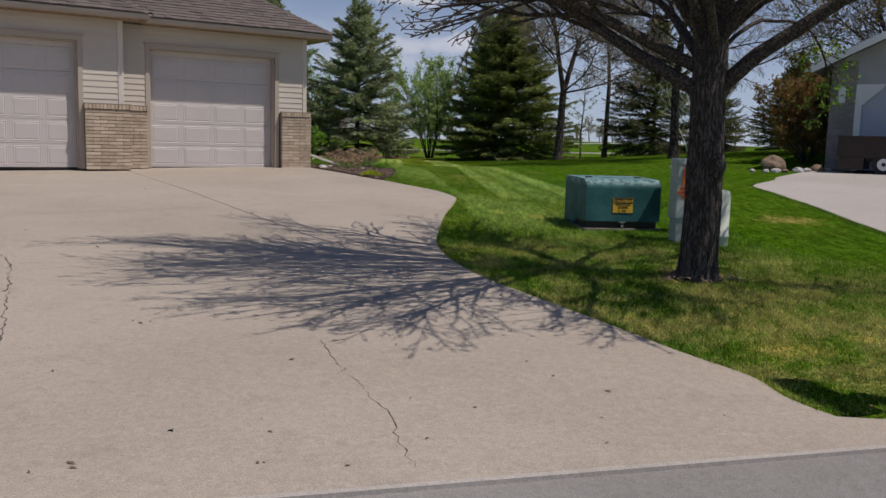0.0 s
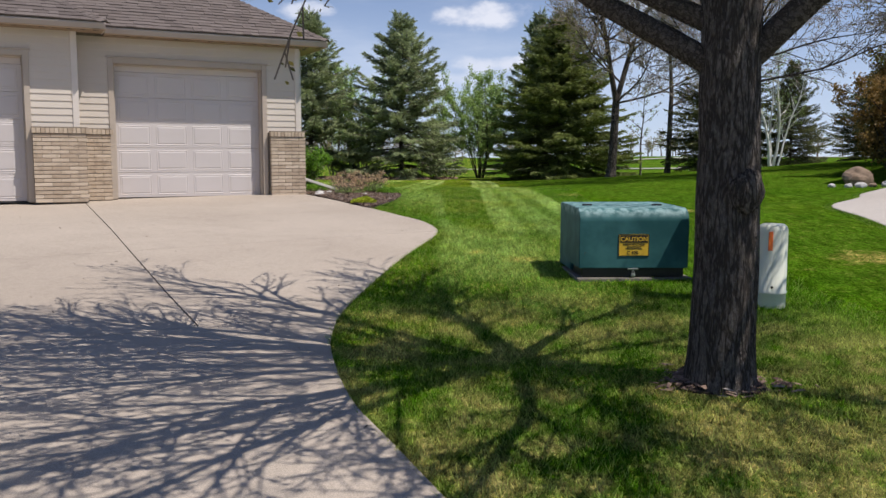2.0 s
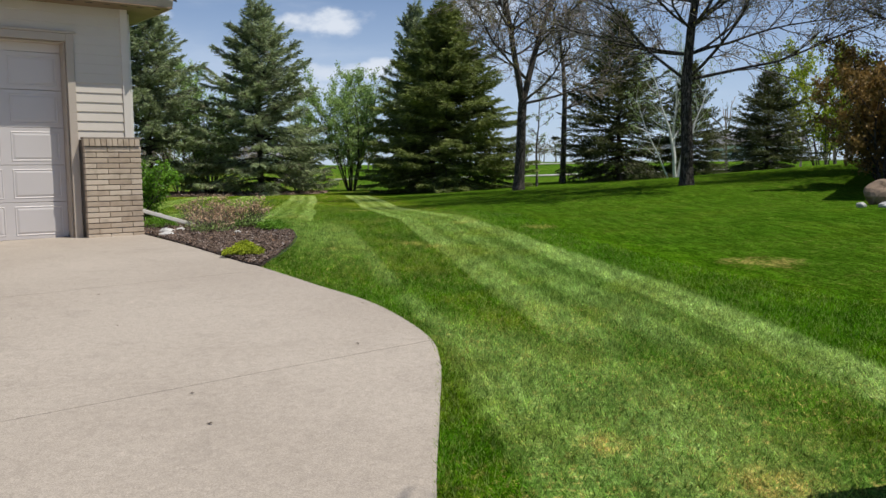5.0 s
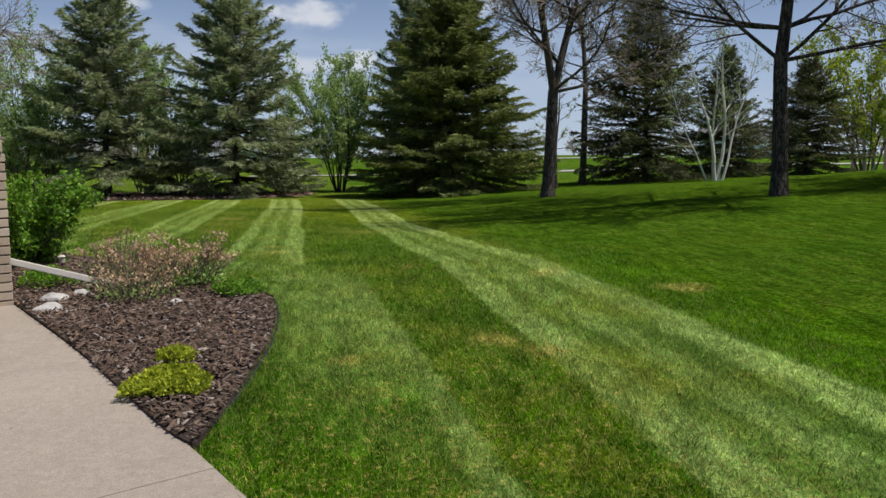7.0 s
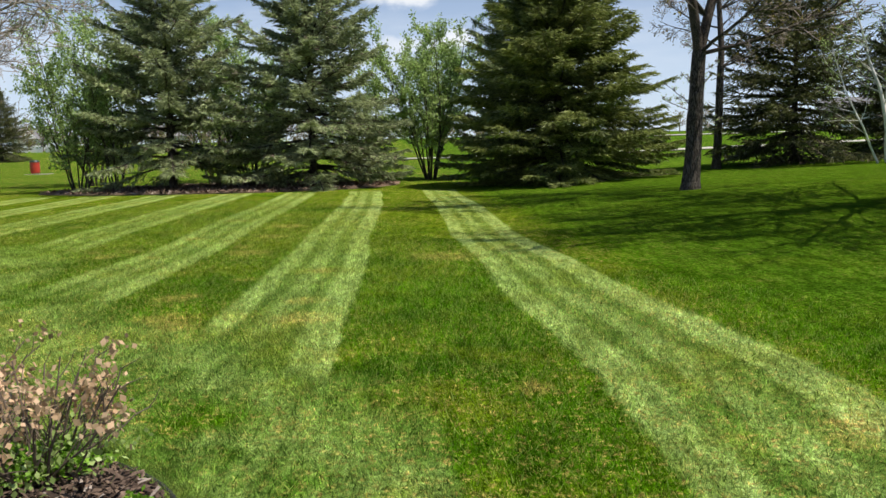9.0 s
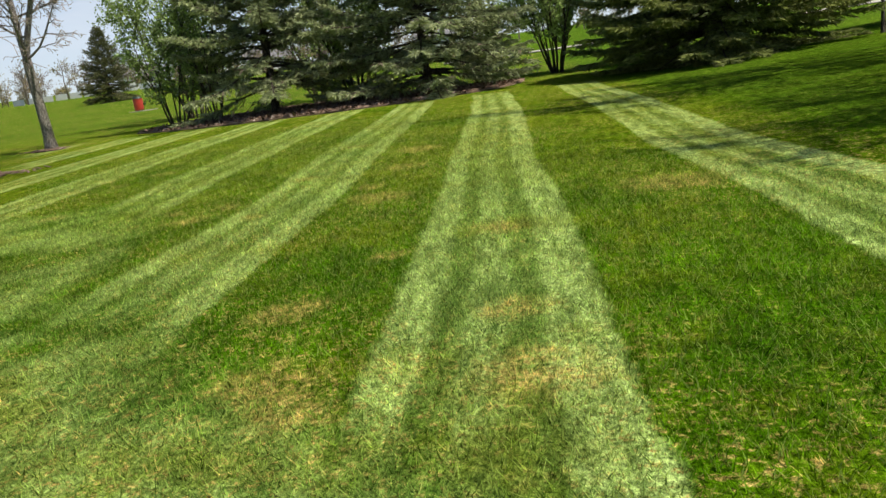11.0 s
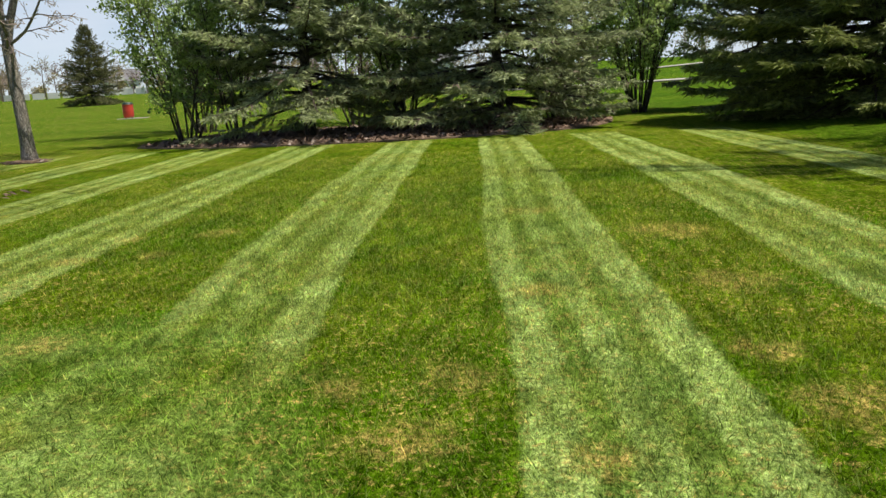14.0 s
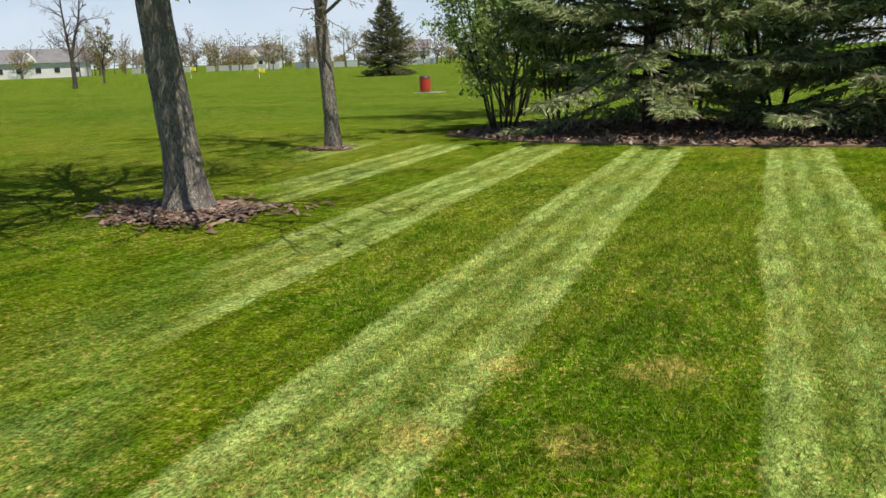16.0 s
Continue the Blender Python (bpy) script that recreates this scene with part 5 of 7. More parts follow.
garage_door(*D1, 0.205, 4)
garage_door(*D2, STEP + 0.205, 8)


# soffit, gutter and roof
def eave(x0, x1, y, side):
    hpart("soffit", box(x0, x1, y - OVER + 0.01, y + 0.1, SOFFIT, SOFFIT + 0.015), m_soffit, "vented tan soffit")
    u = x0 + 0.15
    while u < x1 - 0.15:
        hpart("soffit_slot", box(u, u + 0.09, y - OVER + 0.14, y - OVER + 0.17, SOFFIT - 0.004, SOFFIT - 0.0005), m_seal)
        u += 0.22
    prof = [(0, 0.015), (0.0, 0.125), (-0.012, 0.125), (-0.012, 0.11), (-0.02, 0.11), (-0.105, 0.115), (-0.115, 0.128), (-0.128, 0.125), (-0.128, 0.10), (-0.095, 0.03), (-0.085, 0.015)]
    bm = extrude_profile(prof, x0, x1)
    bmesh.ops.transform(bm, matrix=Matrix(((0, 1, 0, 0), (1, 0, 0, 0), (0, 0, 1, 0), (0, 0, 0, 1))), verts=bm.verts)
    bmesh.ops.recalc_face_normals(bm, faces=bm.faces)
    g = hpart("gutter", bm, m_gutter_metal, "taupe metal gutter")
    g.location = (0, y - OVER + 0.11, SOFFIT - 0.005)


eave(L_STEP + 0.5, OX, 0.0, 1)
eave(LEFT, L_STEP + OVER, STEP, 1)
hpart("soffit", box(0.0, OX - 0.01, 0.1, DEPTH, SOFFIT, SOFFIT + 0.015), m_soffit)
hpart("fascia", box(OX - 0.02, OX, -OVER + 0.11, DEPTH + OVER, SOFFIT - 0.005, SOFFIT + 0.13), m_trim)
hpart("fascia", box(L_STEP + OVER - 0.02, L_STEP + OVER, STEP - OVER + 0.11, -OVER + 0.1, SOFFIT - 0.005, SOFFIT + 0.13), m_trim)
EZ = SOFFIT + 0.13
RIDGE = DEPTH / 2 + OVER


def roof_face(pts, lift=0.0):
    bm = bmesh.new()
    bm.faces.new([bm.verts.new((x, y, EZ + z + lift)) for x, y, z in pts])
    r = bmesh.ops.extrude_face_region(bm, geom=bm.faces[:])
    for v in r["geom"]:
        if isinstance(v, bmesh.types.BMVert):
            v.co.z -= 0.03
    bmesh.ops.recalc_face_normals(bm, faces=bm.faces)
    return bm


S = RIDGE
roof = new("roof")
roof.parent = house
roof["label"] = "hip roof of brown asphalt shingles"
part("deck", roof_face([(OX, -OVER, 0), (OX - S, -OVER + S, S * PITCH), (LEFT, -OVER + S, S * PITCH), (LEFT, -OVER, 0)]), m_mortar, roof)
part("deck", roof_face([(OX, -OVER, 0), (OX, DEPTH + OVER, 0), (OX - S, -OVER + S, S * PITCH)]), m_shingle_rest, roof)
part("deck", roof_face([(OX, DEPTH + OVER, 0), (LEFT, DEPTH + OVER, 0), (LEFT, -OVER + S, S * PITCH), (OX - S, -OVER + S, S * PITCH)]), m_shingle_rest, roof)
SF = RIDGE - STEP / 2
LX, LY = L_STEP + OVER, STEP - OVER
part("deck", roof_face([(LX, LY, 0), (LX - SF, LY + SF, SF * PITCH), (LEFT, LY + SF, SF * PITCH), (LEFT, LY, 0)]), m_mortar, roof)
part("deck", roof_face([(LX, LY, 0), (LX, LY - STEP, 0), (LX - SF, LY - STEP + SF, SF * PITCH), (LX - SF, LY + SF, SF * PITCH)]), m_mortar, roof)


# shingles, row by row up the slopes
def shingle_mesh(w):
    h, t = 0.150, 0.024
    s = math.atan(PITCH)
    bm = box(0.002, w - 0.002, 0, 0.175, 0, t)
    for v in bm.verts:
        if v.co.y > 0.1:
            v.co.z -= 0.014
    bmesh.ops.transform(bm, matrix=Matrix.Rotation(s, 4, "X"), verts=bm.verts)
    me = bpy.data.meshes.new("shingle")
    bm.normal_update()
    bm.to_mesh(me)
    bm.free()
    return me


shingle_sizes = [shingle_mesh(w) for w in (0.16, 0.24, 0.34)]
CO = math.cos(math.atan(PITCH))


def shingle_rows(x_left, x_right, y0, rows, hip, valley, singles):
    """Rows on a slope that starts at y0; the right end follows the hip, and the left one the valley."""
    rng = random.Random(5)
    V, F, made = [], [], 0
    for r in range(rows):
        run = r * 0.140 * CO
        right = x_right - run - 0.05 if hip else x_right
        left = max(x_left, valley - run) if valley is not None else x_left
        x = right - 0.02
        while x > left + 0.05:
            k = rng.randrange(3)
            w = (0.16, 0.24, 0.34)[k]
            x -= w
            place = (x, y0 + run, EZ + run * PITCH + 0.003 + rng.choice((0.0, 0.0, 0.007)))
            if made < singles and x > -6.6:
                ob = mesh_part("shingle", shingle_sizes[k], m_shingle, roof)
                ob.location = place
                made += 1
            else:
                me = shingle_sizes[k]
                n0 = len(V)
                V += [(v.co.x + place[0], v.co.y + place[1], v.co.z + place[2]) for v in me.vertices]
                F += [[i + n0 for i in p.vertices] for p in me.polygons]
    ob = mesh_part("shingles", np_mesh("shingles", V, F), m_shingle_rest, roof)
    ob["kind"] = "stuff"


shingle_rows(LEFT, OX, -OVER - 0.03, 30, True, LX, 300)
shingle_rows(LEFT, LX, LY - 0.03, 32, True, None, 0)


def ridge_line(p, q, n):
    """Bent cap shingles lapped along a hip, each a part of the roof on one mesh."""
    p, q = Vector(p), Vector(q)
    d = (q - p).normalized()
    side = d.cross(Vector((0, 0, 1))).normalized()
    up = side.cross(d)
    step = (q - p) / n
    bm = bmesh.new()
    top, low = [], []
    for c, lift in ((Vector(), 0.046), (step * 1.25, 0.030)):
        top.append([bm.verts.new(c + side * s * 0.15 + up * (lift - abs(s) * 0.055)) for s in (-1, 0, 1)])
        low.append([bm.verts.new(v.co - up * 0.008) for v in top[-1]])
    for j in (0, 1):
        bm.faces.new((top[0][j], top[0][j + 1], top[1][j + 1], top[1][j]))
        bm.faces.new((low[1][j], low[1][j + 1], low[0][j + 1], low[0][j]))
        for e in (0, 1):
            bm.faces.new((low[e][j], low[e][j + 1], top[e][j + 1], top[e][j]))
    for e in (0, 2):
        bm.faces.new((top[0][e], top[1][e], low[1][e], low[0][e]))
    bmesh.ops.recalc_face_normals(bm, faces=bm.faces)
    first = part("ridge_cap", bm, m_shingle, roof)
    first.location = p
    for i in range(1, n):
        mesh_part("ridge_cap", first.data, m_shingle, roof).location = p + step * i


ridge_line((OX, -OVER, EZ), (OX - S, -OVER + S, EZ + S * PITCH), 46)
ridge_line((LX, LY, EZ), (LX - SF, LY + SF, EZ + SF * PITCH), 48)

# the downspout along the corner, and its long foot in the bed
strip("downspout", 0.03, 0.10, 0.30, 0.37, 0.35, SOFFIT, m_pipe, "white metal downspout", 0.012)


# brick, piece by piece
def brick_mesh(l, h=0.060):
    bm = box(0, l, -0.055, 0.03, 0, h, 0.004)
    me = bpy.data.meshes.new("brick")
    bm.normal_update()
    bm.to_mesh(me)
    bm.free()
    return me


BRICK, HALF, SOLDIER = brick_mesh(0.288), brick_mesh(0.141), brick_mesh(0.066, 0.092)


def brick_panel(x0, x1, wall):
    y = wall - 0.12
    rng = random.Random(int(x0 * 100))
    course = 0
    z = 0.012
    lengths = {}
    while z < BASE - 0.10:
        x = x0
        first = True
        while x < x1 - 0.03:
            l = 0.288
            if first and course % 2:
                l = 0.141
            l = min(l, x1 - x)
            key = round(l, 2)
            me = BRICK if abs(l - 0.288) < 0.001 else HALF if abs(l - 0.141) < 0.001 else lengths.setdefault(key, brick_mesh(l))
            ob = mesh_part("brick", me, m_brick, house)
            ob.location = (x, y + rng.uniform(-0.003, 0.003), z)
            x += l + 0.006
            first = False
        z += 0.0725
        course += 1
    x = x0 - 0.012
    while x < x1 - 0.02:
        ob = mesh_part("brick", SOLDIER, m_brick, house)
        ob.location = (x, y - 0.022, BASE - 0.072)
        x += 0.0735
    hpart("backing", box(x0 + 0.004, x1 - 0.012, y - 0.036, wall - 0.001, 0.0, BASE + 0.02), m_mortar)
    hpart("sill", box(x0 - 0.01, x1 + 0.012, y - 0.06, wall - 0.034, BASE + 0.021, BASE + 0.045, 0.004), m_mortar)


brick_panel(-0.71, 0.025, 0.0)
brick_panel(-4.26, -3.81, 0.0)
brick_panel(-5.17, -4.27, STEP)
# side of the forward block and of the corner
for y0, y1, x in ((STEP - 0.17, -0.19, -4.275), (-0.17, 1.4, 0.02)):
    m = Matrix.Translation((x, y0, 0)) @ Matrix.Rotation(radians(90), 4, "Z")
    z, c = 0.012, 0
    while z < BASE - 0.10:
        y = 0.147 if c % 2 == 0 else 0.0
        while y + 0.288 < y1 - y0 + 0.147:
            ob = mesh_part("brick", BRICK, m_brick, house)
            ob.matrix_local = m @ Matrix.Translation((y, 0.052, z))
            y += 0.294
        z += 0.0725
        c += 1


# ---- utility boxes ----
def transformer_box():
    m = pose(1.755, 10.83, gz(2.1, 11.0) - 0.02, 0, 0, 8.5)
    t = thing("transformer_box", m, "weathered green steel electrical transformer box on a concrete pad", "utility box")
    W, D = 0.962, 0.97
    part("pad", box(-0.02, W + 0.04, -0.03, D + 0.04, 0.0, 0.042, 0.012), m_pad, t, "dirty grey concrete pad")
    part("base", box(0.03, W - 0.03, 0.03, D - 0.02, 0.048, 0.15, 0.004), m_black, t, "dark recessed base")
    # hood: rounded front edge, top rising slightly to the back
    prof = [(0.0, 0.125), (0.0, 0.53)]
    for i in range(19):
        a = radians(90 * i / 18)
        prof.append((0.12 - 0.12 * math.cos(a), 0.53 + 0.118 * math.sin(a)))
    prof += [(0.41, 0.652), (0.41, 0.125)]
    bm = extrude_profile(prof, 0, W)
    bmesh.ops.transform(bm, matrix=Matrix(((0, 1, 0, 0), (1, 0, 0, 0), (0, 0, 1, 0), (0, 0, 0, 1))), verts=bm.verts)
    bmesh.ops.recalc_face_normals(bm, faces=bm.faces)
    bmesh.ops.bevel(bm, geom=[e for e in bm.edges if e.calc_face_angle(0) > 0.8], offset=0.006, segments=2, affect="EDGES")
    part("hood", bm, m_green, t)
    prof = [(0.416, 0.06), (0.416, 0.654), (D - 0.03, 0.656), (D, 0.640), (D, 0.06)]
    bm = extrude_profile(prof, 0.004, W - 0.004)
    bmesh.ops.transform(bm, matrix=Matrix(((0, 1, 0, 0), (1, 0, 0, 0), (0, 0, 1, 0), (0, 0, 0, 1))), verts=bm.verts)
    bmesh.ops.recalc_face_normals(bm, faces=bm.faces)
    bmesh.ops.bevel(bm, geom=[e for e in bm.edges if e.calc_face_angle(0) > 0.8], offset=0.006, segments=2, affect="EDGES")
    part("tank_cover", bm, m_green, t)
    for x in (0.10, 0.74):
        part("hinge", box(x, x + 0.085, 0.372, 0.414, 0.650, 0.666, 0.004), m_black, t, "small black hinge")
    latch = part("latch", box(0.43, 0.52, -0.012, 0.01, 0.112, 0.126, 0.003), m_steel, t, "galvanised latch tab")
    lock = part("padlock", box(0.457, 0.493, -0.022, 0.004, 0.050, 0.080, 0.006), m_steel, t, "small steel padlock")
    bm = bmesh.new()
    pts = [(0.475 - 0.010 * math.cos(radians(a)), -0.009, 0.080 + 0.028 * math.sin(radians(a))) for a in range(0, 181, 20)]
    for a, b in zip(pts, pts[1:]):
        add_cyl(bm, a, b, 0.0035, 0.0035, 6)
    part("shackle", bm, m_steel, lock)
    # the warning sign
    sx, sz, sw, sh = 0.345, 0.233, 0.266, 0.192
    sign = part("warning_sign", box(sx, sx + sw, -0.004, -0.0005, sz, sz + sh), m_yellow, t, "yellow and black high voltage caution sign")
    part("sign_header", box(sx + 0.012, sx + sw - 0.012, -0.0065, -0.0042, sz + 0.117, sz + sh - 0.010), m_ink, sign)
    for a in ((sx, sx + sw, sz, sz + 0.004), (sx, sx + sw, sz + sh - 0.004, sz + sh), (sx, sx + 0.004, sz + 0.004, sz + sh - 0.004), (sx + sw - 0.004, sx + sw, sz + 0.004, sz + sh - 0.004)):
        part("sign_border", box(a[0], a[1], -0.0062, -0.0042, a[2], a[3]), m_ink, sign)

    def words(text, size, x, z, material, y=-0.0075):
        cu = bpy.data.curves.new("lettering", "FONT")
        cu.body, cu.size, cu.extrude, cu.align_x = text, size, 0.0006, "CENTER"
        cu.offset = size * 0.018
        cu.materials.append(material)
        ob = new("lettering", cu)
        ob.parent = sign
        ob.matrix_local = pose(x, y, z, 90, 0, 0)
        return ob

    c = sx + sw / 2
    words("CAUTION", 0.053, c, sz + 0.1300, m_yellow)
    words("HIGH VOLTAGE", 0.026, c, sz + 0.093, m_ink, -0.006)
    for w, z in ((0.120, 0.075), (0.145, 0.059)):
        part("print_bar", box(c - w / 2, c + w / 2, -0.0058, -0.0042, sz + z, sz + z + 0.0075), m_ink, sign)
    words("C 420", 0.042, c - 0.012, sz + 0.014, m_ink, -0.006)


transformer_box()


def tapered_box(w0, w1, d0, d1, z0, z1, bevel):
    """A case that is a little narrower or wider at its top."""
    bm = box(-0.5, 0.5, -0.5, 0.5, 0, 1)
    for v in bm.verts:
        f = v.co.z
        v.co = Vector((v.co.x * (w0 + (w1 - w0) * f), v.co.y * (d0 + (d1 - d0) * f), z0 + (z1 - z0) * f))
    bmesh.ops.bevel(bm, geom=bm.edges[:], offset=bevel, segments=3, affect="EDGES", profile=0.5)
    return bm


def pedestal():
    x, y = 2.74, 10.13
    t = thing("cable_pedestal", pose(x, y, gz(x, y) - 0.03, 0, 0, 12), "grey-green plastic cable pedestal with orange stickers", "utility box")
    part("skirt", tapered_box(0.180, 0.176, 0.17, 0.17, 0.0, 0.345, 0.012), m_grey_green, t)
    part("cover", tapered_box(0.214, 0.198, 0.195, 0.185, 0.300, 0.945, 0.014), m_grey_green, t)
    part("cap", tapered_box(0.220, 0.211, 0.206, 0.195, 0.915, 0.985, 0.014), m_grey_green, t)
    part("seam", box(-0.004, 0.004, -0.0875, -0.083, 0.02, 0.29), m_seal, t, "dark seam between the lower shells")
    part("sticker", box(-0.042, 0.050, -0.0995, -0.0945, 0.68, 0.865), m_orange, t, "orange sticker")
    for a, b, z in ((-0.022, 0.030, 0.875), (-0.065, 0.050, 0.628), (-0.095, 0.035, 0.582), (-0.040, 0.065, 0.536), (0.0, 0.055, 0.490)):
        bar = part("sticker_row", box(a, b, -0.1012, -0.0950, z, z + 0.038), m_orange, t, "row of orange letter stickers")
        n = max(2, int((b - a) / 0.028))
        for i in range(n):
            u = a + (i + 0.5) * (b - a) / n
            part("print_bar", box(u - 0.007, u + 0.007, -0.1020, -0.1010, z + 0.008, z + 0.030), m_ink, bar)
    part("lock", cyl((0.075, -0.088, 0.24), (0.075, -0.105, 0.24), 0.014), m_steel, t)


def louvred_pedestal():
    x, y = 3.05, 10.85
    t = thing("louvred_pedestal", pose(x, y, gz(x, y) - 0.04, 0, -8.5, 10), "leaning pale grey-green cable pedestal with louvres", "utility box")
    part("case", tapered_box(0.29, 0.25, 0.25, 0.22, 0.12, 0.86, 0.016), m_grey_green, t)
    part("base", tapered_box(0.25, 0.24, 0.22, 0.21, 0.0, 0.13, 0.010), m_grey_green, t)
    part("lid", tapered_box(0.275, 0.255, 0.245, 0.225, 0.845, 0.885, 0.012), m_white_green, t, "pale sun-bleached lid")
    for i in range(6):
        part("louvre", box(0.010, 0.095, -0.128, -0.112, 0.60 + i * 0.034, 0.614 + i * 0.034, 0.003), m_white_green, t)
        part("vent_slot", box(0.012, 0.093, -0.1205, -0.1165, 0.586 + i * 0.034, 0.599 + i * 0.034), m_seal, t)
    lock = part("hasp", box(0.045, 0.085, -0.142, -0.120, 0.14, 0.17, 0.003), m_steel, t, "small steel hasp")
    part("padlock", box(0.052, 0.080, -0.152, -0.130, 0.10, 0.139, 0.004), m_steel, lock)


pedestal()
louvred_pedestal()


def round_post():
    x, y = 3.13, 9.92
    t = thing("cable_post", pose(x, y, gz(x, y) - 0.03), "round off-white plastic cable marker post", "utility post")
    bm = bmesh.new()
    prof = [(0.109, 0.0), (0.109, 0.13), (0.115, 0.135), (0.115, 0.15), (0.109, 0.155), (0.107, 0.60), (0.100, 0.632), (0.08, 0.650), (0.0, 0.656)]
    rings = []
    for r, z in prof:
        rings.append([bm.verts.new((r * math.cos(6.2832 * i / 28), r * math.sin(6.2832 * i / 28), z)) for i in range(28)] if r else [bm.verts.new((0, 0, z))])
    for a, b in zip(rings, rings[1:]):
        for i in range(28):
            j = (i + 1) % 28
            bm.faces.new((a[i], a[j], b[j], b[i]) if len(b) > 1 else (a[i], a[j], b[0]))
    part("shell", bm, m_white_green, t, "", True)
    part("tag", box(-0.055, -0.025, -0.109, -0.099, 0.46, 0.60, 0.002), m_orange, t, "faded red tag")
    part("bolt", cyl((-0.02, -0.10, 0.19), (-0.02, -0.115, 0.19), 0.010, 0.010, 8), m_black, t)


round_post()


def mailbox():
    x, y = 2.648, 4.50
    t = thing("mailbox", pose(x, y, gz(x, y) - 0.02, 0, 0, 22), "black metal mailbox on a fluted black post", "mailbox")
    bm = bmesh.new()
    rings = []
    for z, r in ((0.05, 0.060), (0.13, 0.078), (0.15, 0.084), (0.58, 0.070), (0.595, 0.050), (0.66, 0.046), (0.68, 0.047), (1.02, 0.045), (1.035, 0.040)):
        ring = []
        for i in range(80):
            a = 6.28319 * i / 80
            k = r * (1 - 0.13 * (0.5 - 0.5 * math.cos(10 * a)) ** 0.7)
            ring.append(bm.verts.new((k * math.cos(a), k * math.sin(a), z)))
        if rings:
            for i in range(80):
                bm.faces.new((rings[-1][i], rings[-1][(i + 1) % 80], ring[(i + 1) % 80], ring[i]))
        rings.append(ring)
    bm.faces.new(rings[-1])
    part("post", bm, m_black, t)
    bm = bmesh.new()
    for z0, z1, a, b in ((0, 0.05, 0.125, 0.125), (0.05, 0.09, 0.118, 0.095), (0.09, 0.16, 0.095, 0.085)):
        add_cyl(bm, (0, 0, z0), (0, 0, z1), a, b, 22)
    part("base", bm, m_black, t)
    bm = bmesh.new()
    for z0, z1, a, b in ((0.57, 0.59, 0.075, 0.092), (0.59, 0.62, 0.095, 0.095), (0.62, 0.66, 0.078, 0.052)):
        add_cyl(bm, (0, 0, z0), (0, 0, z1), a, b, 20)
    part("collar", bm, m_black, t)
    part("bracket", box(-0.07, 0.07, -0.26, 0.16, 1.035, 1.055, 0.004), m_black, t)
    prof = [(-0.12, 0.0), (0.12, 0.0), (0.12, 0.092)] + [(0.12 * math.cos(radians(a)), 0.092 + 0.105 * math.sin(radians(a))) for a in range(10, 171, 10)] + [(-0.12, 0.092)]
    bm = extrude_profile(prof, -0.33, 0.195, 0.0)
    bmesh.ops.translate(bm, vec=(0, 0, 1.056), verts=bm.verts)
    part("box", bm, m_black, t)
    bm = extrude_profile([(a * 1.03, b * 1.02 + 1.054) for a, b in prof], -0.345, -0.331, 0.0)
    door = part("door", bm, m_black, t)
    part("knob", cyl((0, -0.346, 1.20), (0, -0.365, 1.20), 0.014, 0.010, 10), m_black, door)
    part("flag", box(0.123, 0.128, -0.10, -0.07, 1.15, 1.31, 0.002), m_black, t)
    for a in (-0.06, 0.06):
        part("screw", cyl((a, -0.346, 1.07), (a, -0.350, 1.07), 0.006, 0.006, 8), m_steel, door)


mailbox()


# ---- beds, stones and small plants ----
def chips(name, rng, pts, parent, material, size=(0.035, 0.095), lift=0.012, flat=0.35, label=""):
    """Bark chips strewn over points: small bent slivers."""
    n = len(pts)
    a = rng.uniform(0, 6.283, n)
    l = rng.uniform(*size, n)
    w = l * rng.uniform(0.22, 0.45, n)
    d = np.stack([np.cos(a), np.sin(a), rng.normal(0, flat, n)], -1)
    s = np.stack([-np.sin(a), np.cos(a), rng.normal(0, flat, n)], -1)
    up = np.array([0, 0, 1.0]) * (w * 0.35)[:, None]
    c = np.asarray(pts) + np.array([0, 0, lift])
    v = [c - d * l[:, None] / 2 - s * w[:, None] / 2, c - d * l[:, None] / 2 + s * w[:, None] / 2, c + d * l[:, None] / 2 + s * w[:, None] / 3, c + d * l[:, None] / 2 - s * w[:, None] / 3, c + up, c + up + d * l[:, None] * 0.2]
    V = np.stack(v, 1).reshape(-1, 3)
    f = np.array([(0, 1, 4), (1, 2, 5), (1, 5, 4), (2, 3, 5), (3, 0, 4), (3, 4, 5)])
    F = (np.arange(n)[:, None, None] * 6 + f[None]).reshape(-1, 3)
    ob = mesh_part(name, np_mesh(name, V, F), material, parent, label)
    ob["kind"] = "stuff"
    return ob


def scatter(rng, poly, n):
    xs, ys = [p[0] for p in poly], [p[1] for p in poly]
    x, y = rng.uniform(min(xs), max(xs), n), rng.uniform(min(ys), max(ys), n)
    k = inside(x, y, poly)
    return x[k], y[k]


def stone(name, x, y, size, material, label, seed, sink=0.3, group="", category="stone", z=None):
    bm = bmesh.new()
    bmesh.ops.create_icosphere(bm, subdivisions=3, radius=0.5)
    off = Vector((seed * 3.1, seed * 1.7, seed))
    for v in bm.verts:
        n1 = noise.noise(v.co * 2.2 + off)
        n2 = noise.noise(v.co * 6.0 + off)
        v.co = v.co * (1 + 0.32 * n1 + 0.08 * n2)
    bmesh.ops.scale(bm, vec=size, verts=bm.verts)
    ob = part(name, bm, material, None, "", False)
    ob.location = (x, y, (gz(x, y) if z is None else z) + size[2] * (0.5 - sink))
    ob.rotation_euler = (0, 0, seed * 1.3)
    return tagged(ob, label, category, group)


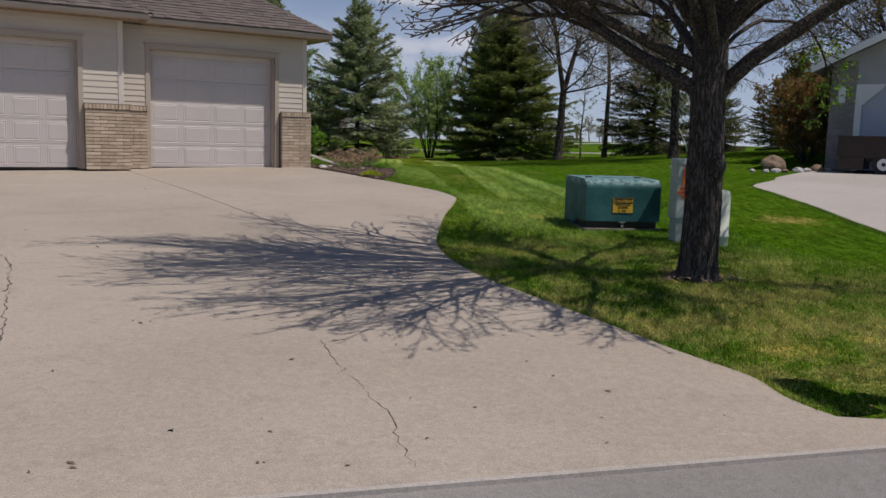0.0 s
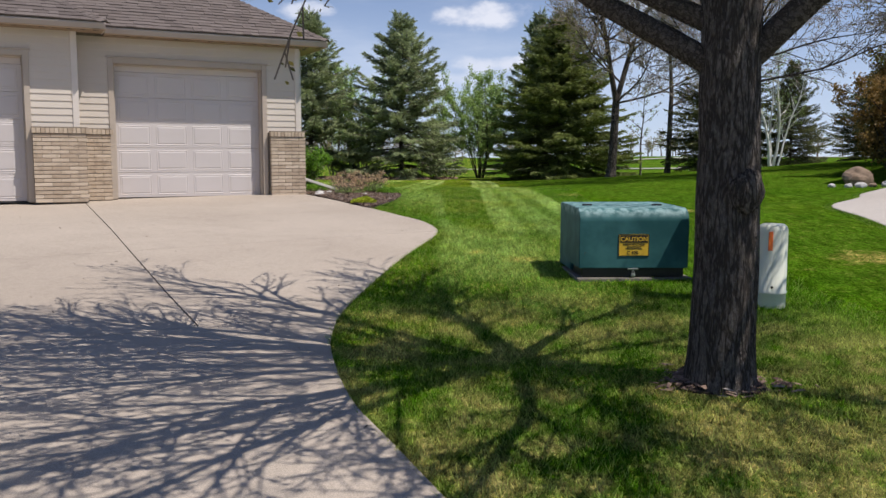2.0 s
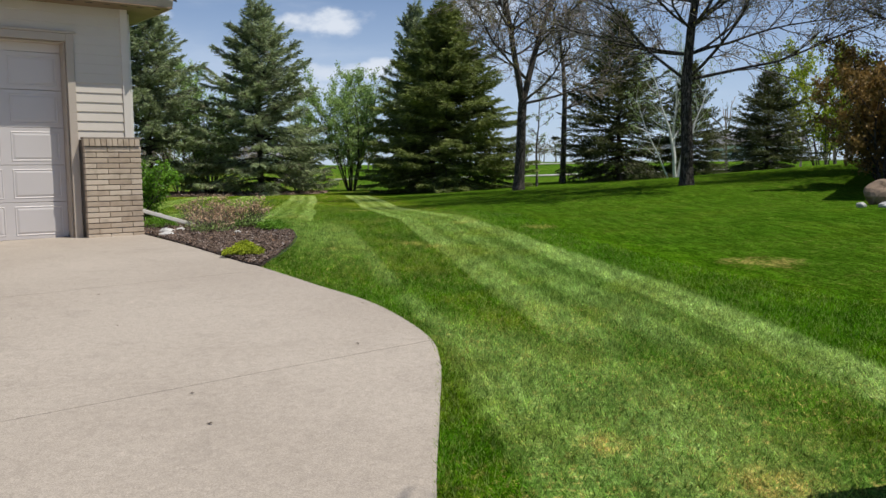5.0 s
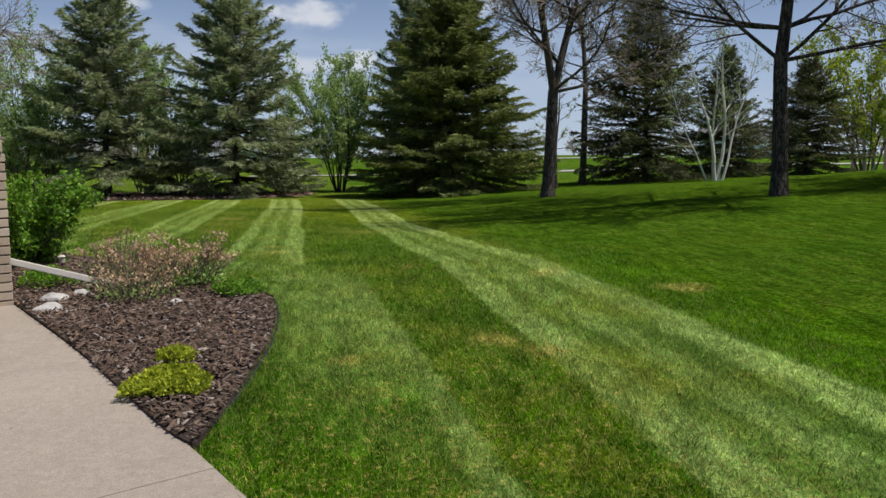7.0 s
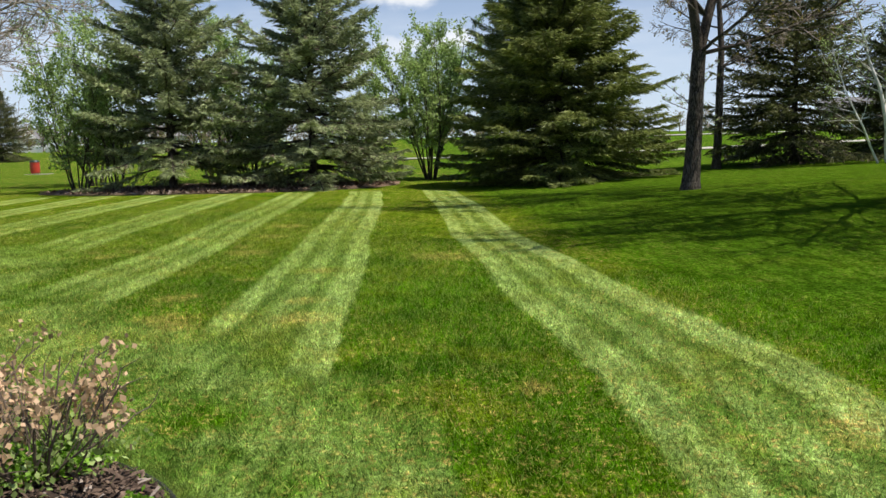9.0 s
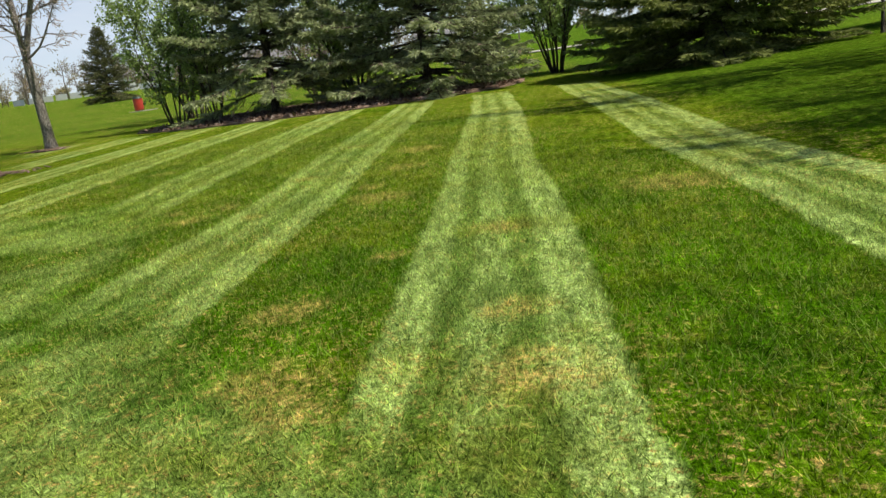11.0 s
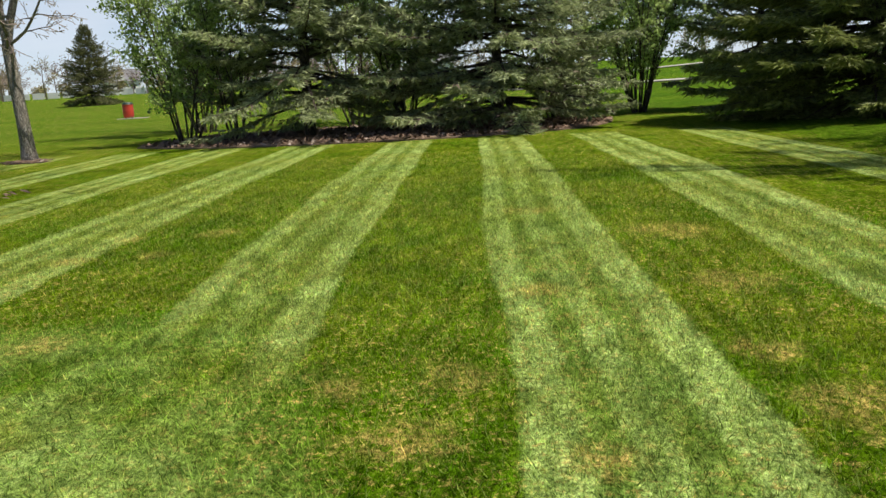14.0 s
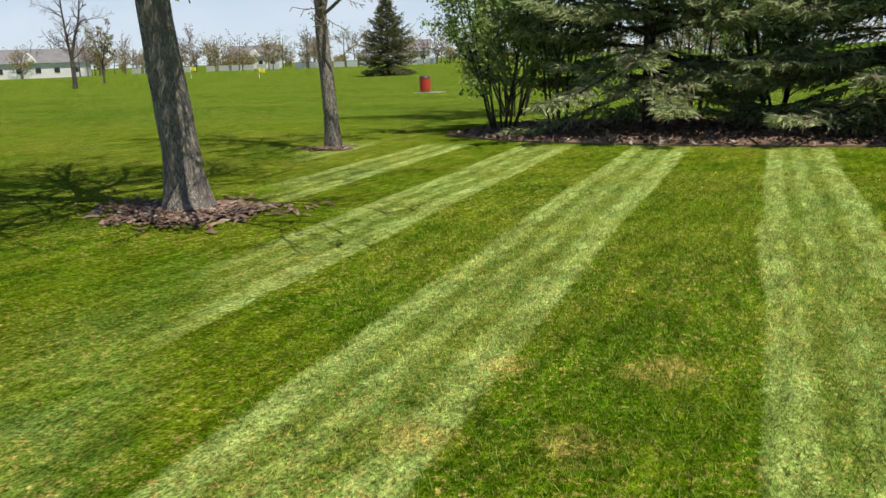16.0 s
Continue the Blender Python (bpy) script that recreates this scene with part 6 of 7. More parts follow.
BED = smooth_line([(-3.45, 20.99), (-2.46, 19.41), (-1.54, 17.82), (-1.40, 17.9), (-1.34, 18.7), (-1.32, 19.9), (-1.44, 20.95), (-1.70, 21.55), (-2.1, 21.9), (-2.6, 22.3), (-3.3, 23.3), (-4.25, 24.5), (-5.1, 25.4)]) + [from_house(0.0, 5.6), from_house(0.0, 0.1)]
bed = thing("flower_bed", pose(-2.3, 20, 0), "flower bed of brown bark mulch along the driveway", "flower bed", "", "structure")
ob = part("soil", draped(BED, 0.035, 0.10, (), 0.25), m_mulch_bed, bed)
ob.matrix_parent_inverse = bed.matrix_world.inverted()
rng = np.random.default_rng(5)
cx, cy = scatter(rng, BED, 84000)
ob = chips("bark_chips", rng, np.stack([cx, cy, ground_z(cx, cy) + 0.030 + rng.uniform(0, 0.018, len(cx))], -1), bed, m_mulch, (0.012, 0.060))
ob.matrix_parent_inverse = bed.matrix_world.inverted()
# black edging round the bed's lawn side
rim = smooth_line([(-1.40, 17.92), (-1.32, 18.7), (-1.30, 19.9), (-1.42, 20.97), (-1.68, 21.58), (-2.08, 21.93), (-2.58, 22.33), (-3.28, 23.33)])
V, F = tubes([([np.array([x, y, gz(x, y) + 0.018]) for x, y in rim], [0.012] * len(rim))], 8)
ob = mesh_part("edging", np_mesh("edging", V, F, True), m_seal, bed, "black plastic lawn edging")
ob.matrix_parent_inverse = bed.matrix_world.inverted()


def ground_cover(name, x, y, rx, ry, h, leaf, n, label, seed, size=0.022):
    rng = np.random.default_rng(seed)
    a, r = rng.uniform(0, 6.283, n), np.sqrt(rng.uniform(0, 1, n))
    edge = 1 + 0.18 * np.sin(3 * a + seed) + 0.1 * np.sin(7 * a)
    px, py = r * np.cos(a) * rx * edge, r * np.sin(a) * ry * edge
    hz = h * np.sqrt(np.clip(1 - r ** 2, 0, 1)) * (0.75 + 0.4 * rng.random(n)) * (0.8 + 0.35 * np.sin(px * 21 + seed) * np.sin(py * 19))
    V, F = leaves(rng, np.stack([px, py, hz + 0.03], -1), size, 0.008)
    t = thing(name, pose(x, y, gz(x, y) + 0.03), label, "plant")
    tagged(mesh_part("leaves", np_mesh("leaves", V, F), leaf, t), "", "", "", "stuff")
    stems = []
    for i in range(60):
        k = rng.integers(0, n)
        stems.append(([np.array([px[k] * 0.5, py[k] * 0.5, 0.0]), np.array([px[k], py[k], hz[k]])], [0.003, 0.002]))
    V, F = tubes(stems, 3)
    tagged(mesh_part("stem_mass", np_mesh("stem_mass", V, F), m_twig, t), "", "", "", "stuff")


ground_cover("sedum_plant", -1.71, 18.52, 0.20, 0.24, 0.065, m_leaf_lime, 5600, "low lime-green groundcover clump in the mulch", 3)
ground_cover("sedum_plant", -1.79, 19.08, 0.10, 0.12, 0.050, m_leaf_lime, 1700, "small lime-green groundcover clump in the mulch", 4)
ground_cover("sedum_plant", -1.74, 21.15, 0.20, 0.16, 0.11, m_leaf_green, 2200, "small green clump at the edge of the bed", 6)
ground_cover("sedum_plant", -2.22, 21.72, 0.22, 0.15, 0.10, m_leaf_green, 1600, "small green clump behind the dry flowers", 7)
ground_cover("bed_perennial", -6.22, 27.16, 0.24, 0.22, 0.40, m_leaf_green, 2600, "fresh green perennial at the rim of the stone bed", 15, 0.045)
ground_cover("sedum_plant", -3.45, 21.75, 0.25, 0.20, 0.15, m_leaf_green, 2000, "green perennial clump beside the downspout", 8)


def dry_flowers(x, y, seed, n, h, spread, few=6):
    rng = np.random.default_rng(seed)
    t = thing("dry_hydrangea", pose(x, y, gz(x, y) + 0.03), "dry brown flower stalks with papery faded heads", "plant", "dry flowers in the bed")
    lines, heads, green = [], [], []
    for i in range(n):
        a = rng.uniform(0, 6.283)
        s = spread * math.sqrt(rng.random())
        d = (math.cos(a) * s, math.sin(a) * s, h)
        ln = limb(rng, (math.cos(a) * s * 0.4, math.sin(a) * s * 0.4, -0.02), d, h * rng.uniform(0.6, 1.1), 0.005, 0.003, 5, 0.10, 0.02)
        lines.append(ln)
        sprout(rng, ln, 3, 0.3, 40, 0.6, h * 0.35, 3, 0.12, 0.03, 0.8, lines)
    for p, r in lines[::few]:
        for _ in range(26):
            heads.append(p[-1] + rng.normal(size=3) * np.array([0.042, 0.042, 0.022]))
    for p, r in lines[::2]:
        for _ in range(6):
            green.append(p[len(p) // 2] + rng.normal(size=3) * 0.05)
    V, F = tubes(lines, 4)
    mesh_part("stalk_mass", np_mesh("stalk_mass", V, F), m_dead, t)
    V, F = leaves(rng, np.array(heads), 0.030, 0.006)
    tagged(mesh_part("flower_head_mass", np_mesh("flower_head_mass", V, F), m_dry, t, "faded papery flower heads"), "", "", "", "stuff")
    V, F = leaves(rng, np.array(green) * np.array([1, 1, 0.5]), 0.03, 0.01)
    tagged(mesh_part("new_leaves", np_mesh("new_leaves", V, F), m_leaf_new, t), "", "", "", "stuff")


dry_flowers(-2.55, 21.15, 21, 44, 0.32, 0.36, 14)
dry_flowers(-2.25, 21.72, 22, 56, 0.46, 0.42, 5)
dry_flowers(-2.75, 21.75, 23, 44, 0.42, 0.44, 7)
dry_flowers(-3.00, 22.30, 24, 26, 0.44, 0.40, 9)
stone("white_stone", -3.09, 20.68, (0.24, 0.18, 0.13), m_rock_white, "pale jagged stone in the mulch", 3)
stone("white_stone", -3.20, 21.10, (0.24, 0.18, 0.14), m_rock_white, "pale jagged stone in the mulch", 5)
stone("white_stone", -3.05, 21.33, (0.17, 0.14, 0.12), m_rock_white, "pale jagged stone in the mulch", 8)
stone("white_stone", -2.18, 20.88, (0.14, 0.11, 0.10), m_rock_white, "small pale stone in the mulch", 9)
stone("white_stone", -2.98, 20.95, (0.10, 0.08, 0.06), m_rock_white, "small pale stone in the mulch", 14)
for i, (sx_, sy_) in enumerate(((-2.67, 19.95), (-2.85, 20.35), (-2.5, 20.6), (-2.75, 20.8), (-2.35, 20.2), (-3.3, 21.45), (-2.1, 19.6))):
    stone("grey_stone", sx_, sy_, (0.09, 0.07, 0.05), m_rock_grey if i % 2 else m_rock_white, "small stone in the mulch", 20 + i)

# the downspout's foot along the ground
p0, p1 = Vector((-3.58, 21.22, 0.97)), Vector((-2.85, 21.60, 0.70))
bm = bmesh.new()
dn = (p1 - p0).normalized()
add_box(bm, -0.020, 0.020, -0.027, 0.027, 0, (p1 - p0).length, 0.007, Matrix.Translation(p0) @ dn.to_track_quat("Z", "Y").to_matrix().to_4x4())
pipe = part("downspout_extension", bm, m_pipe)
tagged(pipe, "long white downspout extension lying across the bed", "drain pipe")
lamp = thing("garden_light", pose(-3.74, 22.90, gz(-3.74, 22.9) - 0.06), "small cream garden stake light beside the bush", "garden light")
part("stake", cyl((0, 0, 0), (0, 0, 0.17), 0.009), m_seal, lamp)
part("head", cyl((0, 0, 0.15), (0, 0, 0.21), 0.026, 0.036), m_trim_white, lamp)
part("cap", cyl((0, 0, 0.21), (0, 0, 0.228), 0.044, 0.02), m_trim_white, lamp)

# white stone bed behind the house
WB = [(-7.28 + 1.02 * math.cos(a), 27.62 + 1.02 * math.sin(a)) for a in np.arange(0, 6.28, 0.2)]
wbed = thing("stone_bed", pose(-7.28, 27.62, 0), "round bed of white stones with black edging", "flower bed", "", "structure")
ob = part("gravel", draped(WB, 0.02, 0.05, (), 0.25), m_rock_grey, wbed)
ob.matrix_parent_inverse = wbed.matrix_world.inverted()
ring = WB + [WB[0]]
V, F = tubes([([np.array([x, y, gz(x, y) + 0.012]) for x, y in ring], [0.016] * len(ring))], 8)
ob = mesh_part("edging", np_mesh("edging", V, F, True), m_seal, wbed, "black plastic edging")
ob.matrix_parent_inverse = wbed.matrix_world.inverted()
peb = []
for k in range(3):
    bm = bmesh.new()
    bmesh.ops.create_icosphere(bm, subdivisions=1, radius=0.5)
    for v in bm.verts:
        v.co *= 1 + 0.35 * noise.noise(v.co * 2.5 + Vector((k * 5, 1, 2)))
    me = bpy.data.meshes.new("pebble")
    bm.normal_update()
    bm.to_mesh(me)
    bm.free()
    peb.append(me)
cx, cy = scatter(rng, WB, 400)
for i, (a, b) in enumerate(list(zip(cx, cy))[:300]):
    s = rng.uniform(0.05, 0.105)
    ob = mesh_part("pebble", peb[i % 3], m_rock_white, wbed)
    ob.matrix_parent_inverse = wbed.matrix_world.inverted()
    ob.location, ob.scale = (a, b, gz(a, b) + 0.02 + s * 0.2), (s, s * 0.8, s * 0.6)
    ob.rotation_euler = (0, 0, rng.uniform(0, 6))


# litter under the spruces and mulch rings round the trees
LITTER = smooth_line([(-14.6, 46.5), (-12.5, 45.3), (-9.2, 44.9), (-6.2, 45.2), (-3.6, 46.6), (-3.0, 49.5), (-6.0, 51.0), (-10, 51.0), (-14, 49.8)])
lit = part("spruce_litter", draped(LITTER, 0.03, 0.06, (), 0.5), m_needles)
tagged(lit, "brown needle and bark litter under the spruces", "ground cover", "", "structure")
cx, cy = scatter(rng, LITTER, 6500)
ob = chips("litter_chips", rng, np.stack([cx, cy, ground_z(cx, cy) + 0.035], -1), None, m_mulch_old, (0.06, 0.22), 0.02, 0.4)
tagged(ob, "fallen twigs and bark under the spruces", "litter", "", "stuff")
for (tx, ty, r, n) in ((-13.3, 36.85, 1.05, 2300), (-15.63, 43.6, 0.55, 420), (2.33, 7.82, 0.30, 600)):
    ringp = [(tx + 0.74 * r * math.cos(a) * (1 + 0.16 * math.sin(3 * a + tx) + 0.10 * math.sin(7 * a)), ty + 0.60 * r * math.sin(a) * (1 + 0.12 * math.sin(5 * a))) for a in np.arange(0, 6.28, 0.2)]
    ob = part("mulch_ring", draped(ringp, 0.010, 0.05, (), 0.3), m_mulch_bed)
    tagged(ob, "ring of brown bark mulch round a tree trunk", "mulch", "", "structure")
    a, d = rng.uniform(0, 6.283, n), r * np.abs(rng.normal(0, 0.52, n))
    cx, cy = tx + d * np.cos(a) * (1 + 0.2 * np.sin(3 * a + tx)), ty + d * 0.8 * np.sin(a)
    k = (d > 0.15) & (d < 1.5 * r)
    cx, cy, d = cx[k], cy[k], d[k]
    hh = 0.03 * np.clip(1 - d / r, 0, 1)
    ob = chips("mulch_chips", rng, np.stack([cx, cy, ground_z(cx, cy) + 0.018 + hh], -1), ob, m_mulch_old, (0.05, 0.16) if r > 0.5 else (0.03, 0.08), 0.004, 0.20)

# ---- the neighbouring house, its trailer and stones ----
stone("boulder", 8.50, 23.3, (0.60, 0.5, 0.50), m_rock_tan, "angular tan boulder beside the pale driveway", 31, 0.22)
for i, (a, b, s) in enumerate(((8.05, 22.55, 0.20), (8.32, 22.6, 0.24), (8.60, 22.7, 0.20), (8.95, 22.75, 0.30), (9.22, 22.85, 0.26), (9.55, 23.05, 0.42), (9.9, 23.2, 0.24), (7.75, 22.7, 0.18))):
    stone("bed_stone", a, b, (s, s * 0.8, s * 0.6), m_rock_tan if i in (2, 5) else m_rock_white, "rounded fieldstone edging a planting bed", 40 + i, 0.25, "stones beside the neighbouring driveway")


def neighbour_house():
    y = 24.6
    g = gz(12, 24.6) - 0.02
    t = thing("neighbour_house", pose(10.42, 24.68, g, 0, 0, -34), "grey brick neighbouring house with white garage door and gable roof", "house")
    W, H = 9.0, 3.0
    part("wall", box(0, 0.66, 0, 0.2, 0, H), m_grey_brick, t)
    part("wall", box(6.2, W, 0, 0.2, 0, H), m_grey_brick, t)
    part("wall", box(0.66, 6.2, 0, 0.2, 2.35, H), m_gable, t)
    bm = extrude_profile([(0, H), (W, H), (W / 2, H + 2.0)], 0.0, 0.2)
    part("gable", bm, m_gable, t, "grey gable siding")
    part("wall", box(0, 0.2, 0.2, 9, 0, H), m_grey_brick, t)
    part("wall", box(W - 0.2, W, 0.2, 9, 0, H), m_grey_brick, t)
    part("wall", box(0, W, 9, 9.2, 0, H), m_grey_brick, t)
    # rows of grey brick by the corner
    for i in range(40):
        for j in range(3):
            x = 0.004 + j * 0.232 - (0.116 if i % 2 else 0)
            a, b = max(x, 0.003), min(x + 0.22, 0.65)
            if b - a > 0.05:
                ob = part("brick", box(a, b, -0.012, 0.004, i * 0.075, i * 0.075 + 0.064), m_grey_brick, t)
    door = part("garage_door", box(0.80, 6.06, 0.10, 0.16, 0.02, 2.34), m_door_shade, t, "pale garage door with clipped corners")
    for z in (0.56, 1.12, 1.68):
        part("door_rib", box(0.80, 6.06, 0.09, 0.10, z, z + 0.02), m_door_shade, door)
    for s, x in ((1, 0.66), (-1, 6.2)):
        bm = extrude_profile([(x, 2.36), (x + s * 0.75, 2.36), (x + s * 0.2, 1.80), (x, 1.80)], -0.03, 0.08)
        part("door_corner", bm, m_white_paint, t)
        part("door_trim", box(min(x, x + s * 0.16), max(x, x + s * 0.16), -0.03, 0.08, 0, 1.8), m_white_paint, t)
    for s in (0, 1):
        bm = extrude_profile([(-0.45, H - 0.32), (W / 2, H + 2.08), (W / 2, H + 2.22), (-0.45, H - 0.14)], -0.5, 9.6)
        if s:
            bmesh.ops.transform(bm, matrix=Matrix.Translation((W, 0, 0)) @ Matrix.Scale(-1, 4, (1, 0, 0)), verts=bm.verts)
            bmesh.ops.reverse_faces(bm, faces=bm.faces)
        part("roof", bm, m_roof_far, t)
        bm = extrude_profile([(-0.47, H - 0.36), (W / 2, H + 2.04), (W / 2, H + 2.22), (-0.47, H - 0.16)], -0.53, -0.502)
        if s:
            bmesh.ops.transform(bm, matrix=Matrix.Translation((W, 0, 0)) @ Matrix.Scale(-1, 4, (1, 0, 0)), verts=bm.verts)
            bmesh.ops.reverse_faces(bm, faces=bm.faces)
        part("fascia", bm, m_white_paint, t, "white bargeboard")
    lamp_ = part("wall_lamp", box(0.22, 0.40, -0.12, -0.014, 1.85, 2.25, 0.02), m_white_paint, t, "white wall lamp")
    part("lamp_plate", box(0.25, 0.37, -0.013, 0.0, 1.95, 2.32, 0.003), m_white_paint, lamp_)


neighbour_house()


def trailer():
    x, y = 9.75, 22.3
    t = thing("utility_trailer", pose(x, y, gz(x, y), 0, 0, -30), "dark brown open utility trailer on small wheels", "trailer")
    part("bed", box(0, 3.4, 0, 1.6, 0.42, 0.50, 0.01), m_brown_metal, t)
    for a in ((0, 3.4, -0.03, 0.01, 0.44, 0.95), (0, 3.4, 1.59, 1.63, 0.44, 0.95), (-0.03, 0.01, 0.01, 1.59, 0.44, 0.95), (3.39, 3.43, 0.01, 1.59, 0.44, 0.95)):
        part("side_board", box(*a, 0.006), m_brown_metal, t)
    part("rail", box(-0.05, 3.45, -0.06, 0.02, 0.93, 0.97, 0.01), m_brown_metal, t)
    part("chassis", box(0.2, 3.2, 0.3, 1.3, 0.33, 0.42, 0.01), m_black, t)
    part("skirt", box(0.0, 0.6, -0.02, 1.6, 0.12, 0.44, 0.01), m_brown_metal, t)
    for yy in (-0.02, 1.50):
        w = part("wheel", cyl((1.05, yy, 0.27), (1.05, yy + 0.14, 0.27), 0.27, 0.27, 28), m_rubber, t)
        part("rim", cyl((1.05, yy - 0.012, 0.27), (1.05, yy - 0.002, 0.27), 0.15, 0.15, 24), m_white_paint, w, "white wheel rim")
        part("hub", cyl((1.05, yy - 0.03, 0.27), (1.05, yy - 0.012, 0.27), 0.05, 0.04, 12), m_black, w)
        part("mudguard", box(0.70, 1.40, yy - 0.03, yy + 0.17, 0.56, 0.585, 0.005), m_black, t)


trailer()


# ---- the golf course and the far rim ----
def litter_barrel(x, y):
    t = thing("litter_barrel", pose(x, y, gz(x, y)) @ Matrix.Scale(0.92, 4), "red plastic litter barrel with a dark lid", "bin")
    bm = bmesh.new()
    prof = [(0.26, 0.08), (0.30, 0.2), (0.305, 0.42), (0.31, 0.45), (0.305, 0.48), (0.30, 0.75), (0.31, 0.80)]
    rings = [[bm.verts.new((r * math.cos(6.2832 * i / 20), r * math.sin(6.2832 * i / 20), z)) for i in range(20)] for r, z in prof]
    for a, b in zip(rings, rings[1:]):
        for i in range(20):
            bm.faces.new((a[i], a[(i + 1) % 20], b[(i + 1) % 20], b[i]))
    bm.faces.new(rings[0][::-1])
    part("barrel", bm, m_red, t, "", True)
    part("lid", cyl((0, 0, 0.80), (0, 0, 0.92), 0.32, 0.24, 20), m_lid, t)
    for a in (0, 2.1, 4.2):
        part("foot", cyl((0.2 * math.cos(a), 0.2 * math.sin(a), 0), (0.2 * math.cos(a), 0.2 * math.sin(a), 0.1), 0.03), m_lid, t)
    part("slab", box(-0.5, 1.0, -0.5, 0.5, -0.02, 0.03), m_gutter, t)


litter_barrel(-26.1, 69.2)


def band(name, pts, width, lift, material, label):
    L, R = [], []
    for i, (x, y) in enumerate(pts):
        x0, y0 = pts[max(i - 1, 0)]
        x1, y1 = pts[min(i + 1, len(pts) - 1)]
        n = unit(np.array([-(y1 - y0), x1 - x0]))
        L.append((x + n[0] * width / 2, y + n[1] * width / 2))
        R.append((x - n[0] * width / 2, y - n[1] * width / 2))
    V = [(x, y, gz(x, y) + lift) for x, y in L + R]
    n = len(pts)
    F = [(i, i + 1, n + i + 1, n + i) for i in range(n - 1)]
    ob = mesh_part(name, np_mesh(name, V, F), material)
    so = ob.modifiers.new("thick", "SOLIDIFY")
    so.thickness = 0.05
    return tagged(ob, label, "path", "", "structure")


band("cart_path", smooth_line([(-10, 84), (2, 86), (12, 88), (22, 92), (40, 100), (70, 105)]), 2.2, 0.06, m_path, "pale cart path across the golf course")
band("cart_path", smooth_line([(5, 122), (22, 124), (45, 130), (80, 134)]), 2.5, 0.08, m_path, "pale cart path on the far rise")


def far_house(x, y, turn, w, d, h, roof_h, label):
    t = thing("far_house", pose(x, y, gz(x, y) - 0.1, 0, 0, turn), label, "house", "far houses")
    part("wall", box(-w / 2, w / 2, -d / 2, d / 2, 0, h), m_white_paint, t)
    bm = extrude_profile([(-d / 2 - 0.5, h - 0.1), (d / 2 + 0.5, h - 0.1), (0, h + roof_h)], -w / 2 - 0.4, w / 2 + 0.4)
    bmesh.ops.transform(bm, matrix=Matrix.Rotation(radians(-90), 4, "Z"), verts=bm.verts)
    part("roof", bm, m_roof_far, t)
    n = int(w // 3)
    for i in range(n):
        a = -w / 2 + (i + 0.5) * w / n
        win = part("window", box(a - 0.6, a + 0.6, -d / 2 - 0.05, -d / 2, 0.9, 2.1), m_white_paint, t)
        part("pane", box(a - 0.5, a + 0.5, -d / 2 - 0.07, -d / 2 - 0.05, 1.0, 2.0), m_glass_far, win)
    part("gable", extrude_profile([(-1.8, h - 0.1), (1.8, h - 0.1), (0, h + roof_h * 0.7)], -d / 2 - 0.3, -d / 4), m_white_paint, t)


for i, (x, y, w, turn) in enumerate(((-150, 150, 20, 40), (-172, 146, 16, 50), (-138, 205, 12, 30), (-102, 218, 9, 25), (-72, 225, 10, 20), (-30, 225, 10, 10), (-186, 128, 16, 55))):
    far_house(x, y, turn, w, 9, 3.0, 2.6, "low white far house with a grey roof")
fence = thing("far_fence", pose(-110, 176, gz(-110, 176)), "long low white fence by the far houses", "fence")
for i in range(24):
    if i % 7 == 5:
        continue
    a = -30 + i * 2.5
    part("panel", box(a, a + 2.42, a * 0.35 - 0.03, a * 0.35 + 0.03, 0, 1.1), m_white_paint, fence)


def far_woods(name, seed, arc, n, leafy, label, h=(5, 9), leaf=0.30):
    """A far row of trees: thin forked stems with a haze of twigs, joined as one."""
    rng = np.random.default_rng(seed)
    lines, tufts = [], []
    for i in range(n):
        a = radians(rng.uniform(*arc[:2]))
        r = rng.uniform(*arc[2:])
        x, y = -6 + r * math.cos(a), 30 + r * math.sin(a)
        z, H = gz(x, y), rng.uniform(*h)
        base = np.array([x, y, z])
        lines.append(limb(rng, base, (0, 0, 1), H * 0.75, 0.16, 0.05, 4, 0.05, 0.05))
        W = H * rng.uniform(0.26, 0.55)
        k = 26
        u = rng.normal(size=(k, 3))
        u = u / np.linalg.norm(u, axis=1)[:, None] * rng.uniform(0.3, 1, (k, 1)) ** 0.5
        for q in u:
            tip = base + np.array([q[0] * W, q[1] * W, H * 0.60 + q[2] * H * 0.40])
            root = base + np.array([q[0] * W * 0.25, q[1] * W * 0.25, max(H * 0.2, H * 0.45 + q[2] * H * 0.25)])
            lines.append(([root, (root + tip) / 2 + rng.normal(size=3) * 0.15, tip], [0.06, 0.04, 0.012]))
            tufts += [tip - (tip - root) * rng.random() * 0.7 for _ in range(9)]
    t = thing(name, pose(0, 0, 0), label, "trees", "", "stuff")
    V, F = tubes(lines, 3)
    tagged(mesh_part("stems", np_mesh("stems", V, F), m_far_twig, t), "", "", "", "stuff")
    if leafy:
        V, F = leaves(rng, np.array(tufts), leaf, 0.25)
        tagged(mesh_part("foliage", np_mesh("foliage", V, F), leafy, t), "", "", "", "stuff")


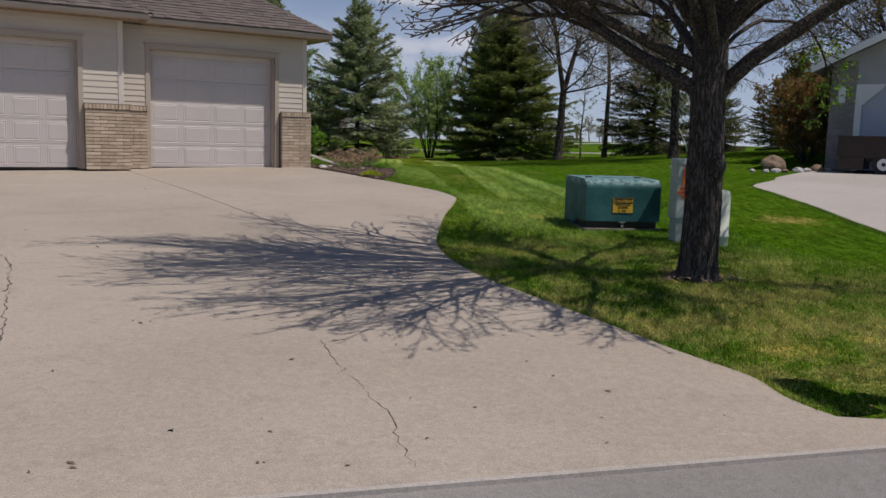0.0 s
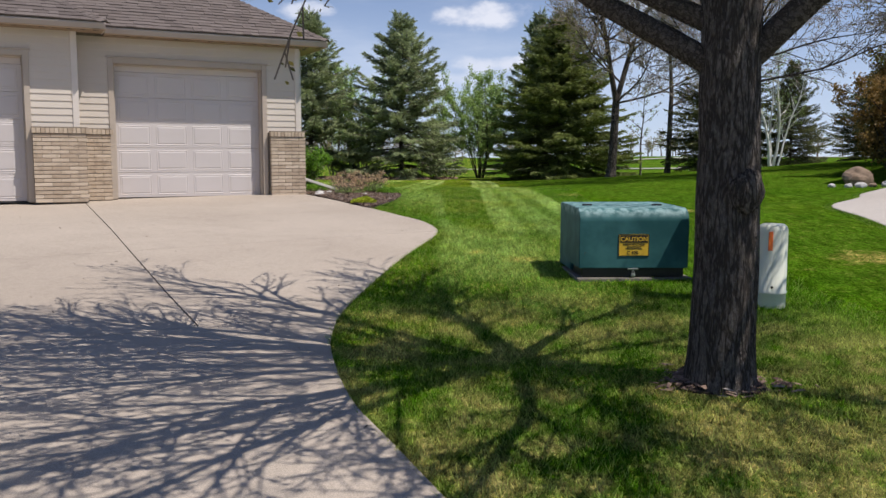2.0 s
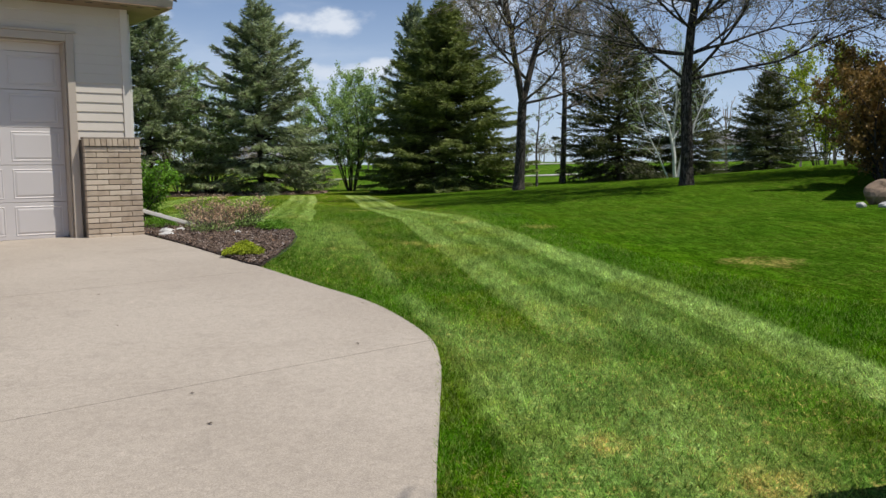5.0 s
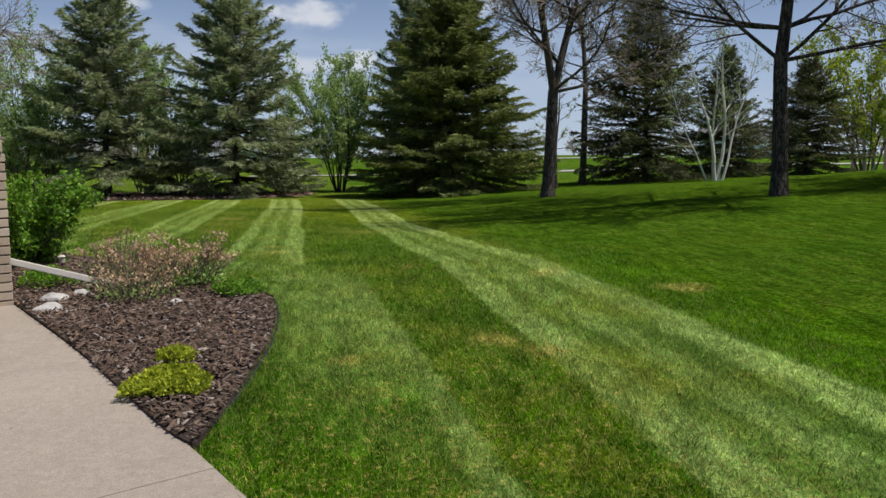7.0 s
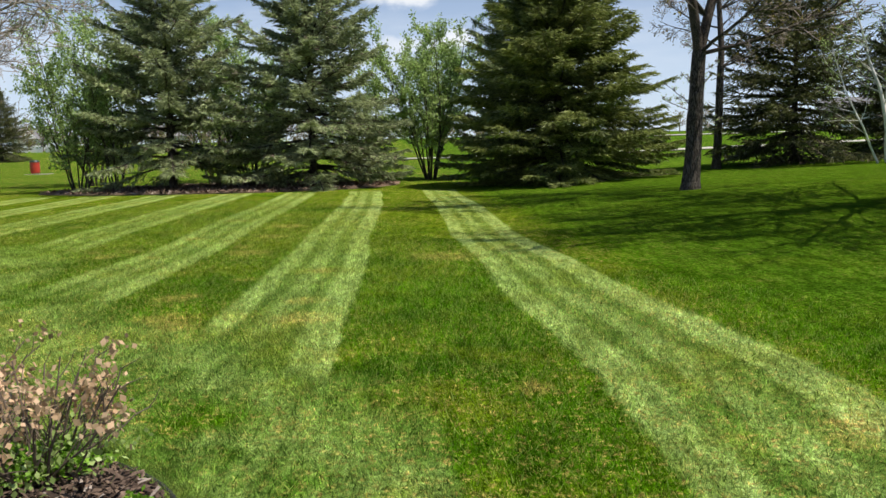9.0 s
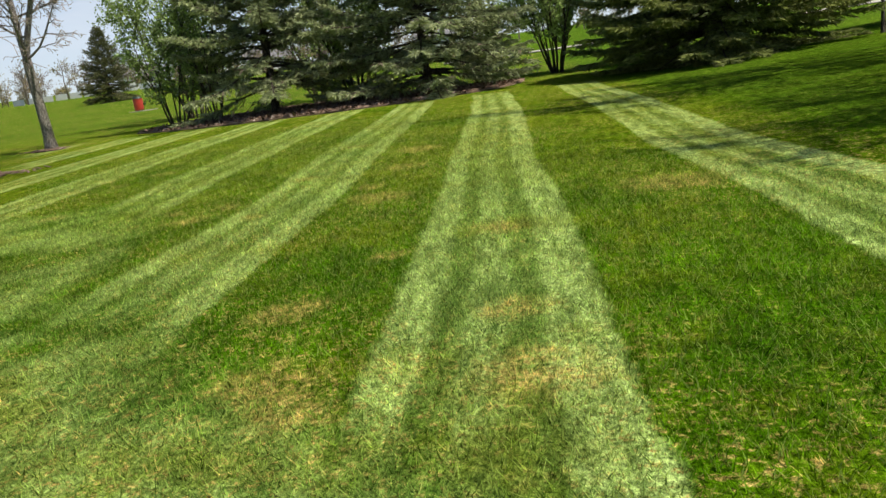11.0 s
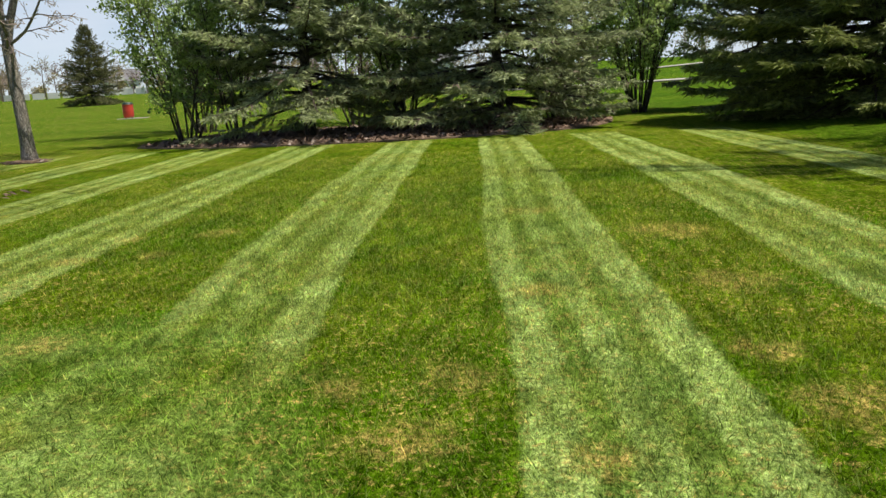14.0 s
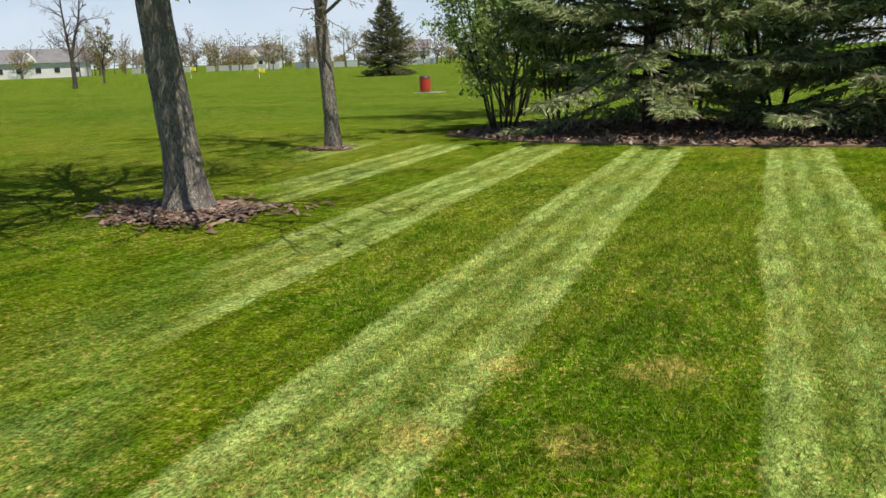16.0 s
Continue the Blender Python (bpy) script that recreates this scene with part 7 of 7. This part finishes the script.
far_woods("far_woods", 65, (98, 168, 190, 235), 110, m_far_leaf, "low far thicket beyond the golf course", (2.2, 4.5))
far_woods("far_woods", 61, (98, 165, 165, 230), 100, m_far_leaf, "far row of budding trees beyond the golf course")
far_woods("far_woods", 62, (98, 165, 170, 225), 90, m_far_twig, "far row of bare trees beyond the golf course", (4, 11))
far_woods("far_woods", 63, (40, 98, 150, 210), 60, m_far_leaf, "far row of budding trees on the rise", (4, 7))
far_woods("far_woods", 64, (5, 55, 45, 80), 26, m_far_twig, "bare trees and thickets beside the neighbouring plot", (5, 8), 0.12)
tall_bare_tree("course_tree", 38, -70.5, 87.5, 11.0, 0.22, 2.6, 3.2, m_bark, m_twig, "lone bare tree out on the golf course", m_leaf_bud, 600, ((5, 0.2, 42, 1.5, 4, 0.14, 0.02, 0.5), (5, 0.15, 42, 0.7, 3, 0.14, 0.02, 0.55)))
tall_bare_tree("course_tree", 39, -84.0, 104.0, 7.0, 0.12, 2.0, 2.0, m_bark, m_twig, "small budding tree out on the golf course", m_leaf_bud, 1500, ((5, 0.2, 42, 1.2, 4, 0.14, 0.02, 0.5), (5, 0.15, 42, 0.6, 3, 0.14, 0.02, 0.55)), size=0.18)


# ---- small things out on the course ----
def golf_cart(x, y, turn):
    t = thing("golf_cart", pose(x, y, gz(x, y), 0, 0, turn), "pale parked golf cart with a white canopy", "golf cart")
    part("chassis", box(-1.15, 1.15, -0.55, 0.55, 0.28, 0.42, 0.05), m_black, t)
    part("front_cowl", extrude_profile([(-1.15, 0.42), (-1.15, 0.62), (-0.75, 0.86), (-0.6, 0.86), (-0.6, 0.42)], -0.52, 0.52, 0.03), m_white_paint, t)
    part("rear_body", extrude_profile([(0.15, 0.42), (0.15, 0.68), (0.75, 0.68), (1.12, 0.60), (1.12, 0.42)], -0.52, 0.52, 0.03), m_white_paint, t)
    part("seat", box(0.15, 0.62, -0.48, 0.48, 0.68, 0.80, 0.04), m_trim, t)
    part("backrest", box(0.62, 0.72, -0.48, 0.48, 0.80, 1.15, 0.04), m_trim, t)
    part("canopy", box(-0.85, 0.95, -0.56, 0.56, 1.78, 1.86, 0.03), m_white_paint, t)
    for a, b in ((-0.72, -0.5), (-0.72, 0.5), (0.82, -0.5), (0.82, 0.5)):
        part("post", cyl((a, b, 0.6), (a, b, 1.78), 0.018), m_black, t)
    for a in (-0.82, 0.78):
        for b in (-0.56, 0.42):
            w = part("wheel", cyl((a, b, 0.23), (a, b + 0.14, 0.23), 0.23, 0.23, 20), m_rubber, t)
            part("rim", cyl((a, b - 0.006, 0.23), (a, b + 0.146, 0.23), 0.12, 0.12, 16), m_white_paint, w)


def course_flag(x, y, h):
    t = thing("course_flag", pose(x, y, gz(x, y), 0, 0, 35), "small yellow flag on a thin pole", "flag", "yellow flags on the course")
    part("pole", cyl((0, 0, -0.05), (0, 0, h), 0.02, 0.015, 8), m_white_paint, t)
    bm = bmesh.new()
    rows = [[bm.verts.new((0.02 + 0.62 * i / 6, 0.05 * math.sin(i * 1.1), h - 0.02 - 0.46 * j - 0.02 * i)) for i in range(7)] for j in (0, 1)]
    for i in range(6):
        bm.faces.new((rows[0][i], rows[0][i + 1], rows[1][i + 1], rows[1][i]))
    cloth = part("cloth", bm, m_flag, t)
    cloth.modifiers.new("thick", "SOLIDIFY").thickness = 0.01


m_flag = plain("yellow_flag_cloth", (0.70, 0.62, 0.04), (0.80, 0.72, 0.08), 4, 40, 0.8)
golf_cart(50.0, 119.9, 15)
course_flag(-81.5, 115.8, 1.5)
course_flag(-65.2, 108.0, 1.2)
stake = thing("marker_stake", pose(9.98, 53.2, gz(9.98, 53.2)), "short white plastic marker stake in the grass", "stake")
part("shaft", box(-0.03, 0.03, -0.02, 0.02, -0.05, 0.34, 0.006), m_white_paint, stake)
part("tip", cyl((0, 0, 0.34), (0, 0, 0.38), 0.026, 0.008, 10), m_white_paint, stake)
far_house(62.0, 150.0, -20, 15, 9, 2.8, 2.2, "low pale far house behind the trees")


# ---- grass blades, thickest along the lawn that is crossed ----
def grass():
    rng = np.random.default_rng(9)
    spine = np.array([(2.6, 5.2), (2.2, 7.5), (1.6, 10.0), (1.6, 13.5), (0.6, 17.0), (-0.2, 20.0), (-0.8, 24.0), (-3.0, 27.5), (-4.6, 31.0), (-6.2, 34.5), (-7.2, 38.0)])
    width = np.array([2.0, 2.0, 1.8, 1.8, 1.8, 2.2, 2.6, 2.8, 3.0, 3.2, 3.4])
    n = 600000
    seg = rng.integers(0, len(spine) - 1, n)
    u = rng.random(n)
    c = spine[seg] * (1 - u)[:, None] + spine[seg + 1] * u[:, None]
    w = width[seg] * (1 - u) + width[seg + 1] * u
    r = w * np.sqrt(rng.random(n)) * 1.15
    a = rng.uniform(0, 6.2832, n)
    x, y = c[:, 0] + r * np.cos(a), c[:, 1] + r * np.sin(a)
    # and a fringe along the edges of concrete and beds
    fr = []
    for line, side in ((EDGE, 1), (NEIGHBOUR, -1), (rim, 1)):
        p = np.array(line)
        k = rng.integers(0, len(p) - 1, 26000)
        q = rng.random(26000)
        e = p[k] * (1 - q)[:, None] + p[k + 1] * q[:, None]
        fr.append(e + rng.normal(size=(26000, 2)) * 0.05)
    fr = np.concatenate(fr)
    x, y = np.concatenate([x, fr[:, 0]]), np.concatenate([y, fr[:, 1]])
    ok = ~inside(x, y, DRIVE) & ~inside(x, y, BED) & ~inside(x, y, WB) & ~inside(x, y, ndrive_poly)
    ok &= y > street_y(x) + np.where(x > 2.53, 0.24, 0.42)
    ok &= np.hypot(x - 2.32, y - 7.82) > 0.25
    bx, by = x - 1.755, y - 10.83
    lx, ly = bx * math.cos(radians(8.5)) + by * math.sin(radians(8.5)), -bx * math.sin(radians(8.5)) + by * math.cos(radians(8.5))
    ok &= ~((lx > -0.04) & (lx < 1.02) & (ly > -0.06) & (ly < 1.12))
    x, y = x[ok], y[ok]
    n = len(x)
    z = ground_z(x, y)
    a = rng.uniform(0, 6.2832, n)
    h = rng.uniform(0.020, 0.050, n)
    lean = rng.uniform(0.25, 1.25, n)
    b = a + rng.uniform(-1.3, 1.3, n) + 1.57
    base = np.stack([x, y, z - 0.004], -1)
    s = np.stack([np.cos(a), np.sin(a), np.zeros(n)], -1) * rng.uniform(0.0019, 0.0040, n)[:, None]
    tip = base + np.stack([np.cos(b) * lean * h, np.sin(b) * lean * h, h], -1)
    V = np.stack([base - s, base + s, tip], 1).reshape(-1, 3)
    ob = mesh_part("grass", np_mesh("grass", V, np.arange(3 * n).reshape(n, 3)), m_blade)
    tagged(ob, "short mown grass blades in several greens", "grass", "", "stuff")


grass()
